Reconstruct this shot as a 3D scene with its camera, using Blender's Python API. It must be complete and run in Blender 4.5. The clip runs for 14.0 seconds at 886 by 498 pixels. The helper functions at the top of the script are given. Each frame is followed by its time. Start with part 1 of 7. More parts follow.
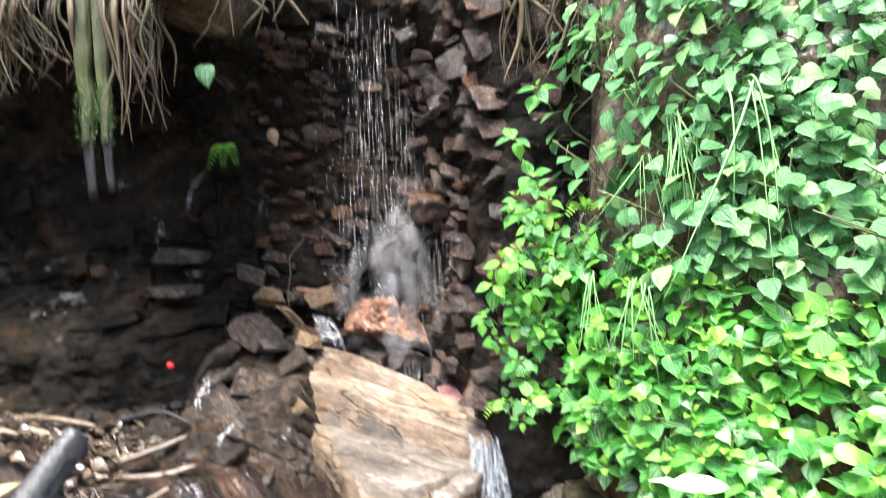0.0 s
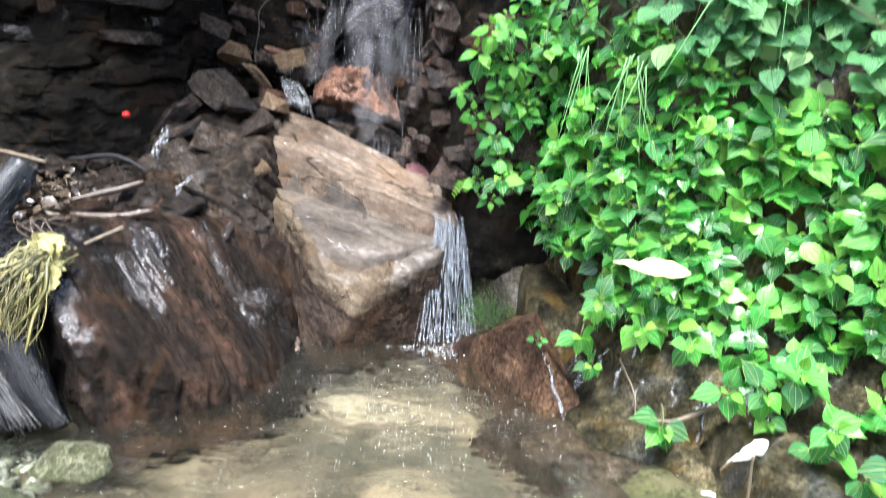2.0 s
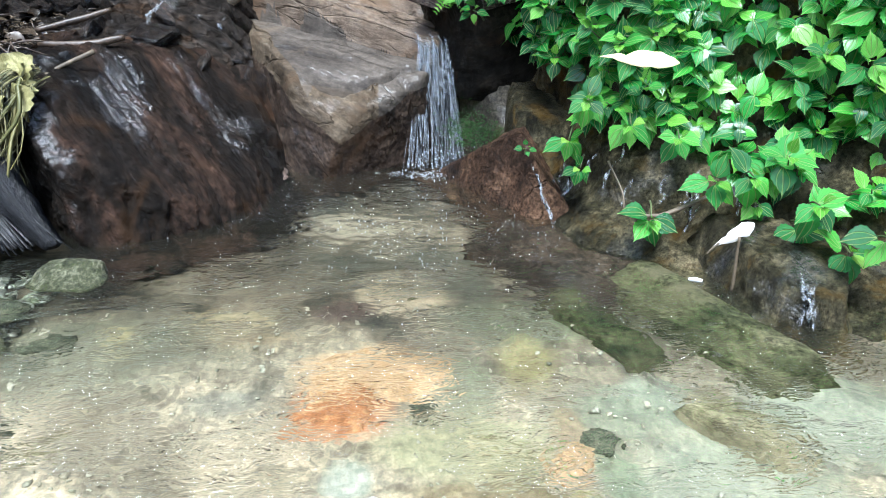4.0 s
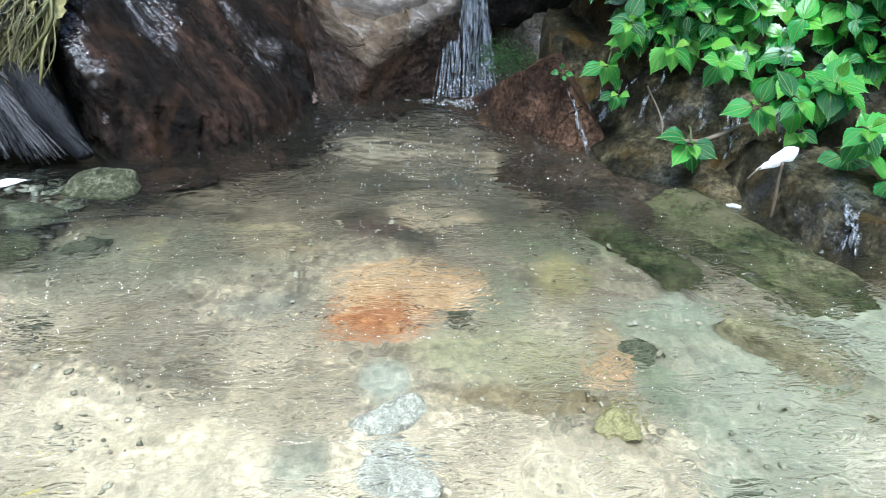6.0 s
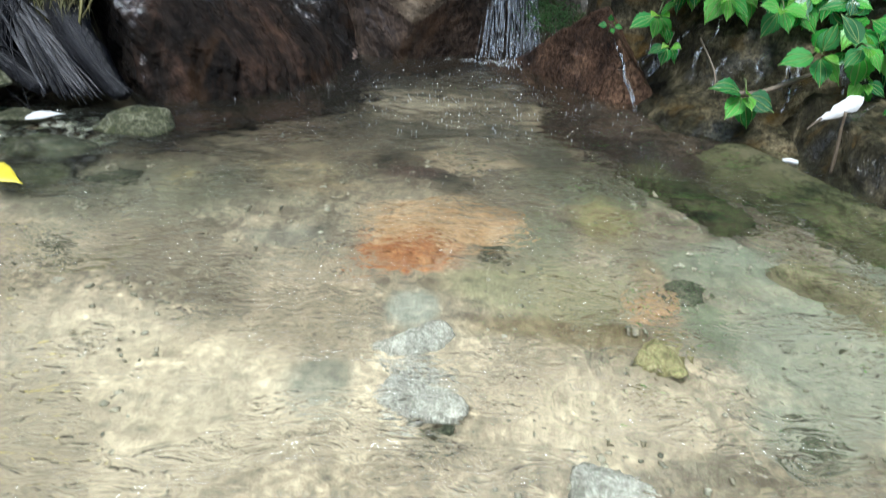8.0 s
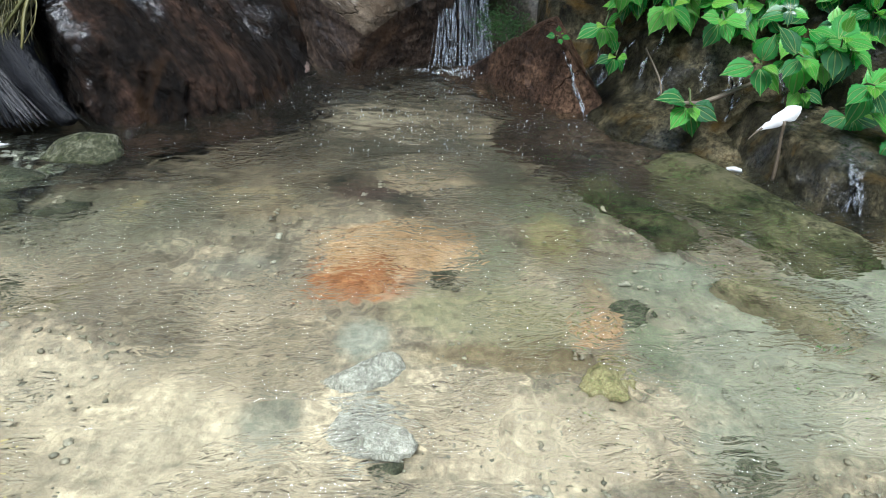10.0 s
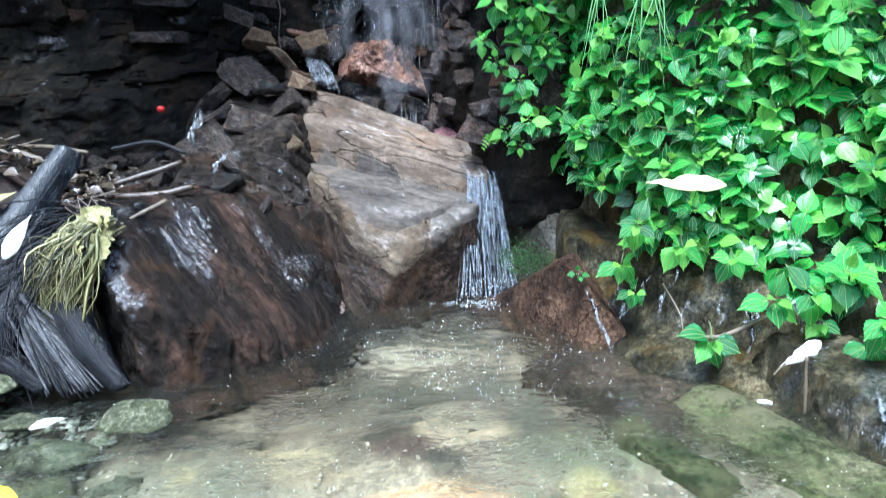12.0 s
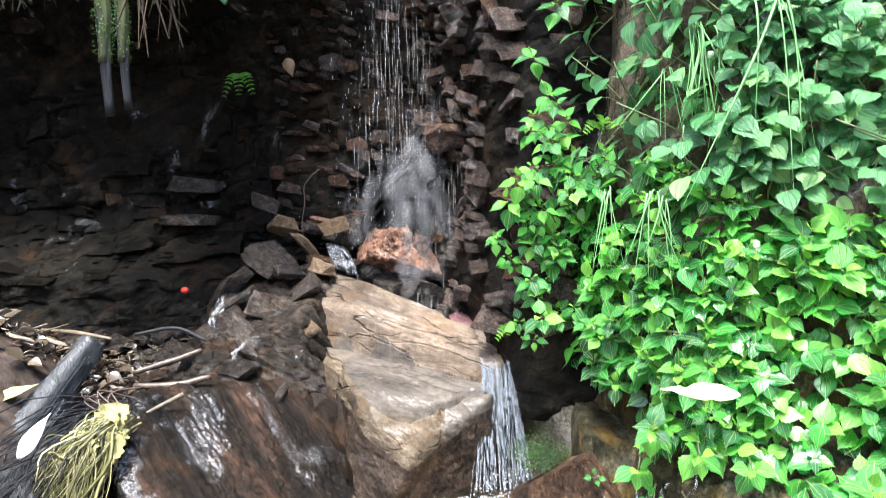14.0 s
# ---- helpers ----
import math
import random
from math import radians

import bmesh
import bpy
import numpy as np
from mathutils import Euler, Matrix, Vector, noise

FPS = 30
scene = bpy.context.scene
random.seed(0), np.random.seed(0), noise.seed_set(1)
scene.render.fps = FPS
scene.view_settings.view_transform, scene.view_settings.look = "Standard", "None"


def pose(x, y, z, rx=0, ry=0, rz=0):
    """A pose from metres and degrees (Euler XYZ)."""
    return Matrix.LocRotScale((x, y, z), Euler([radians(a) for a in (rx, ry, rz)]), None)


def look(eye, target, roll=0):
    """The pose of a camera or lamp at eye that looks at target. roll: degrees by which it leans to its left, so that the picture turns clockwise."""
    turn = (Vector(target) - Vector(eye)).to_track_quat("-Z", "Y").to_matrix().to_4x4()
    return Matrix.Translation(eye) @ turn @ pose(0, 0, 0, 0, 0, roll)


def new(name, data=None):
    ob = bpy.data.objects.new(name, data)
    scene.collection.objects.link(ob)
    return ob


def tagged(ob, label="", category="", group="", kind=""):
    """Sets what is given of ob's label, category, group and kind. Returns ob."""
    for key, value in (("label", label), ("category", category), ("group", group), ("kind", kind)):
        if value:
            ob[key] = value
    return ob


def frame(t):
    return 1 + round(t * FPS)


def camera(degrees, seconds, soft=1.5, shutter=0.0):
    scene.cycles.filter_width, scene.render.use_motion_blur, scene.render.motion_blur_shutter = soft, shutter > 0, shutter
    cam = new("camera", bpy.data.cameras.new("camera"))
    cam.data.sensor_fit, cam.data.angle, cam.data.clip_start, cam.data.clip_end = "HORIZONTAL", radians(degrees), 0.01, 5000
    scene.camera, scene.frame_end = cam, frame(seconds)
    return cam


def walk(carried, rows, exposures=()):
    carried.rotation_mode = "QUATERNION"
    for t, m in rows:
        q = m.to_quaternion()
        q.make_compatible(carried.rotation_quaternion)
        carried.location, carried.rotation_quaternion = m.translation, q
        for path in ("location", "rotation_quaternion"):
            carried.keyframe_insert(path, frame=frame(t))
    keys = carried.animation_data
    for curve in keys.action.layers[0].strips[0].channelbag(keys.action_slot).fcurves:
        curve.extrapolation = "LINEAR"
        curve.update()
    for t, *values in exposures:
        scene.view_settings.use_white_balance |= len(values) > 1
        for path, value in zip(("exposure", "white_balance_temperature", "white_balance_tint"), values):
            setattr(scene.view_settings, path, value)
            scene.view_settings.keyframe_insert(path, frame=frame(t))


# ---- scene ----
import itertools

# ---------------------------------------------------------------- camera
cam = camera(62.0, 14.0, soft=0.75, shutter=0.5)
PATH = [
    (0, (0.0234, 0.0738, 1.2590), (0.0091, 2.0735, 1.2225), -2.82),
    (0.3, (-0.0345, 0.1023, 1.2675), (0.0181, 2.0964, 1.1242), 0.17),
    (0.5, (-0.0048, 0.1132, 1.2431), (0.0148, 2.1083, 1.1042), -1.05),
    (1, (0.0254, 0.1444, 1.1877), (0.0990, 2.1189, 0.8779), -0.76),
    (1.5, (0.0255, 0.1513, 1.1550), (0.0738, 2.1201, 0.8062), 0.44),
    (2, (-0.0161, 0.1638, 1.0939), (0.0720, 2.0904, 0.5641), 3.69),
    (2.5, (0.0696, 0.1689, 1.0293), (0.0887, 2.0402, 0.3237), -1.06),
    (2.7, (0.0391, 0.1465, 0.9861), (0.1254, 1.9929, 0.2224), 0.59),
    (4.8, (0.0017, 0.1067, 0.8597), (0.1363, 1.9022, -0.0110), 2.21),
    (5, (-0.0043, 0.1071, 0.8460), (0.1476, 1.8880, -0.0514), 2.84),
    (5.5, (-0.0090, 0.1003, 0.8063), (0.1245, 1.8547, -0.1446), 3.47),
    (6, (-0.0387, 0.0838, 0.7830), (0.0376, 1.8512, -0.1501), 2.49),
    (6.5, (-0.0281, 0.0797, 0.7572), (0.0119, 1.8619, -0.1495), 2.14),
    (7, (-0.0476, 0.0791, 0.7231), (-0.0291, 1.8926, -0.1201), 1.44),
    (7.5, (-0.0390, 0.0819, 0.6791), (-0.0849, 1.8881, -0.1784), 0.87),
    (8, (-0.0195, 0.0850, 0.6369), (-0.0528, 1.8508, -0.3017), 2.61),
    (8.2, (-0.0096, 0.0850, 0.6315), (-0.0403, 1.8330, -0.3400), 2.64),
    (10.3, (0.0173, 0.1025, 0.7178), (0.0690, 1.8604, -0.2347), 1.83),
    (10.5, (0.0167, 0.1010, 0.7252), (0.0223, 1.8795, -0.1896), 1.24),
    (11, (0.0284, 0.1096, 0.7814), (0.0056, 1.9355, -0.0345), -0.40),
    (11.5, (0.0100, 0.1039, 0.8553), (-0.0167, 2.0069, 0.2406), -1.87),
    (12, (0.0024, 0.0893, 0.9032), (-0.0209, 2.0238, 0.3963), -2.18),
    (12.5, (0.0038, 0.0758, 0.9408), (-0.0259, 2.0378, 0.5543), -2.55),
    (13, (0.0036, 0.0703, 0.9740), (-0.0145, 2.0471, 0.6707), -3.24),
    (13.5, (-0.0029, 0.0614, 1.0180), (-0.0278, 2.0532, 0.8391), -2.53),
    (14, (0.0025, 0.0725, 1.0685), (-0.0446, 2.0688, 0.9566), -1.65),
]
EXPOSURES = [(0.0, 3.08, 6650, 10), (0.6, 2.8, 6550, 10), (2.0, 2.47, 6100, 9), (2.7, 2.28, 5800, 6), (4.8, 1.52, 5450, 4), (6.5, 1.33, 5380, 4), (8.0, 1.07, 5720, 4), (10.3, 1.0, 5730, 4),
             (11.0, 1.4, 5400, 4), (11.5, 1.78, 5100, 3), (12.0, 2.2, 5100, 3), (12.5, 2.42, 5350, 5), (13.0, 2.45, 5600, 5), (14.0, 2.7, 6200, 8)]
walk(cam, [(t, look(eye, target, roll)) for t, eye, target, roll in PATH], EXPOSURES)

# ---------------------------------------------------------------- world and light
world = bpy.data.worlds.new("world")
scene.world = world
world.use_nodes = True
SUN_UP, SUN_TURN = radians(69), radians(192)
wn = world.node_tree.nodes
sky = wn.new("ShaderNodeTexSky")
sky.sky_type = "NISHITA"
sky.sun_disc = False
sky.sun_elevation, sky.sun_rotation = SUN_UP, SUN_TURN
sky.air_density, sky.dust_density, sky.ozone_density = 1.0, 2.0, 1.0
wn["Background"].inputs["Strength"].default_value = 0.15
world.node_tree.links.new(sky.outputs["Color"], wn["Background"].inputs["Color"])
sun = new("sun", bpy.data.lights.new("sun", "SUN"))
sun.data.energy, sun.data.angle, sun.data.color = 2.6, radians(28), (1.0, 0.97, 0.93)
sun_from = Vector((math.sin(SUN_TURN) * math.cos(SUN_UP), math.cos(SUN_TURN) * math.cos(SUN_UP), math.sin(SUN_UP)))
sun.matrix_world = look(sun_from * 30, (0, 0, 0))


# ---------------------------------------------------------------- materials
class Nodes:
    """A node material in the making."""

    def __init__(self, name):
        self.m = bpy.data.materials.new(name)
        self.m.use_nodes = True
        self.t = self.m.node_tree
        self.b = self.t.nodes["Principled BSDF"]
        self.out = self.t.nodes["Material Output"]

    def link(self, a, b):
        self.t.links.new(a, b)

    def add(self, kind, **values):
        n = self.t.nodes.new(kind)
        for k, v in values.items():
            n.inputs[k.replace("_", " ")].default_value = v
        return n

    def coords(self, stretch=(1, 1, 1), turn=(0, 0, 0), random_shift=False, which="Object"):
        c = self.t.nodes.new("ShaderNodeTexCoord").outputs[which]
        m = self.add("ShaderNodeMapping")
        m.vector_type = "TEXTURE"
        m.inputs["Scale"].default_value = [1.0 / k for k in stretch]
        m.inputs["Rotation"].default_value = [radians(a) for a in turn]
        self.link(c, m.inputs["Vector"])
        if random_shift:
            r = self.t.nodes.new("ShaderNodeObjectInfo").outputs["Random"]
            k = self.add("ShaderNodeVectorMath")
            k.operation = "SCALE"
            k.inputs[0].default_value = (37, 17, 53)
            self.link(r, k.inputs["Scale"])
            self.link(k.outputs[0], m.inputs["Location"])
        return m.outputs[0]

    def noise(self, vec, scale, detail=6, rough=0.6, distortion=0.0):
        n = self.add("ShaderNodeTexNoise", Scale=scale, Detail=detail, Roughness=rough, Distortion=distortion)
        self.link(vec, n.inputs["Vector"])
        return n.outputs["Fac"]

    def voronoi(self, vec, scale, feature="F1"):
        n = self.add("ShaderNodeTexVoronoi", Scale=scale)
        n.feature = feature
        self.link(vec, n.inputs["Vector"])
        return n.outputs["Distance"]

    def cracked(self, vec, scale, wide=0.02):
        """Fine broken crack lines."""
        n = self.add("ShaderNodeTexNoise", Scale=scale * 1.4, Detail=5)
        self.link(vec, n.inputs["Vector"])
        k = self.add("ShaderNodeVectorMath")
        k.operation = "SCALE"
        k.inputs["Scale"].default_value = 1.3 / scale
        self.link(n.outputs["Color"], k.inputs[0])
        a = self.add("ShaderNodeVectorMath")
        self.link(vec, a.inputs[0])
        self.link(k.outputs[0], a.inputs[1])
        edge = self.ramp(self.voronoi(a.outputs[0], scale, "DISTANCE_TO_EDGE"), [(0.0, 1.0), (wide, 0.0)])
        return self.math("MULTIPLY", edge, self.ramp(self.noise(vec, scale * 0.9, 3, 0.5), [(0.47, 0.0), (0.55, 1.0)]))

    def ramp(self, fac, stops):
        n = self.t.nodes.new("ShaderNodeValToRGB")
        e = n.color_ramp.elements
        while len(e) < len(stops):
            e.new(0.5)
        for el, (p, c) in zip(e, stops):
            el.position = p
            el.color = (c, c, c, 1) if isinstance(c, (int, float)) else (*c, 1)
        self.link(fac, n.inputs["Fac"])
        return n.outputs["Color"]

    def mix(self, fac, a, b, mode="MIX"):
        n = self.t.nodes.new("ShaderNodeMix")
        n.data_type, n.blend_type = "RGBA", mode
        for v, socket in ((fac, n.inputs[0]), (a, n.inputs[6]), (b, n.inputs[7])):
            if isinstance(v, (int, float)):
                socket.default_value = v
            elif isinstance(v, tuple):
                socket.default_value = (*v, 1)
            else:
                self.link(v, socket)
        return n.outputs[2]

    def math(self, op, a, b=0.0):
        n = self.t.nodes.new("ShaderNodeMath")
        n.operation = op
        for v, socket in ((a, n.inputs[0]), (b, n.inputs[1])):
            if isinstance(v, (int, float)):
                socket.default_value = v
            else:
                self.link(v, socket)
        return n.outputs[0]

    def bump(self, height, strength=0.5, distance=0.01, on=None):
        n = self.add("ShaderNodeBump", Strength=strength, Distance=distance)
        self.link(height, n.inputs["Height"])
        if on is not None:
            self.link(on, n.inputs["Normal"])
        return n.outputs["Normal"]

    def finish(self, color, rough, normal=None, **more):
        for v, name in ((color, "Base Color"), (rough, "Roughness"), (normal, "Normal")):
            if v is None:
                continue
            if isinstance(v, (int, float)):
                self.b.inputs[name].default_value = v
            elif isinstance(v, tuple):
                self.b.inputs[name].default_value = (*v, 1)
            else:
                self.link(v, self.b.inputs[name])
        for k, v in more.items():
            self.b.inputs[k.replace("_", " ")].default_value = v
        return self.m


def stone(name, dark, mid, light, grain=9.0, stretch=(1, 1, 1), turn=(0, 0, 0), stain=None, stain_amount=0.5, rough=(0.18, 0.5),
          bump=0.6, shift=False, depth=0.012, film_of=(0.9, 0.08), film_at=(0.4, 0.52), speckle=0.85, cracks=0.0, crack_size=4.0, film_grain=1.5, film_relief=1.6):
    """Wet natural stone: broad tone patches, layered grain, stains and pitted relief."""
    n = Nodes(name)
    v = n.coords((1, 1, 1), (0, 0, 0), shift)
    vs = n.coords(stretch, turn, shift)
    broad = n.noise(v, grain * 0.35, 4, 0.6, 0.6)
    layer = n.noise(vs, grain, 9, 0.66, 0.4)
    fine = n.noise(v, grain * 9, 6, 0.7)
    both = n.math("ADD", n.math("MULTIPLY", broad, 0.45), n.math("MULTIPLY", layer, 0.55))
    color = n.ramp(both, [(0.38, dark), (0.5, mid), (0.62, light)])
    color = n.mix(speckle, color, n.ramp(fine, [(0.36, 0.12), (0.64, 0.88)]), "OVERLAY")
    streak = n.noise(vs, grain * 3.5, 8, 0.72, 0.3)
    color = n.mix(0.5, color, n.ramp(streak, [(0.36, 0.2), (0.64, 0.8)]), "OVERLAY")
    if stain:
        where = n.ramp(n.noise(v, grain * 0.55, 5, 0.65, 1.2), [(0.62 - 0.22 * stain_amount, 0.0), (0.74 - 0.2 * stain_amount, 1.0)])
        color = n.mix(n.math("MULTIPLY", where, 0.85), color, stain)
    if shift:
        hsv = n.add("ShaderNodeHueSaturation", Saturation=1.0)
        r = n.t.nodes.new("ShaderNodeObjectInfo").outputs["Random"]
        n.link(n.math("ADD", n.math("MULTIPLY", r, 0.9), 0.55), hsv.inputs["Value"])
        n.link(color, hsv.inputs["Color"])
        color = hsv.outputs["Color"]
    wet = n.ramp(n.noise(v, grain * 1.6, 5, 0.6), [(0.38, rough[0]), (0.66, rough[1])])
    pits = n.noise(vs, grain * 3.2, 8, 0.75, 0.8)
    height = n.math("ADD", n.math("ADD", layer, n.math("MULTIPLY", pits, 0.6)), n.math("MULTIPLY", fine, 0.2))
    if cracks:
        lines = n.math("MAXIMUM", n.cracked(vs, crack_size), n.math("MULTIPLY", n.cracked(vs, crack_size * 2.3, 0.03), 0.7))
        color = n.mix(n.math("MULTIPLY", lines, cracks), color, (0.012, 0.008, 0.006))
        height = n.math("SUBTRACT", height, n.math("MULTIPLY", lines, 0.8))
    film = n.math("ADD", n.noise(vs if film_grain < 2 else v, grain * film_grain, 3, 0.5, 0.6), n.math("MULTIPLY", n.noise(v, grain * film_grain * 4, 3, 0.55), 0.5))
    n.link(n.bump(film, 0.9, depth * film_relief), n.b.inputs["Coat Normal"])
    n.link(n.ramp(n.noise(v, grain * 0.55, 4, 0.62, 0.8), [(film_at[0], film_of[0]), (film_at[1], film_of[1])]), n.b.inputs["Coat Weight"])
    return n.finish(color, n.math("ADD", wet, 0.25), n.bump(height, bump, depth * 2.0), Specular_IOR_Level=0.1, Coat_Roughness=0.05, Coat_IOR=1.6)


def leafy(name, dark, mid, light, young, rough=0.34, vein=(0.5, 0.62, 0.2), translucent=0.25, ribs_of=0.3, veins_of=0.5):
    """Leaf blade: three curved main veins, side veins and a slight quilting, varied plant by plant."""
    n = Nodes(name)
    uv = n.t.nodes.new("ShaderNodeUVMap").outputs[0]
    sep = n.t.nodes.new("ShaderNodeSeparateXYZ")
    n.link(uv, sep.inputs[0])
    u, v = sep.outputs[0], sep.outputs[1]
    a = n.math("ABSOLUTE", n.math("SUBTRACT", u, 0.5))
    main = n.ramp(a, [(0.012, 1.0), (0.035, 0.0)])
    arch = n.math("MULTIPLY", n.math("SINE", n.math("MULTIPLY", v, 3.0)), 0.24)
    side = n.ramp(n.math("ABSOLUTE", n.math("SUBTRACT", a, arch)), [(0.008, 1.0), (0.03, 0.0)])
    slope = n.math("SUBTRACT", n.math("MULTIPLY", v, 9.0), n.math("MULTIPLY", a, 9.0))
    ribs = n.math("ABSOLUTE", n.math("SUBTRACT", n.math("FRACT", slope), 0.5))
    rib = n.ramp(ribs, [(0.02, 0.7), (0.11, 0.0)])
    veins = n.math("MAXIMUM", n.math("MAXIMUM", main, side), rib)
    rnd = n.t.nodes.new("ShaderNodeObjectInfo").outputs["Random"]
    geo = n.t.nodes.new("ShaderNodeNewGeometry").outputs["Random Per Island"]
    pick = n.math("FRACT", n.math("ADD", rnd, n.math("MULTIPLY", geo, 3.7)))
    color = n.ramp(pick, [(0.06, dark), (0.5, mid), (0.8, light), (0.98, young)])
    patch = n.noise(n.coords((1, 1, 1), (0, 0, 0), True), 22, 4, 0.6)
    color = n.mix(n.math("MULTIPLY", patch, 0.55), color, (0.52, 0.52, 0.48), "OVERLAY")
    color = n.mix(n.math("MULTIPLY", rib, ribs_of), color, dark)
    color = n.mix(n.math("MULTIPLY", n.math("MAXIMUM", main, side), veins_of), color, vein)
    puff = n.math("SUBTRACT", 1.0, veins)
    fine = n.noise(n.coords((1, 1, 1), (0, 0, 0), True), 160, 3, 0.6)
    height = n.math("ADD", puff, n.math("MULTIPLY", fine, 0.25))
    n.link(n.bump(height, 0.7, 0.005), n.b.inputs["Coat Normal"])
    n.finish(color, rough, n.bump(height, 0.9, 0.006), Specular_IOR_Level=0.6, Coat_Weight=0.7, Coat_Roughness=0.2, Coat_IOR=1.5)
    t = n.add("ShaderNodeBsdfTranslucent")
    n.link(color, t.inputs["Color"])
    mixer = n.add("ShaderNodeMixShader")
    mixer.inputs[0].default_value = translucent
    n.link(n.b.outputs[0], mixer.inputs[1])
    n.link(t.outputs[0], mixer.inputs[2])
    n.link(mixer.outputs[0], n.out.inputs["Surface"])
    return n.m


def plain(name, dark, light, grain=20, rough=0.55, stretch=(1, 1, 1), bump=0.4, depth=0.004, shift=True, **more):
    n = Nodes(name)
    v = n.coords(stretch, (0, 0, 0), shift)
    f = n.noise(v, grain, 7, 0.65, 0.4)
    broad = n.noise(v, grain * 0.2, 3, 0.5)
    both = n.math("ADD", n.math("MULTIPLY", f, 0.6), n.math("MULTIPLY", broad, 0.4))
    color = n.ramp(both, [(0.35, dark), (0.65, light)])
    return n.finish(color, rough, n.bump(f, bump, depth), **more)


def island(name, colors, rough=0.5, grain=60):
    """Loose bits joined in one mesh: each takes a tone of its own."""
    n = Nodes(name)
    r = n.t.nodes.new("ShaderNodeNewGeometry").outputs["Random Per Island"]
    step = 1.0 / len(colors)
    c = n.ramp(r, [(k * step, col) for k, col in enumerate(colors)])
    v = n.coords()
    f = n.noise(v, grain, 5, 0.6)
    c = n.mix(n.math("MULTIPLY", f, 0.6), c, (0.5, 0.5, 0.5), "OVERLAY")
    return n.finish(c, rough, n.bump(f, 0.4, 0.003))


def falling(name, tone, cover, stretch, gloss=0.25, most=0.75):
    """Falling water: broken white threads with gaps between them."""
    n = Nodes(name)
    v = n.coords(stretch)
    f = n.noise(v, 1.0, 5, 0.65, 0.2)
    alpha = n.ramp(f, [(0.5 - cover, 0.0), (0.5 + 0.2, most)])
    n.finish(tone, gloss, n.bump(f, 0.4, 0.006), Specular_IOR_Level=0.6)
    n.link(alpha, n.b.inputs["Alpha"])
    return n.m


def mist(name, tone, most):
    """Fine spray: faint shreds that pass the light on from every side."""
    n = Nodes(name)
    f = n.noise(n.coords((10, 10, 5)), 1.0, 3, 0.5, 0.3)
    glow = n.add("ShaderNodeBsdfTranslucent")
    white = n.add("ShaderNodeBsdfDiffuse")
    for b in (glow, white):
        b.inputs["Color"].default_value = (*tone, 1)
    body = n.add("ShaderNodeMixShader")
    body.inputs[0].default_value = 0.5
    n.link(white.outputs[0], body.inputs[1])
    n.link(glow.outputs[0], body.inputs[2])
    clear = n.add("ShaderNodeBsdfTransparent")
    veil = n.add("ShaderNodeMixShader")
    n.link(n.ramp(f, [(0.3, 0.0), (0.65, most)]), veil.inputs[0])
    n.link(clear.outputs[0], veil.inputs[1])
    n.link(body.outputs[0], veil.inputs[2])
    n.link(veil.outputs[0], n.out.inputs["Surface"])
    return n.m


def water_surface():
    """Clear water: calm stretches between patches of short, sharp-crested ripples."""
    n = Nodes("pool_water")
    swell = n.noise(n.coords((1.0, 1.7, 1.0)), 7, 3, 0.5, 0.6)
    v = n.coords((1.0, 2.6, 1.0), (0, 0, 5))
    crest = n.math("ABSOLUTE", n.math("SUBTRACT", n.noise(v, 15, 2, 0.5, 1.0), 0.5))
    crest = n.ramp(crest, [(0.0, 1.0), (0.1, 0.25), (0.3, 0.0)])
    fine = n.noise(n.coords((1.0, 2.2, 1.0), (0, 0, -8)), 30, 1, 0.5, 0.6)
    where = n.ramp(n.noise(n.coords((1.0, 1.5, 1.0)), 3.4, 3, 0.55, 0.5), [(0.47, 0.0), (0.6, 1.0)])
    short = n.math("MULTIPLY", n.math("ADD", n.math("MULTIPLY", crest, 0.9), n.math("MULTIPLY", fine, 0.35)), where)
    bump = n.bump(n.math("ADD", n.math("MULTIPLY", swell, 0.5), short), 1.0, 0.013)
    into = n.add("ShaderNodeBsdfRefraction", Roughness=0.0, IOR=1.33)
    into.inputs["Color"].default_value = (0.92, 0.96, 0.9, 1)
    n.link(bump, into.inputs["Normal"])
    shine = n.add("ShaderNodeBsdfGlossy", Roughness=0.02)
    n.link(bump, shine.inputs["Normal"])
    fresnel = n.add("ShaderNodeFresnel", IOR=1.33)
    n.link(bump, fresnel.inputs["Normal"])
    glass = n.add("ShaderNodeMixShader")
    n.link(fresnel.outputs[0], glass.inputs[0])
    n.link(into.outputs[0], glass.inputs[1])
    n.link(shine.outputs[0], glass.inputs[2])
    murk = n.add("ShaderNodeBsdfDiffuse")
    murk.inputs["Color"].default_value = (0.13, 0.135, 0.105, 1)
    body = n.add("ShaderNodeMixShader")
    body.inputs[0].default_value = 0.02
    n.link(glass.outputs[0], body.inputs[1])
    n.link(murk.outputs[0], body.inputs[2])
    n.link(body.outputs[0], n.out.inputs["Surface"])
    return n.m


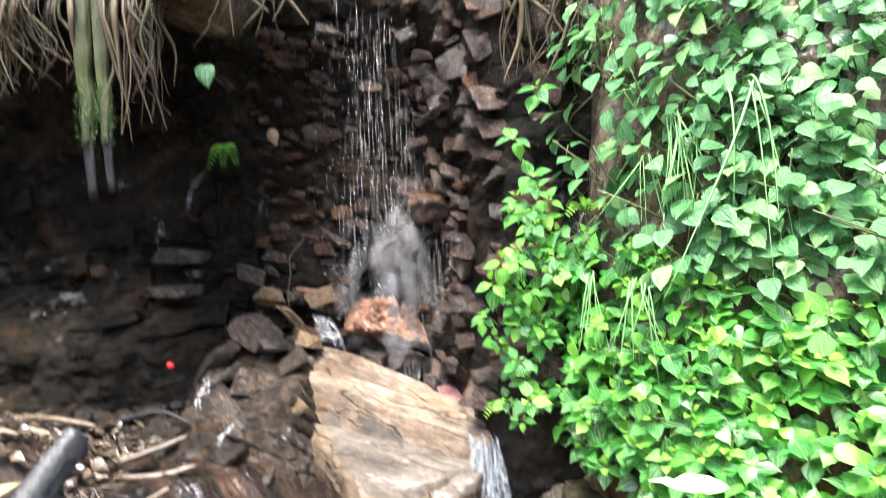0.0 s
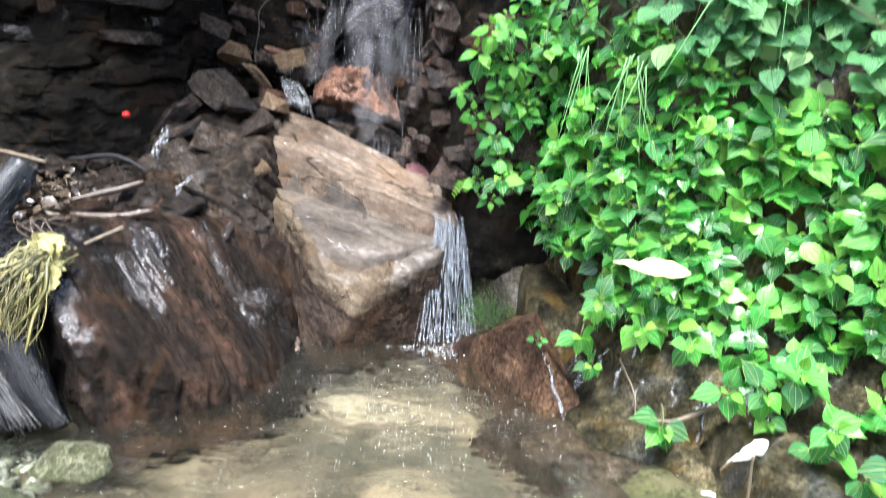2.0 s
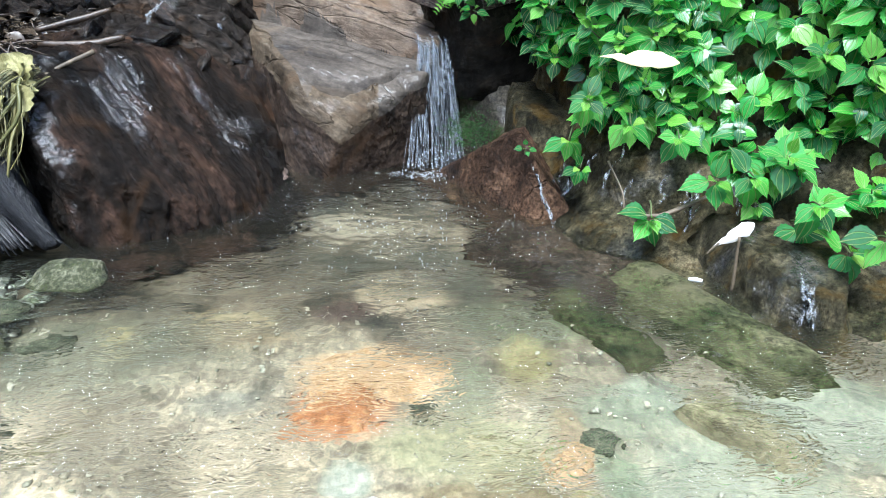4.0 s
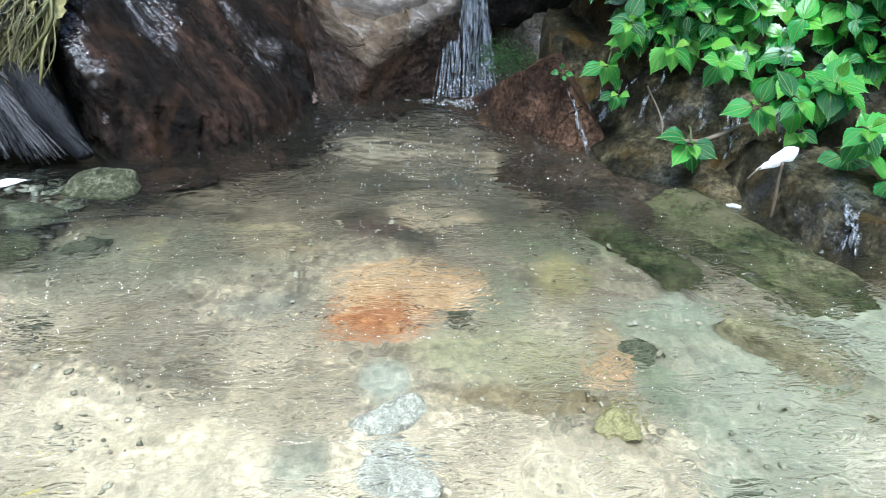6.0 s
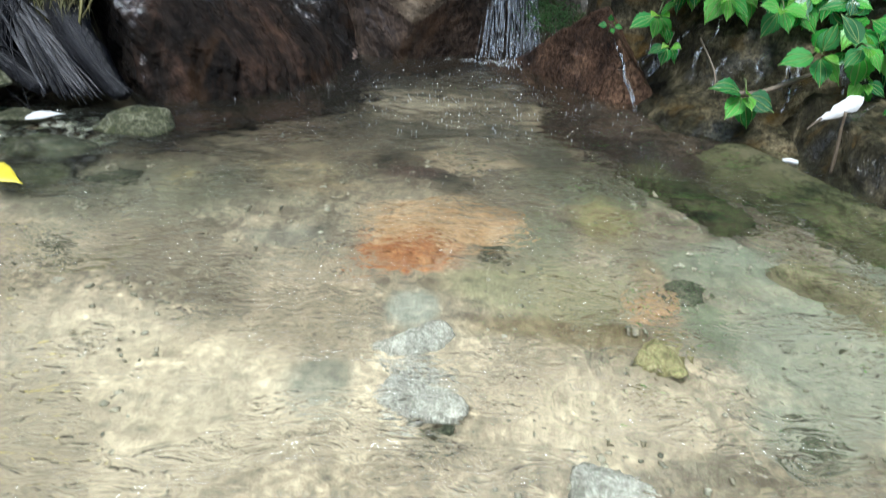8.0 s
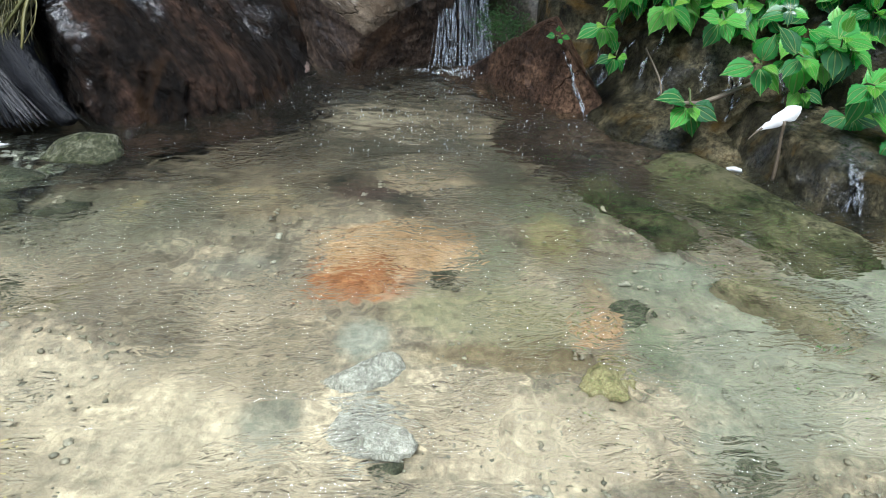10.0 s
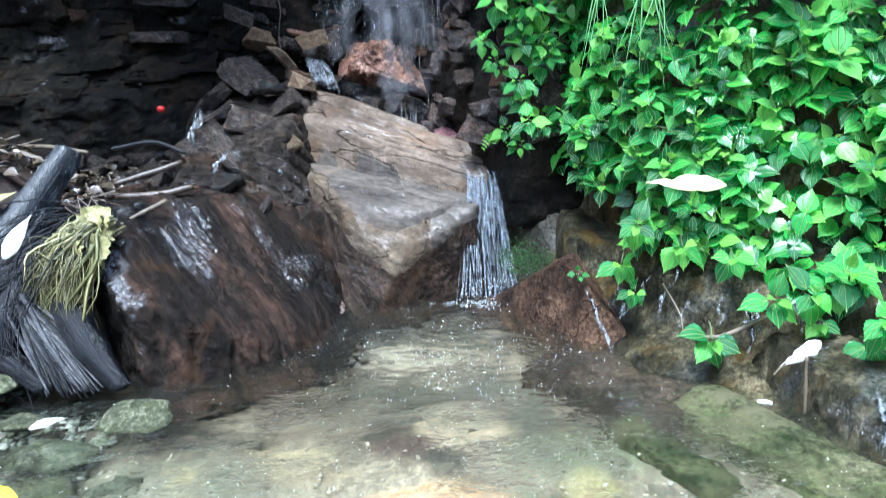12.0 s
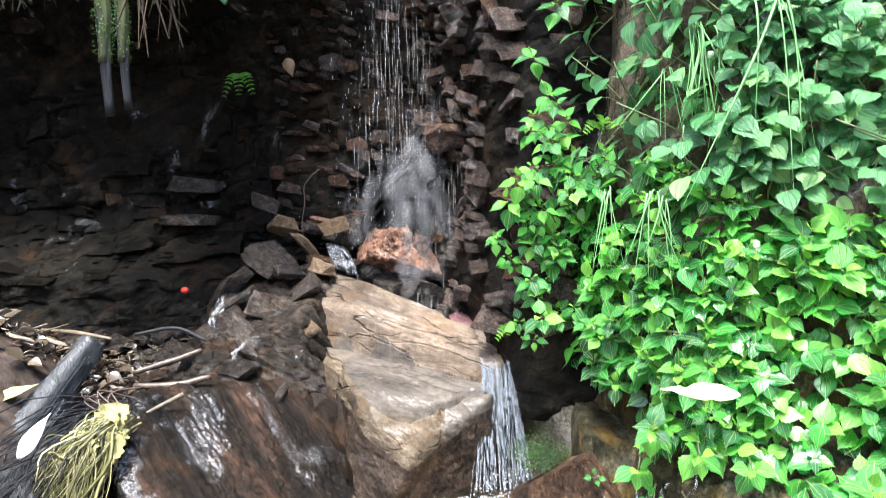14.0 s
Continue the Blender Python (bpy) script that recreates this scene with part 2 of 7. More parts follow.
# mineral stains, weed and silt on the pool bed, with reflection and shade as tones too: place, half width, half length,
# tone, strength
STAINS_AND_SHADE = [(-0.55, 0.9, 0.5, 0.28, (0.47, 0.39, 0.28), 0.4), (0.2, 0.92, 0.2, 0.13, (0.46, 0.375, 0.27), 0.5),
          (0.62, 1.1, 0.24, 0.26, (0.2, 0.21, 0.16), 0.65), (0.95, 1.35, 0.22, 0.22, (0.19, 0.2, 0.155), 0.65), (0.56, 1.4, 0.14, 0.09, (0.21, 0.22, 0.17), 0.6), (0.76, 0.98, 0.12, 0.1, (0.42, 0.36, 0.28), 0.6),
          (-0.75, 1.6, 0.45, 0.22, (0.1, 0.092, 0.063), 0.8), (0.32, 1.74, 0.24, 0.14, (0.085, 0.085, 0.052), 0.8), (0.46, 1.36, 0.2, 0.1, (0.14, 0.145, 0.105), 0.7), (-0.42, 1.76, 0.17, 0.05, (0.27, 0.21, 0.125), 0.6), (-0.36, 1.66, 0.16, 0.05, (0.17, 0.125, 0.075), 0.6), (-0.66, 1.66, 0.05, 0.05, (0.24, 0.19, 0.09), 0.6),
          # the wide dark tone at y 2.2 paints in the cliff's reflection
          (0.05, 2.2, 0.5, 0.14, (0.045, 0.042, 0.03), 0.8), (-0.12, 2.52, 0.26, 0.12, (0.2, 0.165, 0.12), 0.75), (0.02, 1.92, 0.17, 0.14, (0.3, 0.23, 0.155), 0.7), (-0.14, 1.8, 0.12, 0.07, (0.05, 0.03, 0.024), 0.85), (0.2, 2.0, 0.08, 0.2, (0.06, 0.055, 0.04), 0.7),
          (0.15, 1.46, 0.09, 0.13, (0.12, 0.12, 0.075), 0.7), (0.15, 1.25, 0.22, 0.12, (0.19, 0.175, 0.1), 0.75), (0.17, 1.12, 0.2, 0.05, (0.12, 0.085, 0.035), 0.6), (0.35, 1.28, 0.045, 0.15, (0.17, 0.11, 0.06), 0.6),
          (0.3, 1.56, 0.09, 0.13, (0.19, 0.155, 0.065), 0.6), (0.42, 1.17, 0.055, 0.11, (0.09, 0.105, 0.065), 0.75), (-0.06, 1.5, 0.18, 0.13, (0.38, 0.24, 0.13), 0.8), (-0.11, 1.37, 0.12, 0.1, (0.29, 0.1, 0.032), 0.9),
          # the tone at (-0.09, 1.16) is the white stone's shadow, as colour
          (-0.37, 1.4, 0.1, 0.045, (0.12, 0.11, 0.085), 0.7), (-0.21, 0.95, 0.065, 0.085, (0.17, 0.165, 0.13), 0.75), (-0.09, 1.16, 0.06, 0.07, (0.19, 0.2, 0.17), 0.7), (0.48, 0.9, 0.08, 0.09, (0.16, 0.17, 0.13), 0.6)]


def ground_cover():
    """Pale sandy gravel in the pool, dark wet earth above the water."""
    n = Nodes("sand_and_earth")
    v = n.coords()
    sep = n.t.nodes.new("ShaderNodeSeparateXYZ")
    n.link(v, sep.inputs[0])
    broad = n.noise(v, 2.2, 5, 0.6, 0.8)
    mid = n.noise(v, 14, 6, 0.65)
    grit = n.voronoi(v, 70)
    tone = n.math("ADD", n.math("MULTIPLY", broad, 0.5), n.math("MULTIPLY", mid, 0.5))
    sand = n.ramp(tone, [(0.36, (0.185, 0.148, 0.098)), (0.46, (0.268, 0.214, 0.15)), (0.54, (0.35, 0.282, 0.2)), (0.64, (0.445, 0.364, 0.262))])
    side = n.math("ADD", n.math("MULTIPLY", sep.outputs[0], 0.16), n.math("MULTIPLY", sep.outputs[1], 0.1))
    patch = n.ramp(n.math("ADD", n.noise(v, 2.8, 6, 0.68, 1.4), n.math("SUBTRACT", side, 0.12)), [(0.5, 0.0), (0.7, 0.35)])
    sand = n.mix(patch, sand, (0.11, 0.106, 0.068))
    sand = n.mix(0.25, sand, n.ramp(n.noise(v, 24, 5, 0.7, 0.6), [(0.36, 0.2), (0.64, 0.8)]), "OVERLAY")
    sand = n.mix(0.8, sand, n.ramp(n.noise(v, 60, 5, 0.75), [(0.32, 0.2), (0.68, 0.8)]), "OVERLAY")
    cell = n.add("ShaderNodeTexVoronoi", Scale=48.0)
    n.link(v, cell.inputs["Vector"])
    sand = n.mix(0.6, sand, n.ramp(n.math("ADD", n.math("MULTIPLY", cell.outputs["Color"], 0.55), n.math("SUBTRACT", 0.75, cell.outputs["Distance"])), [(0.3, 0.25), (0.75, 0.5), (1.0, 0.8)]), "OVERLAY")
    earth = n.ramp(n.math("ADD", n.math("MULTIPLY", n.noise(v, 30, 6, 0.7), 0.6), n.math("MULTIPLY", mid, 0.4)),
                   [(0.35, (0.008, 0.006, 0.005)), (0.52, (0.03, 0.019, 0.013)), (0.66, (0.075, 0.05, 0.032))])
    up = n.math("ADD", sep.outputs[2], n.math("MULTIPLY", n.math("SUBTRACT", mid, 0.5), 0.1))
    where = n.ramp(n.math("ADD", up, 0.5), [(0.485, 0.0), (0.53, 1.0)])
    # deep and far bed: dark silt plus the cliff's dark reflection, as colour
    silt_and_reflection = n.ramp(n.math("ADD", n.math("MULTIPLY", n.noise(v, 2.6, 5, 0.6, 1.2), 0.7), n.math("MULTIPLY", mid, 0.3)), [(0.4, (0.016, 0.015, 0.01)), (0.5, (0.064, 0.051, 0.034)), (0.62, (0.165, 0.128, 0.088))])
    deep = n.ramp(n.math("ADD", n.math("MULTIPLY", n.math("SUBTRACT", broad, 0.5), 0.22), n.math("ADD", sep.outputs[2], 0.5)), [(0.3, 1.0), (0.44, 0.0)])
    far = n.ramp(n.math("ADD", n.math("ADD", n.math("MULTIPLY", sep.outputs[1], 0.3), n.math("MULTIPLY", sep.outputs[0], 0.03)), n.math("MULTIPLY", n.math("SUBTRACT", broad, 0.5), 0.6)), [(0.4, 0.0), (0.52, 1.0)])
    bed = n.mix(n.math("MAXIMUM", deep, far), sand, silt_and_reflection)
    drift = n.math("MULTIPLY", n.math("SUBTRACT", n.noise(v, 7, 6, 0.65, 0.8), 0.5), 0.8)
    for x, y, wide, long, tone, most in STAINS_AND_SHADE:
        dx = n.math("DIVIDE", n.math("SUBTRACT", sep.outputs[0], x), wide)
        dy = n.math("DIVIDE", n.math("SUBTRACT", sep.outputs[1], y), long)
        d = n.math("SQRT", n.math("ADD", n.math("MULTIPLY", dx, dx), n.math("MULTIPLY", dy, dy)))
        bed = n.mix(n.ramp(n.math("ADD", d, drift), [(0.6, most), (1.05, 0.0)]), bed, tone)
    bed = n.mix(0.45, bed, n.ramp(n.noise(v, 19, 5, 0.7, 0.5), [(0.36, 0.25), (0.64, 0.75)]), "OVERLAY")
    bed = n.mix(0.5, bed, n.ramp(n.noise(v, 45, 6, 0.75), [(0.34, 0.22), (0.66, 0.78)]), "OVERLAY")
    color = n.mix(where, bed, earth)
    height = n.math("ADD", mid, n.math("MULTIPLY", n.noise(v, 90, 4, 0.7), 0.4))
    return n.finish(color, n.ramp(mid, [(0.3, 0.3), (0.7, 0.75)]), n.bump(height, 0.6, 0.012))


# near-black: the overhang's shade in the recess is put into this colour
SLATE = stone("wet_shaded_slate", (0.0026, 0.0023, 0.0016), (0.0062, 0.0052, 0.0036), (0.022, 0.017, 0.011), 6, (0.6, 1.6, 2.6), (0, -30, 0),
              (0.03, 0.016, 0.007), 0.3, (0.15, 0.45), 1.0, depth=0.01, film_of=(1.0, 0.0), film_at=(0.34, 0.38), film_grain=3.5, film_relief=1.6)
SLATE_PIECE = stone("wet_slate_piece", (0.01, 0.008, 0.0062), (0.042, 0.033, 0.026), (0.14, 0.11, 0.088), 8, (1, 1, 2.2), (20, 10, 30),
                    (0.075, 0.04, 0.021), 0.3, (0.1, 0.4), 1.0, True, cracks=0.4, crack_size=5.0, film_of=(1.0, 0.1), film_at=(0.46, 0.55), speckle=0.35)
LEDGE = stone("wet_broken_ledge", (0.008, 0.0066, 0.0052), (0.03, 0.0235, 0.0185), (0.1, 0.08, 0.064), 8, (1, 1, 2.2), (20, 10, 30),
              (0.06, 0.034, 0.018), 0.3, (0.1, 0.4), 1.0, depth=0.016, cracks=0.6, crack_size=6.0, film_of=(0.9, 0.0), film_at=(0.38, 0.44), speckle=0.5, film_grain=3.5)
RUST_PIECE = stone("rusty_slate_piece", (0.02, 0.011, 0.0075), (0.072, 0.039, 0.023), (0.19, 0.108, 0.062), 10, (1, 1, 2), (0, 0, 0),
                   (0.03, 0.022, 0.017), 0.45, (0.1, 0.45), 1.0, True, film_of=(0.9, 0.05), film_at=(0.44, 0.53), speckle=0.35)
BROWN_PIECE = stone("purple_brown_slate_piece", (0.016, 0.0115, 0.0095), (0.064, 0.047, 0.039), (0.19, 0.143, 0.12), 8, (1, 1, 2.2), (0, 10, 0),
                    (0.09, 0.045, 0.024), 0.35, (0.1, 0.4), 1.0, True, film_of=(1.0, 0.1), film_at=(0.46, 0.55), speckle=0.35)
TAN_PIECE = stone("tan_stone_shard", (0.09, 0.06, 0.035), (0.2, 0.14, 0.085), (0.33, 0.25, 0.165), 9, (1, 1, 2), (0, 0, 0),
                  (0.2, 0.09, 0.04), 0.35, (0.2, 0.5), 0.9, True, film_of=(0.5, 0.05))
PINK_PIECE = stone("pinkish_wet_pebble", (0.06, 0.04, 0.032), (0.14, 0.1, 0.082), (0.27, 0.21, 0.18), 12, (1, 1, 1), (0, 0, 0), None, 0.3, (0.12, 0.4), 0.6, True)
BOULDER = stone("grey_schist", (0.049, 0.0405, 0.0335), (0.08, 0.0672, 0.0555), (0.122, 0.1025, 0.0845), 5, (0.5, 1.4, 1.6), (0, 12, -26),
                (0.14, 0.108, 0.078), 0.35, (0.3, 0.55), 0.7, speckle=0.3, cracks=0.5, crack_size=1.6, film_of=(0.3, 0.0))
BOULDER_RIM = stone("tan_worn_schist", (0.045, 0.0333, 0.0225), (0.0945, 0.0711, 0.0477), (0.158, 0.123, 0.0855), 8, (0.6, 1.6, 1.8), (0, 20, -40),
                    (0.09, 0.06, 0.037), 0.4, (0.3, 0.55), 0.9, speckle=0.3, cracks=0.4, crack_size=2.5, film_of=(0.35, 0.0))
BOULDER_BAND = stone("tan_banded_schist", (0.064, 0.0455, 0.032), (0.134, 0.1, 0.073), (0.21, 0.166, 0.126), 5, (0.5, 1.6, 1.8), (0, 14, -23),
                     (0.16, 0.097, 0.055), 0.45, (0.3, 0.55), 0.9, speckle=0.3, cracks=0.5, crack_size=2.0, film_of=(0.3, 0.0))
# brown wet rock, with the shade of side faces put into its colour
BOULDER_SIDE = stone("shaded_brown_wet_schist", (0.014, 0.0095, 0.007), (0.04, 0.027, 0.019), (0.08, 0.056, 0.04), 6, (0.5, 2.2, 2.2), (0, 48, -48),
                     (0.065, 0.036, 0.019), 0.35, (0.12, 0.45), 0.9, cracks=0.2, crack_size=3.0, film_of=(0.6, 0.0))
BROWN_ROCK = stone("red_brown_wet_rock", (0.004, 0.0034, 0.0028), (0.0125, 0.0085, 0.0058), (0.068, 0.038, 0.025), 4.5, (0.45, 1.7, 1.7), (0, 30, -38),
                   (0.042, 0.021, 0.0085), 0.25, (0.1, 0.3), 1.0, depth=0.02, film_of=(1.0, 0.03), film_at=(0.41, 0.45), speckle=0.85, film_grain=4.0, film_relief=1.1)
RUST_ROCK = stone("rust_brown_rock", (0.016, 0.0095, 0.0065), (0.055, 0.031, 0.0185), (0.13, 0.077, 0.046), 9, (1, 1, 1), (0, 0, 0), None, 0.3, (0.3, 0.6), 0.9, cracks=0.5, crack_size=5.0, film_of=(0.3, 0.0))
RED_STONE = stone("orange_red_stone", (0.1, 0.05, 0.033), (0.26, 0.135, 0.088), (0.44, 0.27, 0.19), 10, (1, 1, 1), (0, 0, 0), (0.46, 0.34, 0.27), 0.45, (0.2, 0.5), 1.0, depth=0.016, speckle=0.5, cracks=0.6, crack_size=9.0, film_of=(0.5, 0.05))
MOSS_ROCK = stone("olive_wet_rock", (0.03, 0.026, 0.02), (0.08, 0.069, 0.05), (0.15, 0.128, 0.092), 10, (1, 1, 1), (0, 0, 0), (0.035, 0.05, 0.014), 0.5, (0.15, 0.5), 0.8)
BANK_ROCK = stone("mossy_wet_bank", (0.008, 0.0075, 0.0045), (0.042, 0.037, 0.02), (0.17, 0.14, 0.08), 9, (1.6, 1.6, 0.6), (0, 0, 0), (0.1, 0.06, 0.014), 0.42, (0.1, 0.45), 1.0, depth=0.014, film_of=(1.0, 0.03), film_at=(0.37, 0.44), film_grain=3.5)
SOIL_FACE = stone("tan_soil_face", (0.03, 0.024, 0.017), (0.09, 0.07, 0.05), (0.18, 0.145, 0.105), 6, (1.5, 1.5, 0.6), (0, 0, 0), (0.05, 0.06, 0.02), 0.4, (0.6, 0.9), 0.9)
ORANGE_BED = stone("orange_bed_stone", (0.16, 0.062, 0.024), (0.28, 0.12, 0.05), (0.34, 0.19, 0.1), 4, (1, 1, 1), (0, 0, 0), (0.32, 0.2, 0.11), 0.4, (0.4, 0.7), 0.5, film_of=(0, 0), speckle=0.35)
CREAM_BED = stone("cream_bed_stone", (0.21, 0.13, 0.07), (0.34, 0.22, 0.125), (0.43, 0.31, 0.2), 4, (1, 1, 1), (0, 0, 0), (0.3, 0.17, 0.08), 0.5, (0.4, 0.7), 0.5, film_of=(0, 0), speckle=0.35)
YELLOW_BED = stone("yellow_bed_stone", (0.16, 0.14, 0.075), (0.27, 0.24, 0.12), (0.36, 0.32, 0.19), 4, (1, 1, 1), (0, 0, 0), (0.14, 0.12, 0.06), 0.5, (0.4, 0.7), 0.5, film_of=(0, 0), speckle=0.35)
OLIVE_BED = stone("olive_bed_stone", (0.065, 0.058, 0.033), (0.14, 0.122, 0.072), (0.22, 0.195, 0.125), 6, (1, 1, 1), (0, 0, 0), (0.26, 0.22, 0.15), 0.6, (0.4, 0.7), 0.6, True, film_of=(0, 0))
DARK_BED = stone("grey_green_bed_stone", (0.035, 0.04, 0.026), (0.075, 0.08, 0.052), (0.14, 0.14, 0.1), 6, (1, 1, 1), (0, 0, 0), (0.17, 0.155, 0.11), 0.5, (0.4, 0.7), 0.6, True, film_of=(0, 0))
GREEN_BED = stone("mossy_green_bed_slab", (0.018, 0.021, 0.009), (0.05, 0.051, 0.023), (0.12, 0.108, 0.062), 6, (0.6, 2, 2), (0, 0, -24), (0.085, 0.077, 0.042), 0.45, (0.4, 0.7), 0.6, True, film_of=(0, 0))
WHITE_BED = stone("white_quartz", (0.21, 0.2, 0.175), (0.42, 0.4, 0.36), (0.64, 0.61, 0.56), 7, (1, 1, 1), (0, 0, 0), (0.2, 0.19, 0.16), 0.5, (0.4, 0.7), 0.6, film_of=(0, 0))
SHORE = stone("olive_shore_stone", (0.024, 0.028, 0.015), (0.072, 0.075, 0.042), (0.2, 0.195, 0.13), 9, (1, 1, 1), (0, 0, 0), (0.05, 0.06, 0.02), 0.4, (0.15, 0.5), 0.7, True, film_of=(0.6, 0.1))
GROUND = ground_cover()
POOL = water_surface()
NETTLE = leafy("nettle_leaf", (0.018, 0.14, 0.032), (0.055, 0.36, 0.05), (0.13, 0.54, 0.06), (0.24, 0.64, 0.08), 0.25, translucent=0.34)
YOUNG = leafy("young_nettle_leaf", (0.13, 0.44, 0.03), (0.16, 0.47, 0.04), (0.21, 0.53, 0.05), (0.3, 0.6, 0.07), 0.26)
IVY = leafy("broad_vine_leaf", (0.038, 0.18, 0.048), (0.085, 0.31, 0.085), (0.15, 0.42, 0.13), (0.28, 0.52, 0.17), 0.34, (0.3, 0.42, 0.28), 0.3, 0.15, 0.35)
GRASS = plain("grass_blade", (0.1, 0.26, 0.08), (0.22, 0.42, 0.16), 30, 0.45, (1, 1, 0.1), 0.3, 0.002)
STEM = plain("plant_stem", (0.04, 0.07, 0.02), (0.11, 0.13, 0.05), 40, 0.5)
DRY_STEM = plain("pale_dry_stem", (0.06, 0.045, 0.028), (0.17, 0.13, 0.082), 40, 0.6)
MOSSY_BARK = plain("mossy_bark", (0.012, 0.012, 0.006), (0.05, 0.062, 0.018), 14, 0.8, (1, 1, 0.35), 0.9, 0.012)
MOSS = plain("green_moss", (0.012, 0.04, 0.008), (0.05, 0.13, 0.02), 60, 0.85, bump=0.8)
DRIFT = plain("black_grey_driftwood", (0.004, 0.004, 0.0045), (0.026, 0.026, 0.029), 16, 0.4, (6, 6, 0.6), 0.9, 0.012, Specular_IOR_Level=0.3)
DRIFT_BLUE = plain("blue_grey_driftwood", (0.007, 0.008, 0.0095), (0.038, 0.042, 0.047), 14, 0.4, (5, 5, 0.7), 0.9, 0.012)
DRIFT_GREY = plain("grey_splintered_driftwood", (0.016, 0.016, 0.017), (0.1, 0.098, 0.1), 14, 0.4, (5, 5, 0.7), 0.9, 0.012)
STICK = plain("brown_wet_stick", (0.02, 0.014, 0.01), (0.09, 0.062, 0.042), 30, 0.4, (2, 2, 0.4), 0.6, 0.004)
THATCH = island("dry_hanging_grass", [(0.022, 0.015, 0.008), (0.055, 0.038, 0.02), (0.1, 0.068, 0.035), (0.045, 0.043, 0.018)], 0.75)
YELLOW = plain("yellow_withered_leaf", (0.13, 0.12, 0.035), (0.42, 0.385, 0.17), 45, 0.5, (1, 1, 1), 0.5, 0.004)
YELLOW_STRAND = island("withered_yellow_green_strand", [(0.15, 0.138, 0.045), (0.25, 0.22, 0.09), (0.04, 0.042, 0.016), (0.36, 0.32, 0.16), (0.02, 0.018, 0.009), (0.1, 0.1, 0.032)], 0.5)
BRIGHT_YELLOW = plain("bright_yellow_leaf", (0.42, 0.34, 0.02), (0.7, 0.58, 0.05), 30, 0.4, (1, 1, 1), 0.4, 0.003)
PALE_YELLOW = plain("pale_yellow_leaf", (0.56, 0.5, 0.2), (0.74, 0.69, 0.4), 40, 0.45, (1, 1, 1), 0.3, 0.003)
WHITE_LEAF = plain("bleached_white_leaf", (0.34, 0.34, 0.33), (0.6, 0.6, 0.57), 40, 0.4, (1, 1, 1), 0.4, 0.004)
BLEACHED = plain("bleached_papery_leaf", (0.62, 0.61, 0.58), (0.8, 0.79, 0.76), 40, 0.5, (1, 1, 1), 0.4, 0.004)
TAN_LEAF = plain("tan_dead_leaf", (0.12, 0.075, 0.038), (0.25, 0.17, 0.095), 30, 0.5, (1, 1, 1), 0.5, 0.004)
RED_BIT = plain("red_berry", (0.5, 0.015, 0.012), (0.72, 0.04, 0.03), 30, 0.3)
PURPLE = stone("purple_red_slate", (0.05, 0.02, 0.025), (0.11, 0.05, 0.055), (0.19, 0.1, 0.1), 10, (1, 1, 2), (0, 0, 0), None, 0.3, (0.15, 0.5), 0.6)
LITTER = island("leaf_litter", [(0.1, 0.076, 0.053), (0.007, 0.005, 0.004), (0.15, 0.118, 0.082), (0.035, 0.022, 0.014), (0.01, 0.007, 0.006), (0.08, 0.06, 0.038), (0.02, 0.015, 0.011)], 0.2)
CHIP = plain("pale_chip", (0.09, 0.07, 0.048), (0.34, 0.29, 0.23), 40, 0.5)
GRAVEL = island("pale_gravel", [(0.28, 0.26, 0.2), (0.17, 0.155, 0.115), (0.34, 0.32, 0.26), (0.1, 0.095, 0.07), (0.22, 0.19, 0.14), (0.3, 0.27, 0.21)], 0.6)
SHORE_GRAVEL = island("wet_shore_gravel", [(0.16, 0.16, 0.135), (0.06, 0.066, 0.046), (0.27, 0.265, 0.23), (0.085, 0.095, 0.055), (0.13, 0.12, 0.1), (0.035, 0.037, 0.028)], 0.3)
BRIGHT_MOSS = plain("bright_moss", (0.03, 0.1, 0.012), (0.09, 0.22, 0.03), 40, 0.6)
SPLASH = falling("splash_foam", (0.6, 0.62, 0.65), 0.02, (90, 90, 90), 0.3, 0.5)
FOAM = plain("white_foam", (0.2, 0.22, 0.24), (0.55, 0.57, 0.6), 90, 0.4, (1, 1, 1), 0.8, 0.01)
THREAD = falling("falling_threads", (0.55, 0.53, 0.53), 0.05, (60, 60, 6), 0.25, 0.36)
CURTAIN = falling("falling_curtain", (0.52, 0.57, 0.64), 0.05, (130, 130, 2.5), 0.2, 0.36)
RUNNEL = falling("thin_runnel", (0.62, 0.65, 0.68), 0.0, (120, 120, 30), 0.12, 0.4)
SPRAY = mist("fine_spray", (0.86, 0.86, 0.9), 0.055)


# ---------------------------------------------------------------- geometry helpers
rng = np.random.default_rng(7)


def value_noise(p, seed=0):
    """Smooth lattice noise of many points at once, -1 to 1."""
    p = np.asarray(p, float)
    i = np.floor(p).astype(np.int64)
    f = p - i
    f = f * f * (3 - 2 * f)
    total = np.zeros(len(p))
    for dx in (0, 1):
        for dy in (0, 1):
            for dz in (0, 1):
                k = (i[:, 0] + dx) * 374761393 + (i[:, 1] + dy) * 668265263 + (i[:, 2] + dz) * 2147483647 + seed * 1274126177
                k = (k ^ (k >> 13)) * 1274126177
                k = (k ^ (k >> 16)) & 0xFFFFFF
                w = (f[:, 0] if dx else 1 - f[:, 0]) * (f[:, 1] if dy else 1 - f[:, 1]) * (f[:, 2] if dz else 1 - f[:, 2])
                total += w * (k / 0x7FFFFF - 1.0)
    return total


def fbm(p, octaves=4, seed=0, gain=0.5):
    p = np.asarray(p, float)
    total, amp, size = np.zeros(len(p)), 1.0, 0.0
    for k in range(octaves):
        total += amp * value_noise(p * 2.03**k + 17.3 * k, seed + k)
        size += amp
        amp *= gain
    return total / size


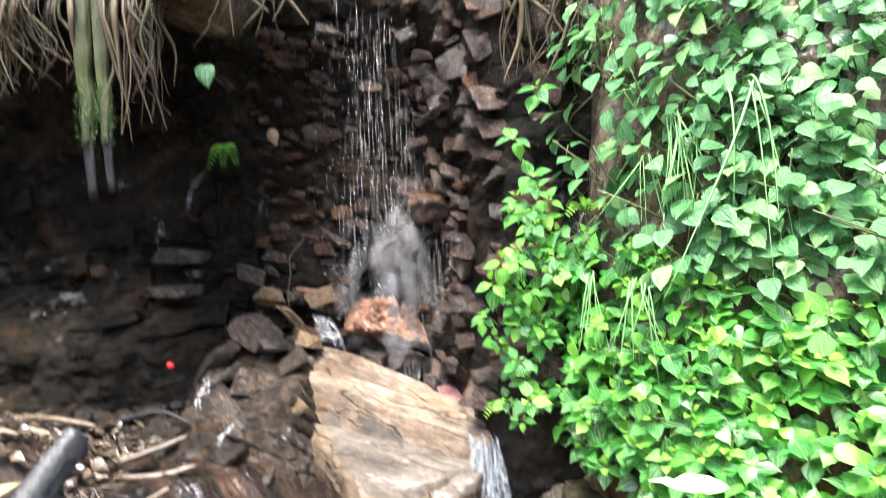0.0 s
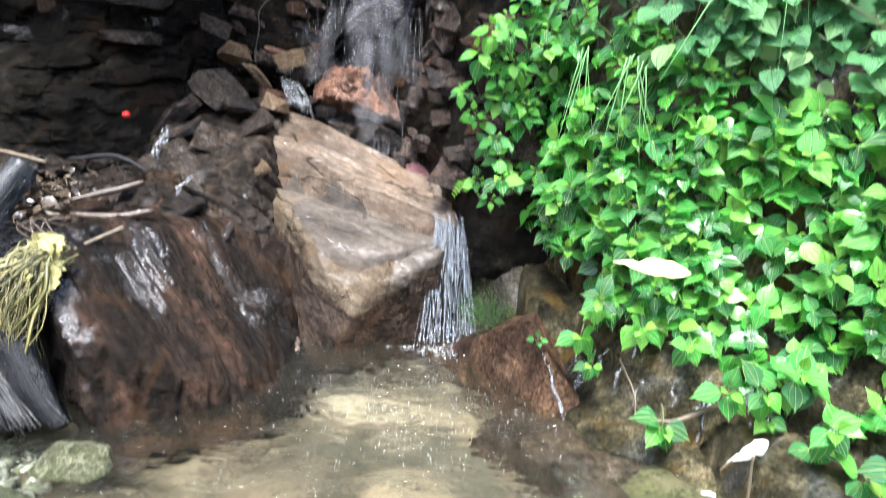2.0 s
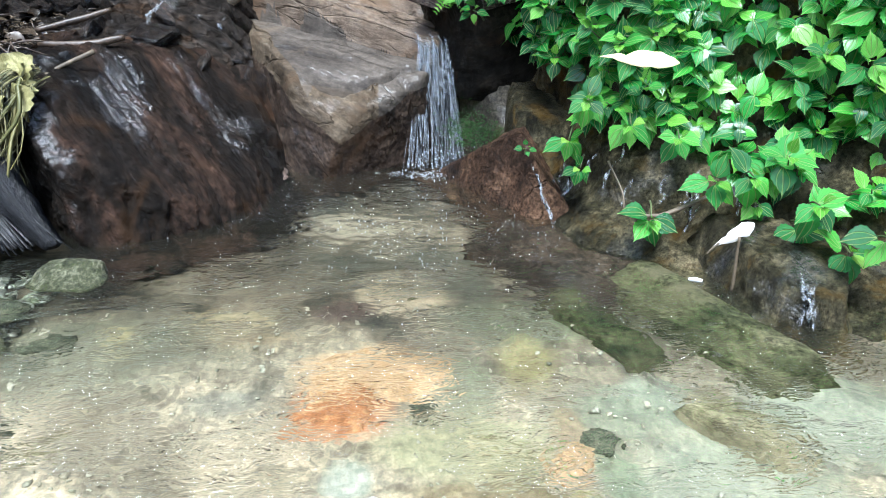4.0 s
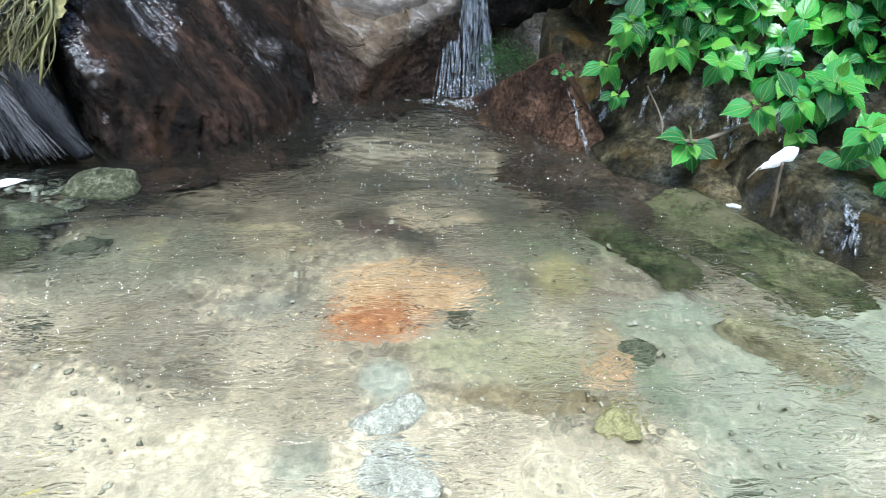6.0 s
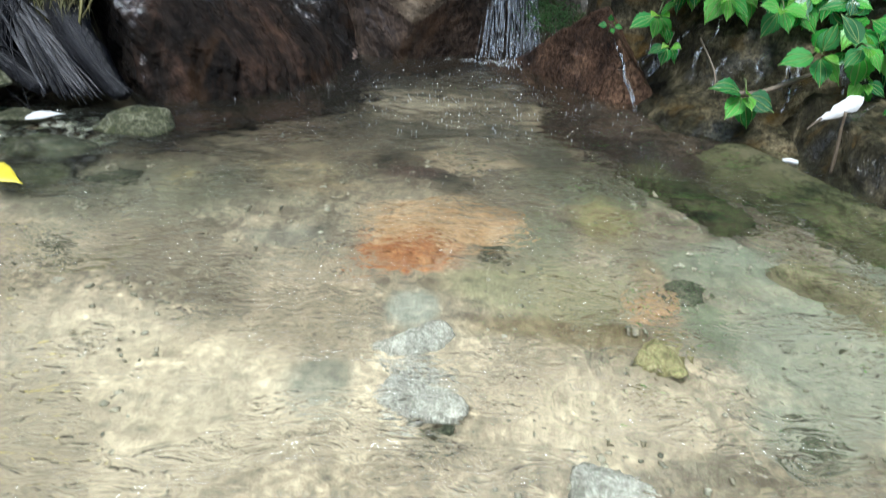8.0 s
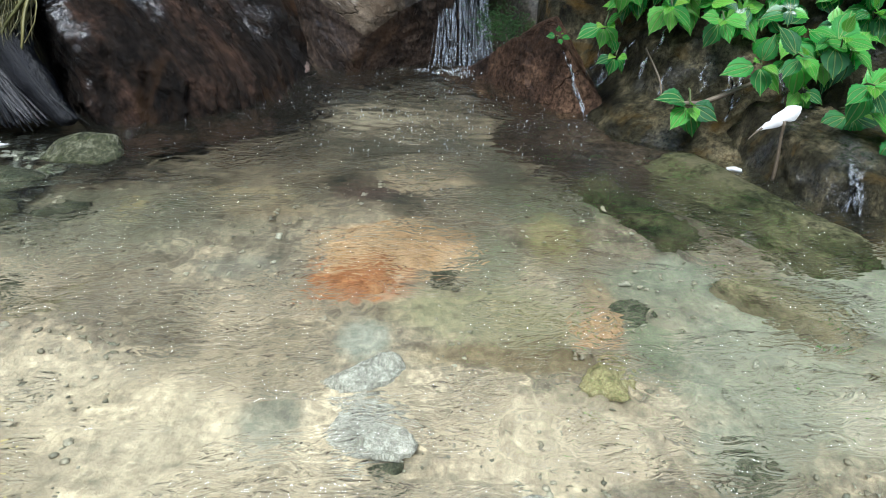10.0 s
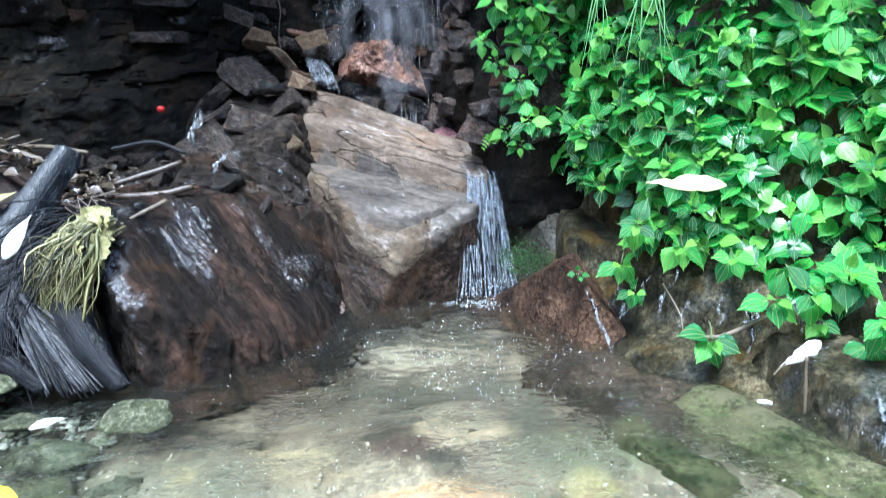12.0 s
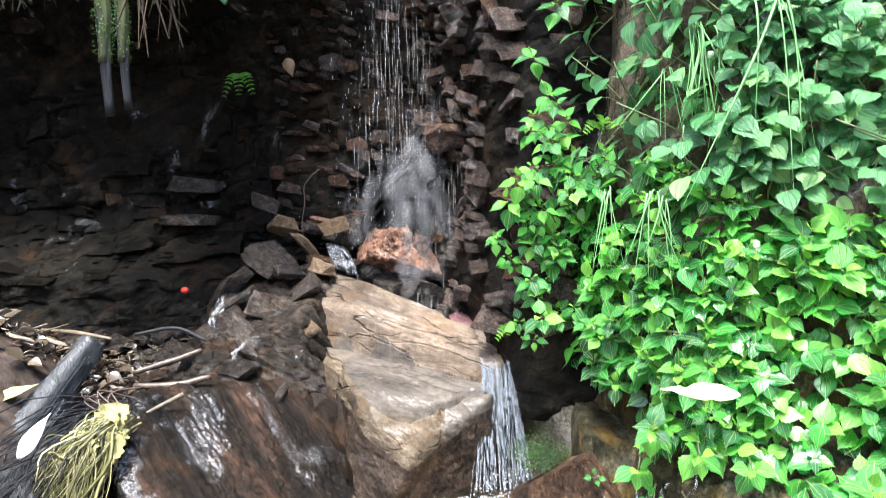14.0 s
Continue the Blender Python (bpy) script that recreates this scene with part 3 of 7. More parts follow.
def smooth(x):
    x = np.clip(x, 0, 1)
    return x * x * (3 - 2 * x)


def mesh_from(name, verts, faces, mats, smooth_shade=True, slots=None, uvs=None):
    me = bpy.data.meshes.new(name)
    me.from_pydata(np.asarray(verts, float).tolist(), [], [tuple(int(i) for i in f) for f in faces])
    for m in mats if isinstance(mats, (list, tuple)) else [mats]:
        me.materials.append(m)
    me.polygons.foreach_set("use_smooth", np.full(len(me.polygons), bool(smooth_shade)))
    if slots is not None:
        me.polygons.foreach_set("material_index", np.asarray(slots, np.int32))
    if uvs is not None:
        layer = me.uv_layers.new(name="UVMap")
        index = np.zeros(len(me.loops), np.int32)
        me.loops.foreach_get("vertex_index", index)
        layer.data.foreach_set("uv", np.asarray(uvs, np.float32)[index].ravel())
    me.update()
    return me


def top(name, label, category, group="", kind="", at=None):
    """An empty thing, to hold parts."""
    ob = new(name)
    ob.empty_display_size = 0.05
    if at is not None:
        ob.matrix_world = at if isinstance(at, Matrix) else Matrix.Translation(at)
    return tagged(ob, label, category, group, kind)


def part(name, mesh, parent, label="", local=None, kind=""):
    ob = new(name, mesh)
    ob.parent = parent
    if local is not None:
        ob.matrix_local = local
    if label or kind:
        tagged(ob, label, "", "", kind)
    return ob


def grid_faces(nu, nv, wrap=False):
    i, j = np.meshgrid(np.arange(nu if wrap else nu - 1), np.arange(nv - 1), indexing="ij")
    a = i * nv + j
    b = ((i + 1) % nu) * nv + j
    return np.stack([a, b, b + 1, a + 1], -1).reshape(-1, 4)


BALLS = {}


def ball(level):
    """Directions and faces of an even triangle ball."""
    if level not in BALLS:
        bm = bmesh.new()
        bmesh.ops.create_icosphere(bm, subdivisions=level, radius=1.0)
        bm.verts.ensure_lookup_table()
        v = np.array([x.co for x in bm.verts])
        BALLS[level] = (v / np.linalg.norm(v, axis=1)[:, None], [[x.index for x in f.verts] for f in bm.faces])
        bm.free()
    return BALLS[level]


def hewn(center, planes, level=5, sharp=26, rough=0.012, size=7.0, seed=1, strata=None, ridges=None):
    """A rock bounded by broken faces. planes: (point on the face, outward normal)."""
    way, faces = ball(level)
    c = np.array(center, float)
    total = np.zeros(len(way))
    for point, normal in planes:
        n = np.array(normal, float)
        n /= np.linalg.norm(n)
        d = max(0.02, float(n @ (np.array(point, float) - c)))
        total += np.maximum(0, way @ n / d) ** sharp
    r = np.maximum(total, 1e-9) ** (-1.0 / sharp)
    v = c + way * r[:, None]
    amp = rough * (fbm(v * size, 5, seed) + 0.45 * np.abs(fbm(v * size * 2.7, 4, seed + 9)))
    v = v + way * amp[:, None]
    if ridges:
        line, across, height = ridges
        line = np.array(line, float) / np.linalg.norm(line)
        q = (v - np.outer(v @ line, line) * 0.88) * across
        v = v + way * (height * (fbm(q, 4, seed + 30) + 0.5 * np.abs(fbm(q * 2.6, 3, seed + 33))))[:, None]
    if strata:
        axis, freq, height = strata
        axis = np.array(axis, float) / np.linalg.norm(axis)
        s = (v @ axis) * freq + 0.6 * fbm(v * 3.0, 3, seed + 20)
        step = np.abs((s % 1.0) - 0.5) * 2
        v = v - way * (height * smooth((0.35 - step) / 0.35))[:, None]
    return v, faces


def broken_block(r, flat):
    """A broken block: the hull of crooked box corners and a few chips, its edges slightly worn."""
    bm = bmesh.new()
    for corner in itertools.product((-1, 1), repeat=3):
        p = np.array(corner) * np.array([1.0, 0.8, 1.0]) + r.normal(size=3) * np.array([0.24, 0.24, 0.16])
        if r.random() < 0.3:
            p *= 0.72
        bm.verts.new(p * np.array([1, 1, flat]))
    for k in range(4):
        p = r.normal(size=3)
        p *= r.uniform(0.9, 1.2) / np.abs(p).max()
        bm.verts.new(p * np.array([1, 0.8, flat]))
    bmesh.ops.convex_hull(bm, input=bm.verts[:])
    bmesh.ops.delete(bm, geom=[v for v in bm.verts if not v.link_faces], context="VERTS")
    bmesh.ops.dissolve_limit(bm, angle_limit=radians(10), verts=bm.verts[:], edges=bm.edges[:])
    bmesh.ops.bevel(bm, geom=bm.edges[:], offset=0.035, segments=1, affect="EDGES", clamp_overlap=True)
    bmesh.ops.triangulate(bm, faces=bm.faces[:])
    for longest in (0.5, 0.28):
        bmesh.ops.subdivide_edges(bm, edges=[e for e in bm.edges if e.calc_length() > longest], cuts=1, use_grid_fill=True)
        bmesh.ops.triangulate(bm, faces=bm.faces[:])
    bm.verts.index_update()
    v, f = np.array([x.co for x in bm.verts]), [[x.index for x in g.verts] for g in bm.faces]
    bm.free()
    return v, f


def loose_stone(name, seed, mat, level=3, count=11, flat=1.0, worn=False):
    r = np.random.default_rng(seed)
    if worn:
        way = r.normal(size=(count + 6, 3))
        way /= np.linalg.norm(way, axis=1)[:, None]
        v, f = hewn((0, 0, 0), [(w * r.uniform(0.6, 1.0), w) for w in way], level, 9, 0.16, 1.9, seed)
        v = v * np.array([1, 0.85, flat])
    else:
        v, f = broken_block(r, flat)
        ply = np.floor(v[:, 2] / flat * 3.5 + 0.5 * fbm(v * 2, 2, seed + 3))
        slip = value_noise(np.stack([ply * 3.7 + 0.5, ply * 0 + 0.5, ply * 0 + seed], 1), 5)
        v = v * (1 + 0.09 * slip[:, None] * np.array([1, 1, 0])) + 0.05 * np.stack([fbm(v * 3.1, 4, seed + k) for k in (0, 5, 9)], 1)
    v = v / np.abs(v).max()
    me = mesh_from(name, v, f, mat, worn)
    return me


def tube(path, radii, sides=8, seed=0, grooves=0, depth=0.0, flat=1.0, wobble=0.0, closed=True):
    """A bent rod through the path's points; grooves run along it."""
    p = np.array(path, float)
    n = len(p)
    radii = np.interp(np.linspace(0, 1, n), np.linspace(0, 1, len(radii)), radii)
    t = np.gradient(p, axis=0)
    t /= np.linalg.norm(t, axis=1)[:, None]
    up = np.array([0.13, 0.21, 1.0]) if abs(t[:, 2]).mean() < 0.8 else np.array([1.0, 0.17, 0.1])
    a = np.cross(t, up)
    a /= np.linalg.norm(a, axis=1)[:, None]
    b = np.cross(t, a)
    ang = np.linspace(0, 2 * np.pi, sides, endpoint=False)
    rad = np.ones((n, sides))
    if grooves:
        rad -= depth * np.abs(np.sin(ang * grooves / 2 + 0.7 * np.sin(ang * 3)))[None]
    if wobble:
        k = np.stack(np.meshgrid(np.linspace(0, n / 3, n), np.cos(ang) * 1.5, indexing="ij"), -1).reshape(-1, 2)
        rad += wobble * fbm(np.c_[k, np.tile(np.sin(ang) * 1.5, n)], 4, seed).reshape(n, sides)
    rad = rad * radii[:, None]
    v = p[:, None] + rad[..., None] * (np.cos(ang)[None, :, None] * a[:, None] + flat * np.sin(ang)[None, :, None] * b[:, None])
    v = v.reshape(-1, 3)
    f = []
    for i in range(n - 1):
        for j in range(sides):
            k = (j + 1) % sides
            f.append((i * sides + j, i * sides + k, (i + 1) * sides + k, (i + 1) * sides + j))
    f.append(tuple(range(sides - 1, -1, -1)))
    f.append(tuple((n - 1) * sides + j for j in range(sides)))
    return v, f


def bend(points, n=12):
    """Even points along a smooth curve through a few."""
    p = np.array(points, float)
    if len(p) == 2:
        return p[0] + np.linspace(0, 1, n)[:, None] * (p[1] - p[0])
    t = np.linspace(0, len(p) - 1, n)
    i = np.clip(t.astype(int), 0, len(p) - 2)
    f = (t - i)[:, None]
    q = np.vstack([2 * p[0] - p[1], p, 2 * p[-1] - p[-2]])
    a, b, c, d = q[i], q[i + 1], q[i + 2], q[i + 3]
    return 0.5 * (2 * b + (c - a) * f + (2 * a - 5 * b + 4 * c - d) * f**2 + (3 * b - a - 3 * c + d) * f**3)


def ribbon(path, width, across, thick=0.0012, twist=0.0, taper=(0.3, 1.0, 0.05), curl=0.15):
    """A long blade with a fold, through the path's points, with a little thickness."""
    p = np.array(path, float)
    n = len(p)
    t = np.gradient(p, axis=0)
    t /= np.linalg.norm(t, axis=1)[:, None] + 1e-9
    x = np.cross(t, np.cross(np.array(across, float)[None], t))
    x /= np.linalg.norm(x, axis=1)[:, None] + 1e-9
    nrm = np.cross(x, t)
    ang = np.linspace(0, twist, n)[:, None]
    x, nrm = x * np.cos(ang) + nrm * np.sin(ang), nrm * np.cos(ang) - x * np.sin(ang)
    w = width * 0.5 * np.interp(np.linspace(0, 1, n), np.linspace(0, 1, len(taper)), taper)[:, None]
    left, right, mid = p - x * w + nrm * w * curl, p + x * w + nrm * w * curl, p - nrm * thick
    v = np.stack([left, mid, right, p + nrm * thick], 1).reshape(-1, 3)
    f = []
    for i in range(n - 1):
        for j in range(4):
            k = (j + 1) % 4
            f.append((i * 4 + j, (i + 1) * 4 + j, (i + 1) * 4 + k, i * 4 + k))
    return v, f


def joined(pieces):
    verts, faces, base = [], [], 0
    for v, f in pieces:
        verts.append(np.asarray(v, float))
        faces += [tuple(int(i) + base for i in g) for g in f]
        base += len(v)
    return np.concatenate(verts), faces


def frame_of(at, along, normal, scale=1.0, width=None):
    """A pose with Y along and Z near the normal."""
    y = Vector(along).normalized()
    x = y.cross(Vector(normal)).normalized()
    z = x.cross(y)
    m = Matrix((x, y, z)).transposed().to_4x4()
    m.translation = Vector(at)
    w = scale if width is None else width
    return m @ Matrix.Diagonal((w, scale, scale, 1))


# ---------------------------------------------------------------- ground, pool and cliff
def land(x, y):
    """Height of the ground over the plan, 0 at the pool's surface."""
    pool = -0.105 - 0.2 * smooth((y - 1.6 + 0.2 * x * x) / 0.9)
    f = -(x + 0.75) * 0.55 + (y - 2.35) * 0.8
    z = pool + (0.5 * smooth((f + 0.02) / 0.32) + 0.22 * np.clip(f - 0.3, 0, 1.2))
    z -= 0.2 * np.exp(-(((x + 0.5) / 0.16) ** 2) - ((y - 2.83) / 0.16) ** 2)
    z += 0.34 * np.exp(-(((x + 0.33) / 0.42) ** 2) - ((y - 3.85) / 0.3) ** 2)
    z += 0.42 * smooth((-x - 1.02 + 0.25 * smooth((1.9 - y) / 1.5)) / 0.75) * smooth((3.4 - y) / 0.8)
    z += 0.14 * np.exp(-(((x + 1.32) / 0.32) ** 2) - ((y - 1.98) / 0.22) ** 2)
    g = (x - 0.3) * 0.82 + (y - 2.6) * 0.57
    z += 0.5 * smooth((g - 0.1) / 0.5) + 2.6 * smooth((g - 0.75) / 1.6)
    # unseen slope above the cliff; its 4 m rise is added to darken reflections
    z += 2.4 * smooth((y - 4.05) / 0.35) + 4.0 * smooth((y - 4.3) / 2.2) + 6.0 * smooth((y - 4.6) / 14)
    # unseen hills to the left and behind, added to block the low sky
    z += 3.0 * smooth((-x - 2.3) / 2.2) + 5.0 * smooth((-x - 4) / 14)
    z += 2.6 * smooth((-y - 1.2) / 3.5) + 7.0 * smooth((-y - 4) / 22) + 4.0 * smooth((x - 3) / 16)
    return z


def axis_points(lo, hi, step, reach):
    inner = np.arange(lo, hi + step / 2, step)
    k = np.geomspace(step * 2, reach, 34)
    return np.concatenate([lo - k[::-1], inner, hi + k])


gx, gy = axis_points(-2.2, 1.7, 0.021, 500), axis_points(-0.4, 4.3, 0.021, 500)
X, Y = np.meshgrid(gx, gy, indexing="ij")
P = np.stack([X.ravel(), Y.ravel(), np.zeros(X.size)], 1)
H = land(P[:, 0], P[:, 1])
near = np.exp(-((P[:, 0] / 3.5) ** 2) - ((P[:, 1] - 2) / 3.5) ** 2)
P[:, 2] = H + 0.03 * fbm(P * 3.1, 4, 3) * near + 0.012 * fbm(P * 15, 4, 5) * near * (0.4 + smooth(H * 3)) + (1 - near) * 0.5 * fbm(P * 0.4, 4, 8)
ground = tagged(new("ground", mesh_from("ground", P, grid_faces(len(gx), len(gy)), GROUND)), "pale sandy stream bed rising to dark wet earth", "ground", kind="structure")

# the pool's surface, with rings round the plunge and drops
wx = np.concatenate([np.arange(-1.75, -1.15, 0.02), np.arange(-1.15, 1.2, 0.0075), np.arange(1.2, 2.6, 0.03)])
wy = np.concatenate([np.arange(-1.6, 0.45, 0.03), np.arange(0.45, 2.9, 0.0075), np.arange(2.9, 3.25, 0.03)])
X, Y = np.meshgrid(wx, wy, indexing="ij")
Z = np.zeros_like(X)
d = np.hypot(X - 0.13, Y - 2.72)
Z += 0.004 * np.exp(-d / 0.8) * np.sin(d * 105 + 1.5 * np.sin(X * 9)) * (0.6 + 0.4 * np.sin(X * 17 + Y * 9))
for k in range(60):
    cx, cy, r0 = rng.uniform(-0.8, 0.9), rng.uniform(0.8, 2.4), rng.uniform(0.015, 0.055)
    if k == 0:
        cx, cy, r0 = 0.374, 0.98, 0.045
    d = np.hypot(X - cx, Y - cy)
    Z += rng.uniform(0.002, 0.0045) * np.exp(-(((d - r0) / 0.018) ** 2)) * np.cos((d - r0) * 230)
q = np.stack([X.ravel() * 7, Y.ravel() * 14, np.zeros(X.size)], 1)
Z += (0.005 * fbm(q, 3, 31).reshape(X.shape) + 0.002 * fbm(q * 3.3, 1, 35).reshape(X.shape)) * (0.2 + 0.8 * smooth((Y - 1.2) / 1.1))
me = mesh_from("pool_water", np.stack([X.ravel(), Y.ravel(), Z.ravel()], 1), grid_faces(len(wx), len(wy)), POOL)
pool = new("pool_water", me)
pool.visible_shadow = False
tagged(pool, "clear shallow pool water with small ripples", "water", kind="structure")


def wall_depth(x, z):
    """How far back the cliff stands, over x and height."""
    y = 3.98 - 0.1 * smooth((x + 1.4) / 0.8) - 0.95 * smooth((x + 0.28) / 0.62)
    y -= 0.3 * smooth((z - 1.75) / 0.75) * smooth((0.6 - x) / 0.8)
    y -= 0.12 * smooth((x + 0.6) / 0.5) * smooth((1.1 - z) / 0.4)
    return y - 0.36 * smooth((-x - 0.95) / 0.5) * smooth((1.15 - z) / 0.4) - 0.1 * smooth((-x - 1.3) / 0.6)


ux, uz = np.concatenate([np.arange(-3.9, -2.3, 0.03), np.arange(-2.3, 0.62, 0.0085)]), np.arange(0.25, 2.75, 0.0085)
X, Zz = np.meshgrid(ux, uz, indexing="ij")
Yw = wall_depth(X, Zz)
q = np.stack([X.ravel(), Yw.ravel(), Zz.ravel()], 1)
tilt = q[:, 2] - 0.12 * np.minimum(q[:, 0] + 0.5, 0) + 0.1 * fbm(q * 1.3, 3, 41)
bed = tilt * 8.5 + 1.5 * fbm(q * np.array([2.2, 2.2, 3.6]), 4, 42)
layer = np.floor(bed)
block = np.floor(q[:, 0] * 5.5 + 3.1 * value_noise(np.stack([layer * 7.7, layer * 0, layer * 0], 1), 43) + 0.4 * fbm(q * 4, 2, 44))
proud = value_noise(np.stack([layer * 3.3 + 0.5, block * 5.1 + 0.5, layer * 0 + 0.5], 1), 45)
edge = np.minimum(bed - layer, 1 - (bed - layer))
thin = np.floor(bed * 3.0 + 0.4 * fbm(q * 5, 2, 46))
chip = np.floor(q[:, 0] * 17 + 5.3 * value_noise(np.stack([thin * 7.1, thin * 0, thin * 0], 1), 48))
flake = value_noise(np.stack([thin * 2.3 + 0.5, chip * 4.7 + 0.5, thin * 0 + 0.5], 1), 50)
out = (0.05 * proud + 0.02 * flake - 0.014 * smooth((0.12 - edge) / 0.12)) * (0.25 + smooth(0.5 + 1.4 * fbm(q * 1.9, 3, 54))) + 0.1 * fbm(q * 2.6, 4, 47) + 0.02 * fbm(q * 17, 4, 49)
q[:, 1] -= out
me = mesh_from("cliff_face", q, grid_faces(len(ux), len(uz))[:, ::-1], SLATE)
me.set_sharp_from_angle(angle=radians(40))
cliff = tagged(new("cliff_face", me), "wet layered slate cliff face, recess shade in its colour", "cliff", kind="structure")

# the overhang above the recess, with its lip
ux, uv = np.arange(-4.2, 0.75, 0.035), np.linspace(0, 1, 60)
X, V = np.meshgrid(ux, uv, indexing="ij")
lip = 2.98 + 0.12 * np.sin(X * 2.1) + 0.6 * smooth((X + 0.95) / 0.5)
under = 2.3 + 0.12 * np.sin(X * 3.3 + 1) + 0.9 * smooth((X + 0.95) / 0.4)
Yo = np.where(V < 0.45, 4.4 - (4.4 - lip) * (V / 0.45), np.where(V < 0.7, lip, lip + (V - 0.7) / 0.3 * 2.2))
Zo = np.where(V < 0.45, under + 0.05, np.where(V < 0.7, under + (V - 0.45) / 0.25 * 0.55, under + 0.55 + (V - 0.7) * 1.6))
q = np.stack([X.ravel(), Yo.ravel(), Zo.ravel()], 1)
q += 0.07 * np.stack([fbm(q * 2.2, 4, 51), fbm(q * 2.4, 4, 52), fbm(q * 2.0, 4, 53)], 1)
tagged(new("overhang", mesh_from("overhang", q, grid_faces(len(ux), len(uv)), SOIL_FACE)), "earthy rock overhang above the dark recess", "overhang", kind="structure")

# the planted bank: foot along the water, profile rising away from it
FOOT = bend([(0.46, 3.35), (0.4, 2.8), (0.47, 2.32), (0.6, 2.06), (0.86, 1.88), (1.04, 1.78), (1.24, 1.64), (1.6, 1.2), (2.4, 0.2), (3.5, -1.4)], 420)
RISE_Z = np.array([-0.2, 0.0, 0.08, 0.16, 0.22, 0.27, 0.45, 0.7, 1.0, 1.35, 1.7, 2.2, 2.9])
RISE_D = np.array([-0.06, 0.0, 0.13, 0.19, 0.23, 0.29, 0.36, 0.4, 0.46, 0.56, 0.66, 0.85, 1.3])
BANK_LEN = np.r_[0, np.cumsum(np.hypot(*np.diff(FOOT[:, :2], axis=0).T))]
along = np.gradient(FOOT[:, :2], axis=0)
along /= np.linalg.norm(along, axis=1)[:, None]
AWAY = np.stack([-along[:, 1], along[:, 0]], 1)
AWAY = np.where((AWAY @ np.array([0.7, 0.7]) < 0)[:, None], -AWAY, AWAY)
AWAY = np.stack([np.convolve(np.pad(AWAY[:, k], 20, "edge"), np.ones(41) / 41, "valid") for k in (0, 1)], 1)
AWAY /= np.linalg.norm(AWAY, axis=1)[:, None]


def bank_point(s, z, lift=0.0):
    """A place on the bank: s metres along its foot, at height z, lift metres off its face; and the way out of the face."""
    k = np.array([np.interp(s, BANK_LEN, FOOT[:, 0]), np.interp(s, BANK_LEN, FOOT[:, 1])])
    a = np.array([np.interp(s, BANK_LEN, AWAY[:, 0]), np.interp(s, BANK_LEN, AWAY[:, 1])])
    near_fall = 0.3 + 0.7 * float(smooth((s - 0.6) / 1.0))
    dist = np.interp(z, RISE_Z, RISE_D) * near_fall
    slope = near_fall * (np.interp(z + 0.05, RISE_Z, RISE_D) - np.interp(z - 0.05, RISE_Z, RISE_D)) / 0.1
    n = np.array([-a[0], -a[1], slope])
    n /= np.linalg.norm(n)
    return np.array([*(k + a * dist), z]) + n * lift, n


zs = np.concatenate([np.arange(-0.2, 0.5, 0.012), np.arange(0.5, 2.9, 0.045)])
S, Zz = np.meshgrid(np.arange(len(FOOT)), zs, indexing="ij")
D = np.interp(Zz, RISE_Z, RISE_D) * (0.3 + 0.7 * smooth((BANK_LEN[S] - 0.6) / 1.0))
q = np.stack([FOOT[S, 0] + AWAY[S, 0] * D, FOOT[S, 1] + AWAY[S, 1] * D, Zz], -1).reshape(-1, 3)
bulge = 0.05 * fbm(q * 3.5, 4, 61) + 0.035 * fbm(q * 10, 4, 62) + 0.02 * np.abs(fbm(q * 21, 3, 63))
q[:, 0] -= bulge * 0.65
q[:, 1] -= bulge * 0.7
f = grid_faces(len(FOOT), len(zs))
heights = q[f].mean(1)[:, 2]
me = mesh_from("bank", q, f, [BANK_ROCK, SOIL_FACE], True, (heights + 0.1 * value_noise(q[f].mean(1) * 6, 64) > 0.85).astype(int))
tagged(new("bank", me), "mossy wet rock bank with soil above", "bank", kind="structure")


# ---------------------------------------------------------------- boulders and stones
def rock_thing(name, v, f, mats, label, slots=None, group=""):
    c = v.mean(0)
    c[2] = v[:, 2].min()
    me = mesh_from(name, v - c, f, mats, True, slots)
    ob = new(name, me)
    ob.location = c
    return tagged(ob, label, "rock", group)


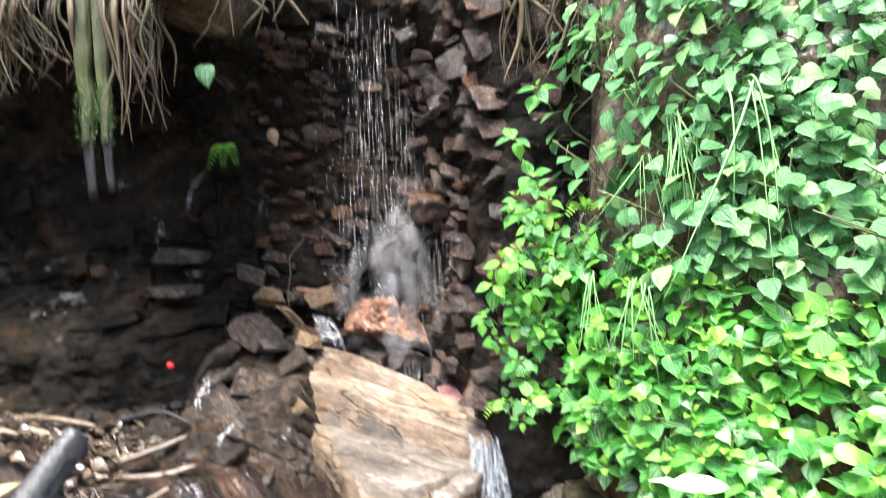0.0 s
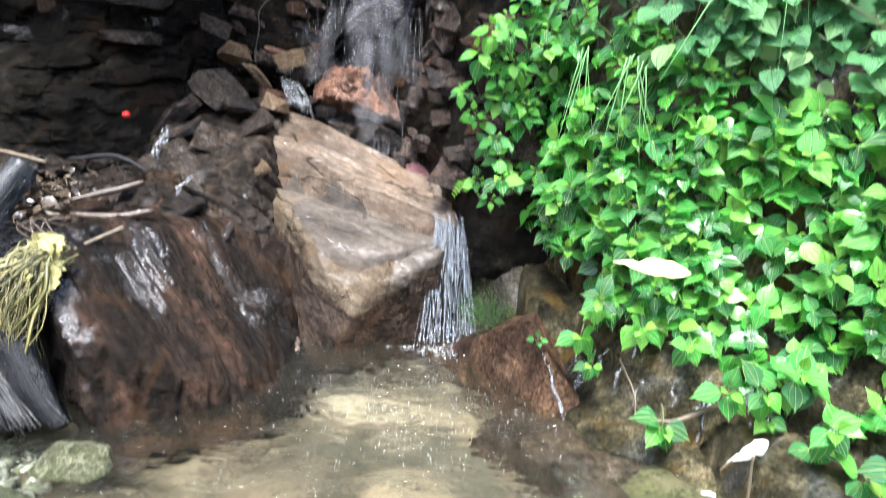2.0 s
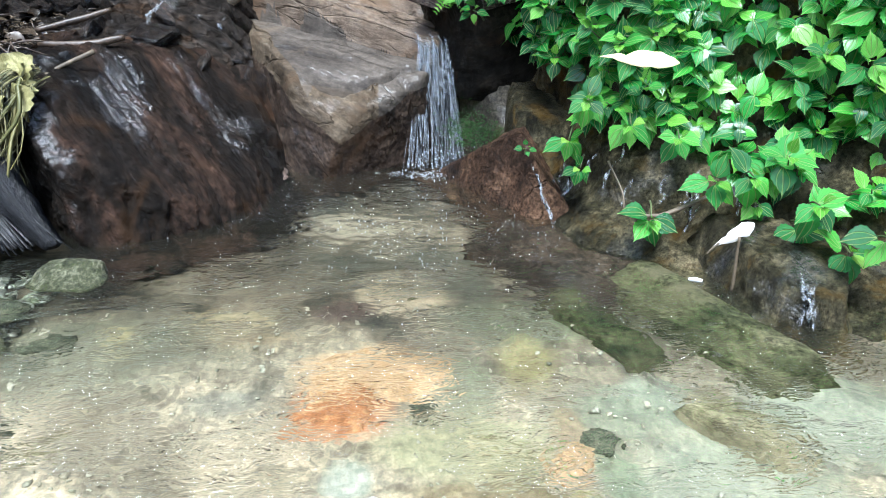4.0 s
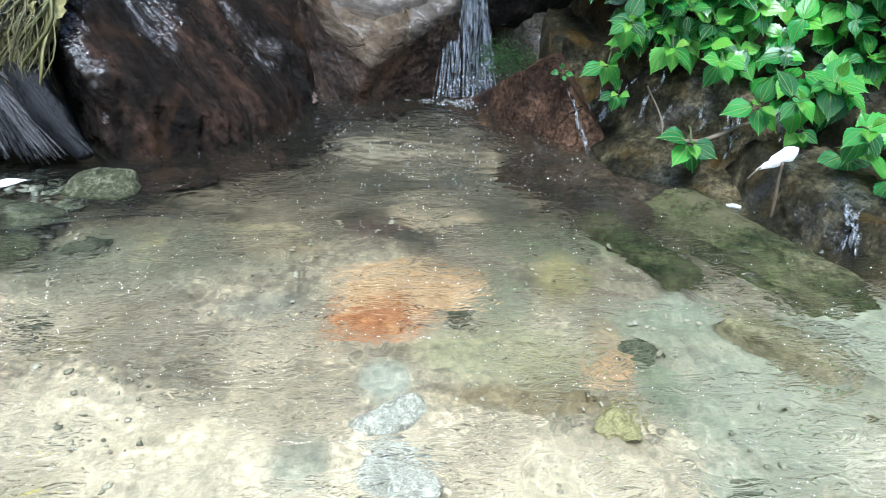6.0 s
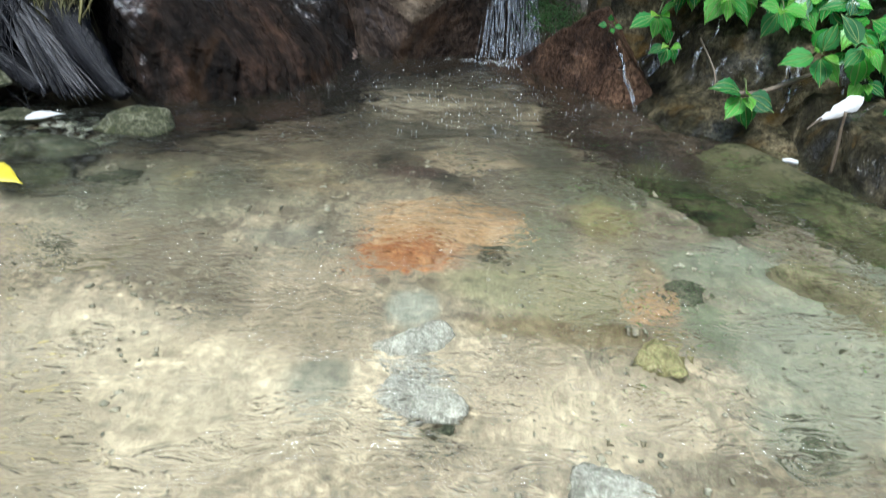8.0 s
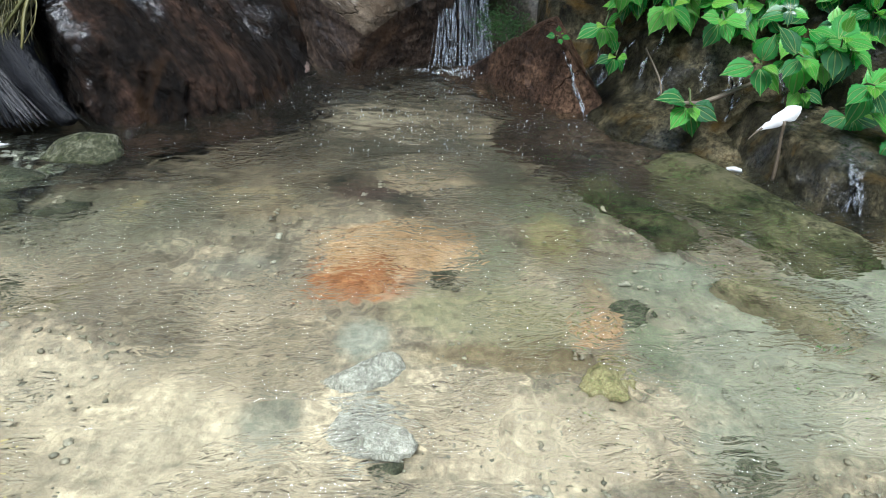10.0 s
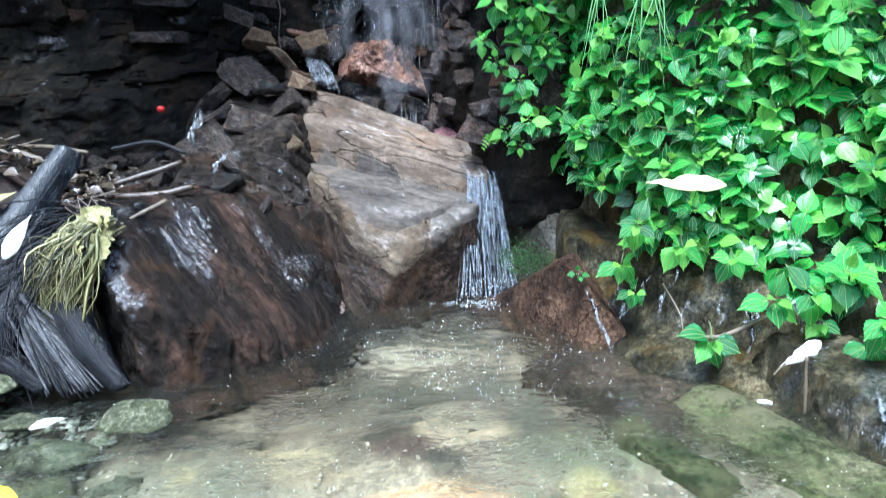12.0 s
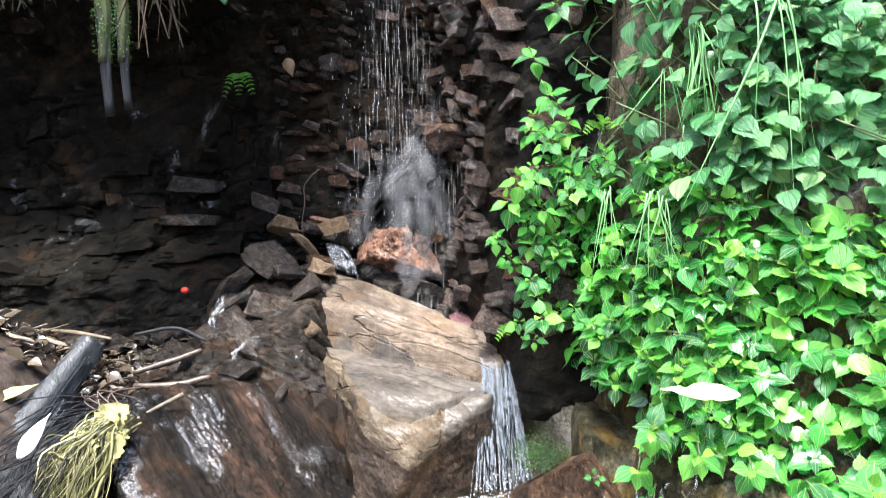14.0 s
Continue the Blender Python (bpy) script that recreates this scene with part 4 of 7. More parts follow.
def main_boulder():
    v, f = hewn((-0.24, 3.08, 0.2), [
        ((-0.209, 2.691, 0.31), (0.02, -0.31, 1)),
        ((-0.21, 2.665, 0.2), (0.0, -0.62, 0.78)),
        ((-0.56, 3.06, 0.3), (-0.82, -0.55, 0.157)),
        ((-0.4, 2.755, 0.05), (-0.52, -0.85, 0.15)),
        ((-0.02, 2.79, 0.1), (0.52, -0.85, -0.12)),
        ((0.19, 3.03, 0.3), (0.9, -0.42, 0.1)),
        ((-0.2, 3.33, 0.4), (0.45, 0.87, 0.1)),
        ((-0.3, 3.56, 0.4), (-0.1, 1, 0.1)),
        ((-0.71, 3.35, 0.4), (-0.95, 0.1, 0.15)),
        ((-0.2, 3.0, -0.2), (0, 0, -1))], 7, 40, 0.012, 6.0, 3, None, ((0.75, -0.5, -0.2), 16, 0.012))
    # the raised band across the back of the top, split off along a crack
    line = (v[:, 1] - 3.29) + 0.43 * (v[:, 0] + 0.68) + 0.018 * fbm(v * 9, 3, 4)
    on_top = smooth((v[:, 2] - (0.29 + 0.31 * (v[:, 1] - 2.69)) + 0.07) / 0.05)
    rise = smooth(line / 0.03) * (0.06 + 0.09 * smooth((0.05 - v[:, 0]) / 0.6)) - 0.06 * np.exp(-(((line + 0.004) / 0.012) ** 2))
    second = line - 0.16 + 0.02 * fbm(v * 5, 3, 6)
    rise += 0.025 * smooth(second / 0.05) - 0.025 * np.exp(-((second / 0.009) ** 2))
    for k, off in enumerate((0.055, 0.1, 0.21, 0.27)):
        layer = line - off + 0.035 * fbm(v * np.array([4, 9, 9]) + 5 * k, 3, 60 + k)
        rise += 0.011 * smooth(layer / 0.02) - 0.014 * np.exp(-((layer / 0.007) ** 2))
    v[:, 2] += rise * on_top
    # a forked crack above the tip, and a finer one across the grey face
    bent = 2.765 + 0.42 * np.maximum(0, -0.2 - v[:, 0]) + 0.42 * np.maximum(0, v[:, 0] + 0.2) + 0.03 * fbm(v * 13, 3, 7)
    crack = np.exp(-(((v[:, 1] - bent) / 0.011) ** 2)) * smooth((0.24 - np.abs(v[:, 0] + 0.1)) / 0.06)
    fine = 2.98 - 0.35 * (v[:, 0] + 0.4) + 0.05 * fbm(v * 8, 3, 17)
    crack = np.maximum(crack, 0.6 * np.exp(-(((v[:, 1] - fine) / 0.009) ** 2)) * smooth((0.2 - np.abs(v[:, 0] + 0.32)) / 0.08))
    v[:, 2] -= 0.05 * crack * on_top
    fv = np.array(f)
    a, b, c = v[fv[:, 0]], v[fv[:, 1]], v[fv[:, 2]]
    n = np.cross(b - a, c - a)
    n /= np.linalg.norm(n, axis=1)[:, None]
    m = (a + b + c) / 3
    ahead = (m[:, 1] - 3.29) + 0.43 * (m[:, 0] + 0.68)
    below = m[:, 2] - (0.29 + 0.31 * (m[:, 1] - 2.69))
    # faces below the top take the brown material that also carries their shade
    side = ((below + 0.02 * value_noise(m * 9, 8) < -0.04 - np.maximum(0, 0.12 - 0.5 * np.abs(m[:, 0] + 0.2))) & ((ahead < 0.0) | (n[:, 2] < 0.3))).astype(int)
    left = (np.array([-0.56, 3.06, 0.3]) - m) @ np.array([-0.82, -0.55, 0.157])
    rim = (left < 0.02 + 0.03 * value_noise(m * 10, 12)) | ((m[:, 1] < bent[fv].mean(1) - 0.004) & (np.abs(m[:, 0] + 0.2) < 0.13 + 0.05 * value_noise(m * 9, 14)))
    side = np.where((side == 0) & rim, 3, side)
    side = np.where((side != 1) & (ahead > 0.004 + 0.01 * value_noise(m * 12, 9)), 2, side)
    return rock_thing("boulder", v, f, [BOULDER, BOULDER_SIDE, BOULDER_BAND, BOULDER_RIM], "large grey-tan split boulder, its wet brown sides darkened for shade", side)


def brown_boulder():
    v, f = hewn((-0.84, 2.5, 0.12), [
        ((-1.0, 2.257, 0.336), (0.21, -0.52, 0.83)),
        ((-0.765, 2.116, 0.07), (0.3, -0.92, 0.24)),
        ((-0.53, 2.28, 0.03), (0.75, -0.52, 0.42)),
        ((-0.44, 2.5, 0.02), (0.88, -0.1, 0.42)),
        ((-0.549, 2.55, 0.174), (0.535, -0.284, 0.796)),
        ((-1.06, 2.22, 0.25), (-0.75, -0.62, -0.11)),
        ((-0.93, 2.68, 0.455), (0.12, 0.05, 1)),
        ((-1.13, 2.5, 0.3), (-0.95, 0.1, 0.25)),
        ((-0.85, 2.95, 0.3), (0, 1, 0.2)),
        ((-0.8, 2.5, -0.2), (0, 0, -1))], 7, 36, 0.03, 8.0, 11, ((0.5, 0.8, -0.15), 12, 0.012), ((0.65, -0.5, -0.48), 30, 0.011))
    return rock_thing("boulder", v, f, BROWN_ROCK, "large red-brown wet boulder with glossy streaked face")


def rust_rock():
    v, f = hewn((0.36, 2.52, 0.06), [
        ((0.155, 2.71, 0.0), (-0.84, -0.5, 0.2)),
        ((0.43, 2.27, 0.03), (-0.1, -0.98, 0.25)),
        ((0.37, 2.42, 0.235), (-0.45, 0.236, 0.75)),
        ((0.43, 2.38, 0.19), (0.72, -0.15, 0.62)),
        ((0.3, 2.8, 0.1), (0, 1, 0.2)), ((0.36, 2.5, -0.15), (0, 0, -1))], 6, 44, 0.024, 9.0, 21)
    return rock_thing("rock", v, f, RUST_ROCK, "rust-brown angular rock beside the small fall")


def grey_rock():
    v, f = hewn((0.39, 2.9, 0.14), [
        ((0.33, 2.75, 0.22), (-0.25, -0.8, 0.55)), ((0.29, 2.83, 0.1), (-0.85, -0.45, 0.1)), ((0.38, 2.85, 0.335), (0.15, -0.35, 0.9)),
        ((0.48, 2.75, 0.2), (0.9, -0.3, 0.1)), ((0.33, 3.1, 0.2), (0, 1, 0)), ((0.3, 2.8, -0.15), (0, 0, -1))], 5, 22, 0.012, 8.0, 23)
    return rock_thing("rock", v, f, MOSS_ROCK, "olive-grey wet rock behind the small fall")


def side_rock():
    v, f = hewn((0.47, 2.62, 0.14), [
        ((0.43, 2.5, 0.2), (-0.3, -0.9, 0.2)), ((0.47, 2.6, 0.3), (-0.1, -0.2, 1)), ((0.38, 2.62, 0.15), (-0.95, 0, 0.1)),
        ((0.6, 2.6, 0.15), (1, 0, 0)), ((0.47, 2.8, 0.1), (0, 1, 0)), ((0.47, 2.6, -0.1), (0, 0, -1))], 4, 22, 0.014, 8.0, 25)
    return rock_thing("rock", v, f, BANK_ROCK, "brown wet rock under the leafy bank")


main_boulder()
brown_boulder()
rust_rock()
grey_rock()
side_rock()

STONES = {}


def stone_thing(name, at, size, mat, label, turn=(0, 0, 0), seed=1, flat=0.75, count=11, category="stone", group="", slim=1.0):
    """A loose stone, its middle at the place given; size is its half length in metres."""
    key = (seed % 9, mat.name, flat, count)
    if key not in STONES:
        STONES[key] = loose_stone(name, 100 + seed % 9, mat, 5 if size > 0.12 else 4, count, flat, worn="bed" in mat.name or "shore" in mat.name or "orange" in mat.name or "quartz" in mat.name or "pebble" in mat.name)
    ob = new(name, STONES[key])
    ob.matrix_world = pose(*at, *turn) @ Matrix.Diagonal((size, size * slim, size, 1))
    return tagged(ob, label, category, group)


v, f = hewn((-0.315, 3.53, 0.885), [((-0.425, 3.5, 0.86), (-0.85, -0.35, 0.4)), ((-0.31, 3.46, 0.9), (0.05, -0.95, 0.3)), ((-0.3, 3.5, 0.958), (-0.12, -0.3, 0.95)), ((-0.215, 3.5, 0.9), (0.75, -0.3, 0.55)),
                                    ((-0.31, 3.5, 0.81), (-0.25, -0.3, -0.93)), ((-0.31, 3.66, 0.88), (0, 1, 0.1)), ((-0.385, 3.47, 0.93), (-0.6, -0.5, 0.62))], 6, 14, 0.045, 16.0, 93)
rock_thing("stone", v, f, RED_STONE, "orange-red lumpy stone under the waterfall")
stone_thing("stone", (-0.17, 3.5, 0.66), 0.13, SLATE_PIECE, "grey wet stone below the red stone", (5, 12, 40), 4, 0.6)
stone_thing("stone", (-0.33, 3.56, 0.69), 0.11, SLATE_PIECE, "dark wet stone below the red stone", (15, -8, 70), 5, 0.6)
stone_thing("stone", (0.03, 3.27, 0.55), 0.12, PURPLE, "long purple-red stone on the boulder's edge", (8, 18, -38), 2, 0.35)
stone_thing("stone", (-0.01, 3.5, 1.4), 0.15, RUST_PIECE, "rusty flat stone jutting from the cliff", (5, -8, 10), 6, 0.45)
stone_thing("stone", (0.08, 3.62, 2.12), 0.17, SLATE_PIECE, "grey angular stone high in the cliff", (5, 30, 10), 7, 0.6)
stone_thing("stone", (0.3, 3.0, 1.1), 0.17, RUST_PIECE, "long brown slate ledge beside the leaves", (0, 3, 8), 1, 0.16)
stone_thing("stone", (0.16, 3.25, 0.98), 0.15, SLATE_PIECE, "grey wet slab beside the waterfall", (8, -18, 15), 8, 0.42)
stone_thing("stone", (0.25, 3.12, 0.78), 0.15, SLATE_PIECE, "dark wet block beside the waterfall", (18, 30, 25), 2, 0.6)
stone_thing("stone", (0.3, 3.05, 0.57), 0.11, RUST_PIECE, "rusty block under the leaves", (5, 10, 5), 4, 0.6)
stone_thing("stone", (0.18, 3.3, 1.2), 0.1, SLATE_PIECE, "grey upright slate chip", (20, 60, 15), 5, 0.4)
stone_thing("stone", (-0.95, 3.68, 1.12), 0.085, SLATE_PIECE, "light grey slate block in the recess", (10, 25, 20), 7, 0.5)
stone_thing("stone", (-1.35, 3.9, 1.22), 0.14, SLATE_PIECE, "grey wet slate block in the recess", (0, 4, 5), 1, 0.35)
stone_thing("stone", (-1.4, 3.86, 1.04), 0.2, SLATE_PIECE, "flat dark slate ledge in the recess", (0, 2, 3), 8, 0.2)
stone_thing("stone", (-1.75, 3.72, 0.74), 0.22, SLATE_PIECE, "dark wet rubble stone at the recess foot", (8, 5, 30), 6, 0.4)
stone_thing("stone", (-0.55, 3.75, 0.98), 0.13, SLATE_PIECE, "grey-brown slab under the waterfall", (25, -20, 30), 3, 0.45)
stone_thing("stone", (-0.72, 3.78, 0.97), 0.09, SLATE_PIECE, "grey slate piece beside the waterfall", (10, 10, 60), 4, 0.4)

# the tumble of broken slate beside the boulder
v, f = hewn((-0.86, 3.22, 0.4), [((-0.85, 2.92, 0.42), (0.1, -0.8, 0.6)), ((-0.85, 3.25, 0.66), (-0.1, -0.35, 0.93)), ((-1.1, 3.1, 0.5), (-0.85, -0.3, 0.45)), ((-0.62, 3.1, 0.5), (0.9, -0.25, 0.3)), ((-0.86, 3.7, 0.5), (0, 1, 0.1)),
                                 ((-0.86, 3.2, 0.1), (0, 0, -1))], 6, 30, 0.045, 6.0, 77, ((0.3, 0.5, 0.8), 14, 0.02), ((0.6, 0.2, -0.5), 12, 0.02))
rock_thing("slate_ledge", v, f, LEDGE, "broken dark slate ledge under the tumbled pieces")
tumble = np.random.default_rng(31)
for k, (x, y, z, s) in enumerate([(-0.85, 3.1, 0.52, 0.17), (-0.79, 3.27, 0.65, 0.15), (-0.96, 3.3, 0.63, 0.14), (-0.72, 3.03, 0.4, 0.15), (-0.9, 2.95, 0.4, 0.15), (-1.02, 3.15, 0.55, 0.14), (-0.7, 3.34, 0.72, 0.1), (-0.8, 3.4, 0.8, 0.1), (-0.66, 3.12, 0.5, 0.08),
                                  (-0.98, 3.3, 0.68, 0.13), (-0.63, 3.5, 0.82, 0.09), (-0.72, 2.86, 0.35, 0.1), (-0.6, 2.92, 0.2, 0.075), (-0.86, 2.86, 0.46, 0.09), (-0.9, 3.55, 0.84, 0.12),
                                  (-1.05, 3.5, 0.74, 0.12), (-0.55, 3.62, 0.8, 0.08), (-0.6, 2.8, 0.1, 0.05)]):
    stone_thing("slate_chunk", (x, y, z), s, RUST_PIECE if k in (4, 10) else SLATE_PIECE, "broken wet grey-brown slate chunk in the tumble",
                tuple(tumble.uniform(-40, 40, 2)) + (tumble.uniform(0, 180),), k, (0.3, 0.42, 0.55)[k % 3], 9, "stone", "tumbled slate")
for k in range(200):
    x, y = tumble.uniform(-1.2, -0.4), tumble.uniform(2.85, 3.85)
    if y < 3.55 and x > -0.62:
        continue
    z = float(land(np.array([x]), np.array([y]))[0]) + tumble.uniform(0.04, 0.14)
    stone_thing("slate_chunk", (x, y, z), tumble.uniform(0.03, 0.09), RUST_PIECE if tumble.random() < 0.12 else SLATE_PIECE, "small broken wet slate piece",
                tuple(tumble.uniform(-50, 50, 2)) + (tumble.uniform(0, 180),), k, (0.3, 0.45, 0.6)[k % 3], 9, "stone", "tumbled slate")

for at, s, mat, turn, sd, flat, label in [
        ((-0.7, 3.47, 0.9), 0.085, TAN_PIECE, (30, 40, 60), 2, 0.4, "tan flat shard leaning beside the splash"),
        ((-0.68, 3.6, 1.03), 0.06, RED_STONE, (10, 15, 20), 5, 0.6, "small orange stone beside the waterfall"),
        ((-0.6, 3.6, 1.0), 0.08, TAN_PIECE, (10, -10, 10), 7, 0.5, "pinkish tan block beside the waterfall"),
        ((-0.61, 3.44, 0.8), 0.075, TAN_PIECE, (15, 10, 80), 8, 0.5, "tan stone above the split boulder"),
        ((-0.86, 3.62, 1.0), 0.08, TAN_PIECE, (20, 20, 120), 1, 0.45, "tan slate piece at the foot of the cliff"),
        ((-0.64, 3.12, 0.58), 0.06, TAN_PIECE, (20, -30, 20), 3, 0.5, "pale tan stone wedged beside the boulder")]:
    stone_thing("stone", at, s, mat, label, turn, sd, flat, 9)
for at, s, turn, sd in [((-0.53, 2.9, 0.12), 0.13, (30, 20, 40), 2), ((-0.6, 2.98, 0.25), 0.12, (10, 35, 70), 5), ((-0.5, 2.8, 0.03), 0.09, (15, 25, 10), 7), ((-0.58, 2.8, 0.08), 0.09, (30, -10, 100), 1)]:
    stone_thing("stone", at, s, BOULDER_SIDE, "wet brown stone wedged between the boulders", turn, sd, 0.7, 8)
for k in range(12):
    x, y = -0.46 + 0.05 * tumble.normal(), 2.72 + 0.04 * tumble.normal()
    stone_thing("pebble", (x, y, 0.012 + 0.4 * max(0, y - 2.72)), tumble.uniform(0.012, 0.03), PINK_PIECE, "wet pinkish pebble between the boulders",
                tuple(tumble.uniform(-30, 30, 2)) + (tumble.uniform(0, 180),), k, 0.6, 9, "stone", "pink pebbles")

# grey rubble along the foot of the recess
for k in range(70):
    x = tumble.uniform(-2.0, -0.95)
    y = 3.72 - 0.3 * tumble.random()
    z = float(land(np.array([x]), np.array([y]))[0]) + tumble.uniform(0.0, 0.05) + 0.25 * max(0.0, y - 3.55)
    stone_thing("rubble_stone", (x, y, z), tumble.uniform(0.025, 0.07), SLATE_PIECE, "wet grey rubble stone at the recess foot",
                tuple(tumble.uniform(-40, 40, 2)) + (tumble.uniform(0, 180),), k, (0.3, 0.5, 0.7)[k % 3], 9, "stone", "recess rubble")

# slabs standing out of the cliff
for k in range(170):
    x, z = tumble.uniform(-2.3, 0.42), tumble.uniform(0.75, 2.25)
    if x > 0.2 and z > 1.9:
        continue
    y = float(wall_depth(np.array([x]), np.array([z]))[0])
    s = tumble.uniform(0.025, 0.075)
    rust = tumble.random() < (0.25 if x > -0.2 else 0.1)
    # left of -0.9 slabs take the darker slate, shade included in the colour
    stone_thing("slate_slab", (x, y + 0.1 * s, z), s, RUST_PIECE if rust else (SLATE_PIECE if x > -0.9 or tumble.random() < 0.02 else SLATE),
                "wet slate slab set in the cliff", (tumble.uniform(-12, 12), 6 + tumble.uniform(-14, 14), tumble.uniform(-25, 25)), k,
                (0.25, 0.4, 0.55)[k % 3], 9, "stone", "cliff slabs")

for k in range(210):
    x, z = tumble.uniform(-0.95, 0.2), tumble.uniform(0.85, 2.3)
    y = float(wall_depth(np.array([x]), np.array([z]))[0])
    stone_thing("slate_slab", (x, y, z), 0.02 + 0.06 * tumble.random() ** 1.5, RUST_PIECE if tumble.random() < 0.2 else BROWN_PIECE,
                "wet brown slate slab behind the waterfall", (tumble.uniform(-12, 12), 12 + tumble.uniform(-18, 18), tumble.uniform(-25, 25)), k,
                (0.3, 0.45, 0.6)[k % 3], 9, "stone", "cliff slabs")

# the blocky corner beside the waterfall
for k in range(150):
    x, z = tumble.uniform(-0.1, 0.45), tumble.uniform(0.5, 2.2)
    y = float(wall_depth(np.array([x]), np.array([z]))[0])
    stone_thing("slate_block", (x, y + 0.025, z), 0.035 + 0.075 * tumble.random() ** 1.5, RUST_PIECE if tumble.random() < 0.2 else BROWN_PIECE,
                "wet brown slate block in the cliff corner", (tumble.uniform(-20, 20), tumble.uniform(-20, 26), tumble.uniform(-40, 20)), k,
                (0.4, 0.55, 0.7)[k % 3], 9, "stone", "cliff blocks")

# shore and bed stones
stone_thing("stone", (-0.87, 1.9, -0.005), 0.115, SHORE, "greenish flat stone at the water's edge", (4, -5, 10), 2, 0.4, 11)
for x, y, z, s, sd in [(-1.02, 1.7, -0.03, 0.11, 1), (-1.14, 1.82, 0.02, 0.09, 3), (-1.25, 1.95, 0.08, 0.1, 5), (-1.2, 1.68, -0.02, 0.08, 6), (-1.33, 1.8, 0.08, 0.09, 7), (-0.95, 1.58, -0.07, 0.09, 8)]:
    stone_thing("stone", (x, y, z), s, SHORE, "grey-green stone on the shore", (5, 5, 50 * sd), sd, 0.5, 11, "stone", "shore stones")
for at, s, mat, turn, sd, flat, count, label in [
        ((-0.11, 1.37, -0.1), 0.125, ORANGE_BED, (4, 0, 15), 4, 0.4, 14, "rusty orange stone on the pool bed"),
        ((-0.05, 1.5, -0.125), 0.21, CREAM_BED, (2, 3, 60), 6, 0.3, 14, "broad cream-tan stone on the pool bed"),
        ((0.03, 1.91, -0.225), 0.14, OLIVE_BED, (2, 3, 20), 2, 0.4, 14, "pale tan stone in the deeper water"),
        ((0.16, 1.24, -0.135), 0.25, OLIVE_BED, (3, 2, -8), 5, 0.35, 12, "large flat olive stone on the pool bed"),
        ((0.315, 1.05, -0.1), 0.065, YELLOW_BED, (0, 0, 80), 2, 0.4, 10, "small yellow-green stone on the pool bed"),
        ((0.35, 1.22, -0.11), 0.07, CREAM_BED, (0, 10, 75), 1, 0.5, 10, "brown-tan stone at the olive stone's end"),
        ((-0.06, 1.06, -0.1), 0.085, WHITE_BED, (5, 0, 70), 1, 0.5, 10, "white wedge-shaped stone on the pool bed"),
        # added stone: its dark colour stands for the white stone's shaded edge
        ((-0.1, 1.11, -0.11), 0.06, DARK_BED, (5, 0, 70), 4, 0.4, 10, "grey-green stone standing in for the white stone's shaded edge"),
        ((-0.05, 0.93, -0.1), 0.085, WHITE_BED, (0, 10, 20), 6, 0.45, 10, "pale rough stone on the pool bed"),
        ((-0.02, 0.86, -0.1), 0.045, DARK_BED, (0, 0, 0), 7, 0.4, 10, "dark flat stone on the pool bed"),
        ((0.18, 0.77, -0.09), 0.065, WHITE_BED, (0, 0, 0), 2, 0.4, 10, "white stone close to the pool's near edge"),
        ((0.05, 1.35, -0.075), 0.035, DARK_BED, (0, 0, 40), 2, 0.5, 10, "small black pebble on the olive stone"),
        ((-0.64, 1.28, -0.11), 0.14, OLIVE_BED, (0, 0, 25), 7, 0.3, 10, "flat olive stone on the pool bed"),
        ((-0.77, 1.295, -0.105), 0.055, DARK_BED, (0, 0, 5), 8, 0.4, 10, "dark stone on the bed"),
        ((-0.98, 1.72, -0.04), 0.11, DARK_BED, (0, 0, 5), 8, 0.4, 10, "grey stone just under the water"),
        ((-0.79, 1.62, -0.11), 0.1, DARK_BED, (0, 0, 5), 3, 0.35, 10, "blue-grey stone under the water"),
        ((-0.56, 1.655, -0.125), 0.06, DARK_BED, (0, 0, 75), 1, 0.4, 10, "small dark olive stone under the water"),
        ((-0.33, 1.72, -0.16), 0.12, OLIVE_BED, (0, 0, 15), 3, 0.3, 10, "brown stone under the water"),
        ((0.41, 1.26, -0.11), 0.05, DARK_BED, (0, 0, -20), 6, 0.35, 10, "dark flat pebble on the bed"),
        ((0.5, 0.88, -0.115), 0.08, DARK_BED, (0, 0, 60), 3, 0.25, 10, "grey-green flat stone on the bed"),
        ((-0.21, 0.95, -0.118), 0.085, DARK_BED, (0, 0, 10), 4, 0.2, 10, "grey flat stone on the bed"),
        ((0.78, 1.06, -0.115), 0.07, OLIVE_BED, (0, 0, 110), 7, 0.3, 10, "olive-tan stone on the bed")]:
    stone_thing("stone", (at[0], at[1], at[2] + (0.004 if s < 0.15 else -0.004)), s, mat, label, turn, sd, flat, count, slim=0.85)


def sunken_slab(center, planes, mat, label, seed, level=5):
    v, f = hewn(center, planes, level, 40, 0.016, 9.0, seed, ((-0.9, -0.43, 0.5), 22, 0.006))
    return rock_thing("slab", v, f, mat, label)


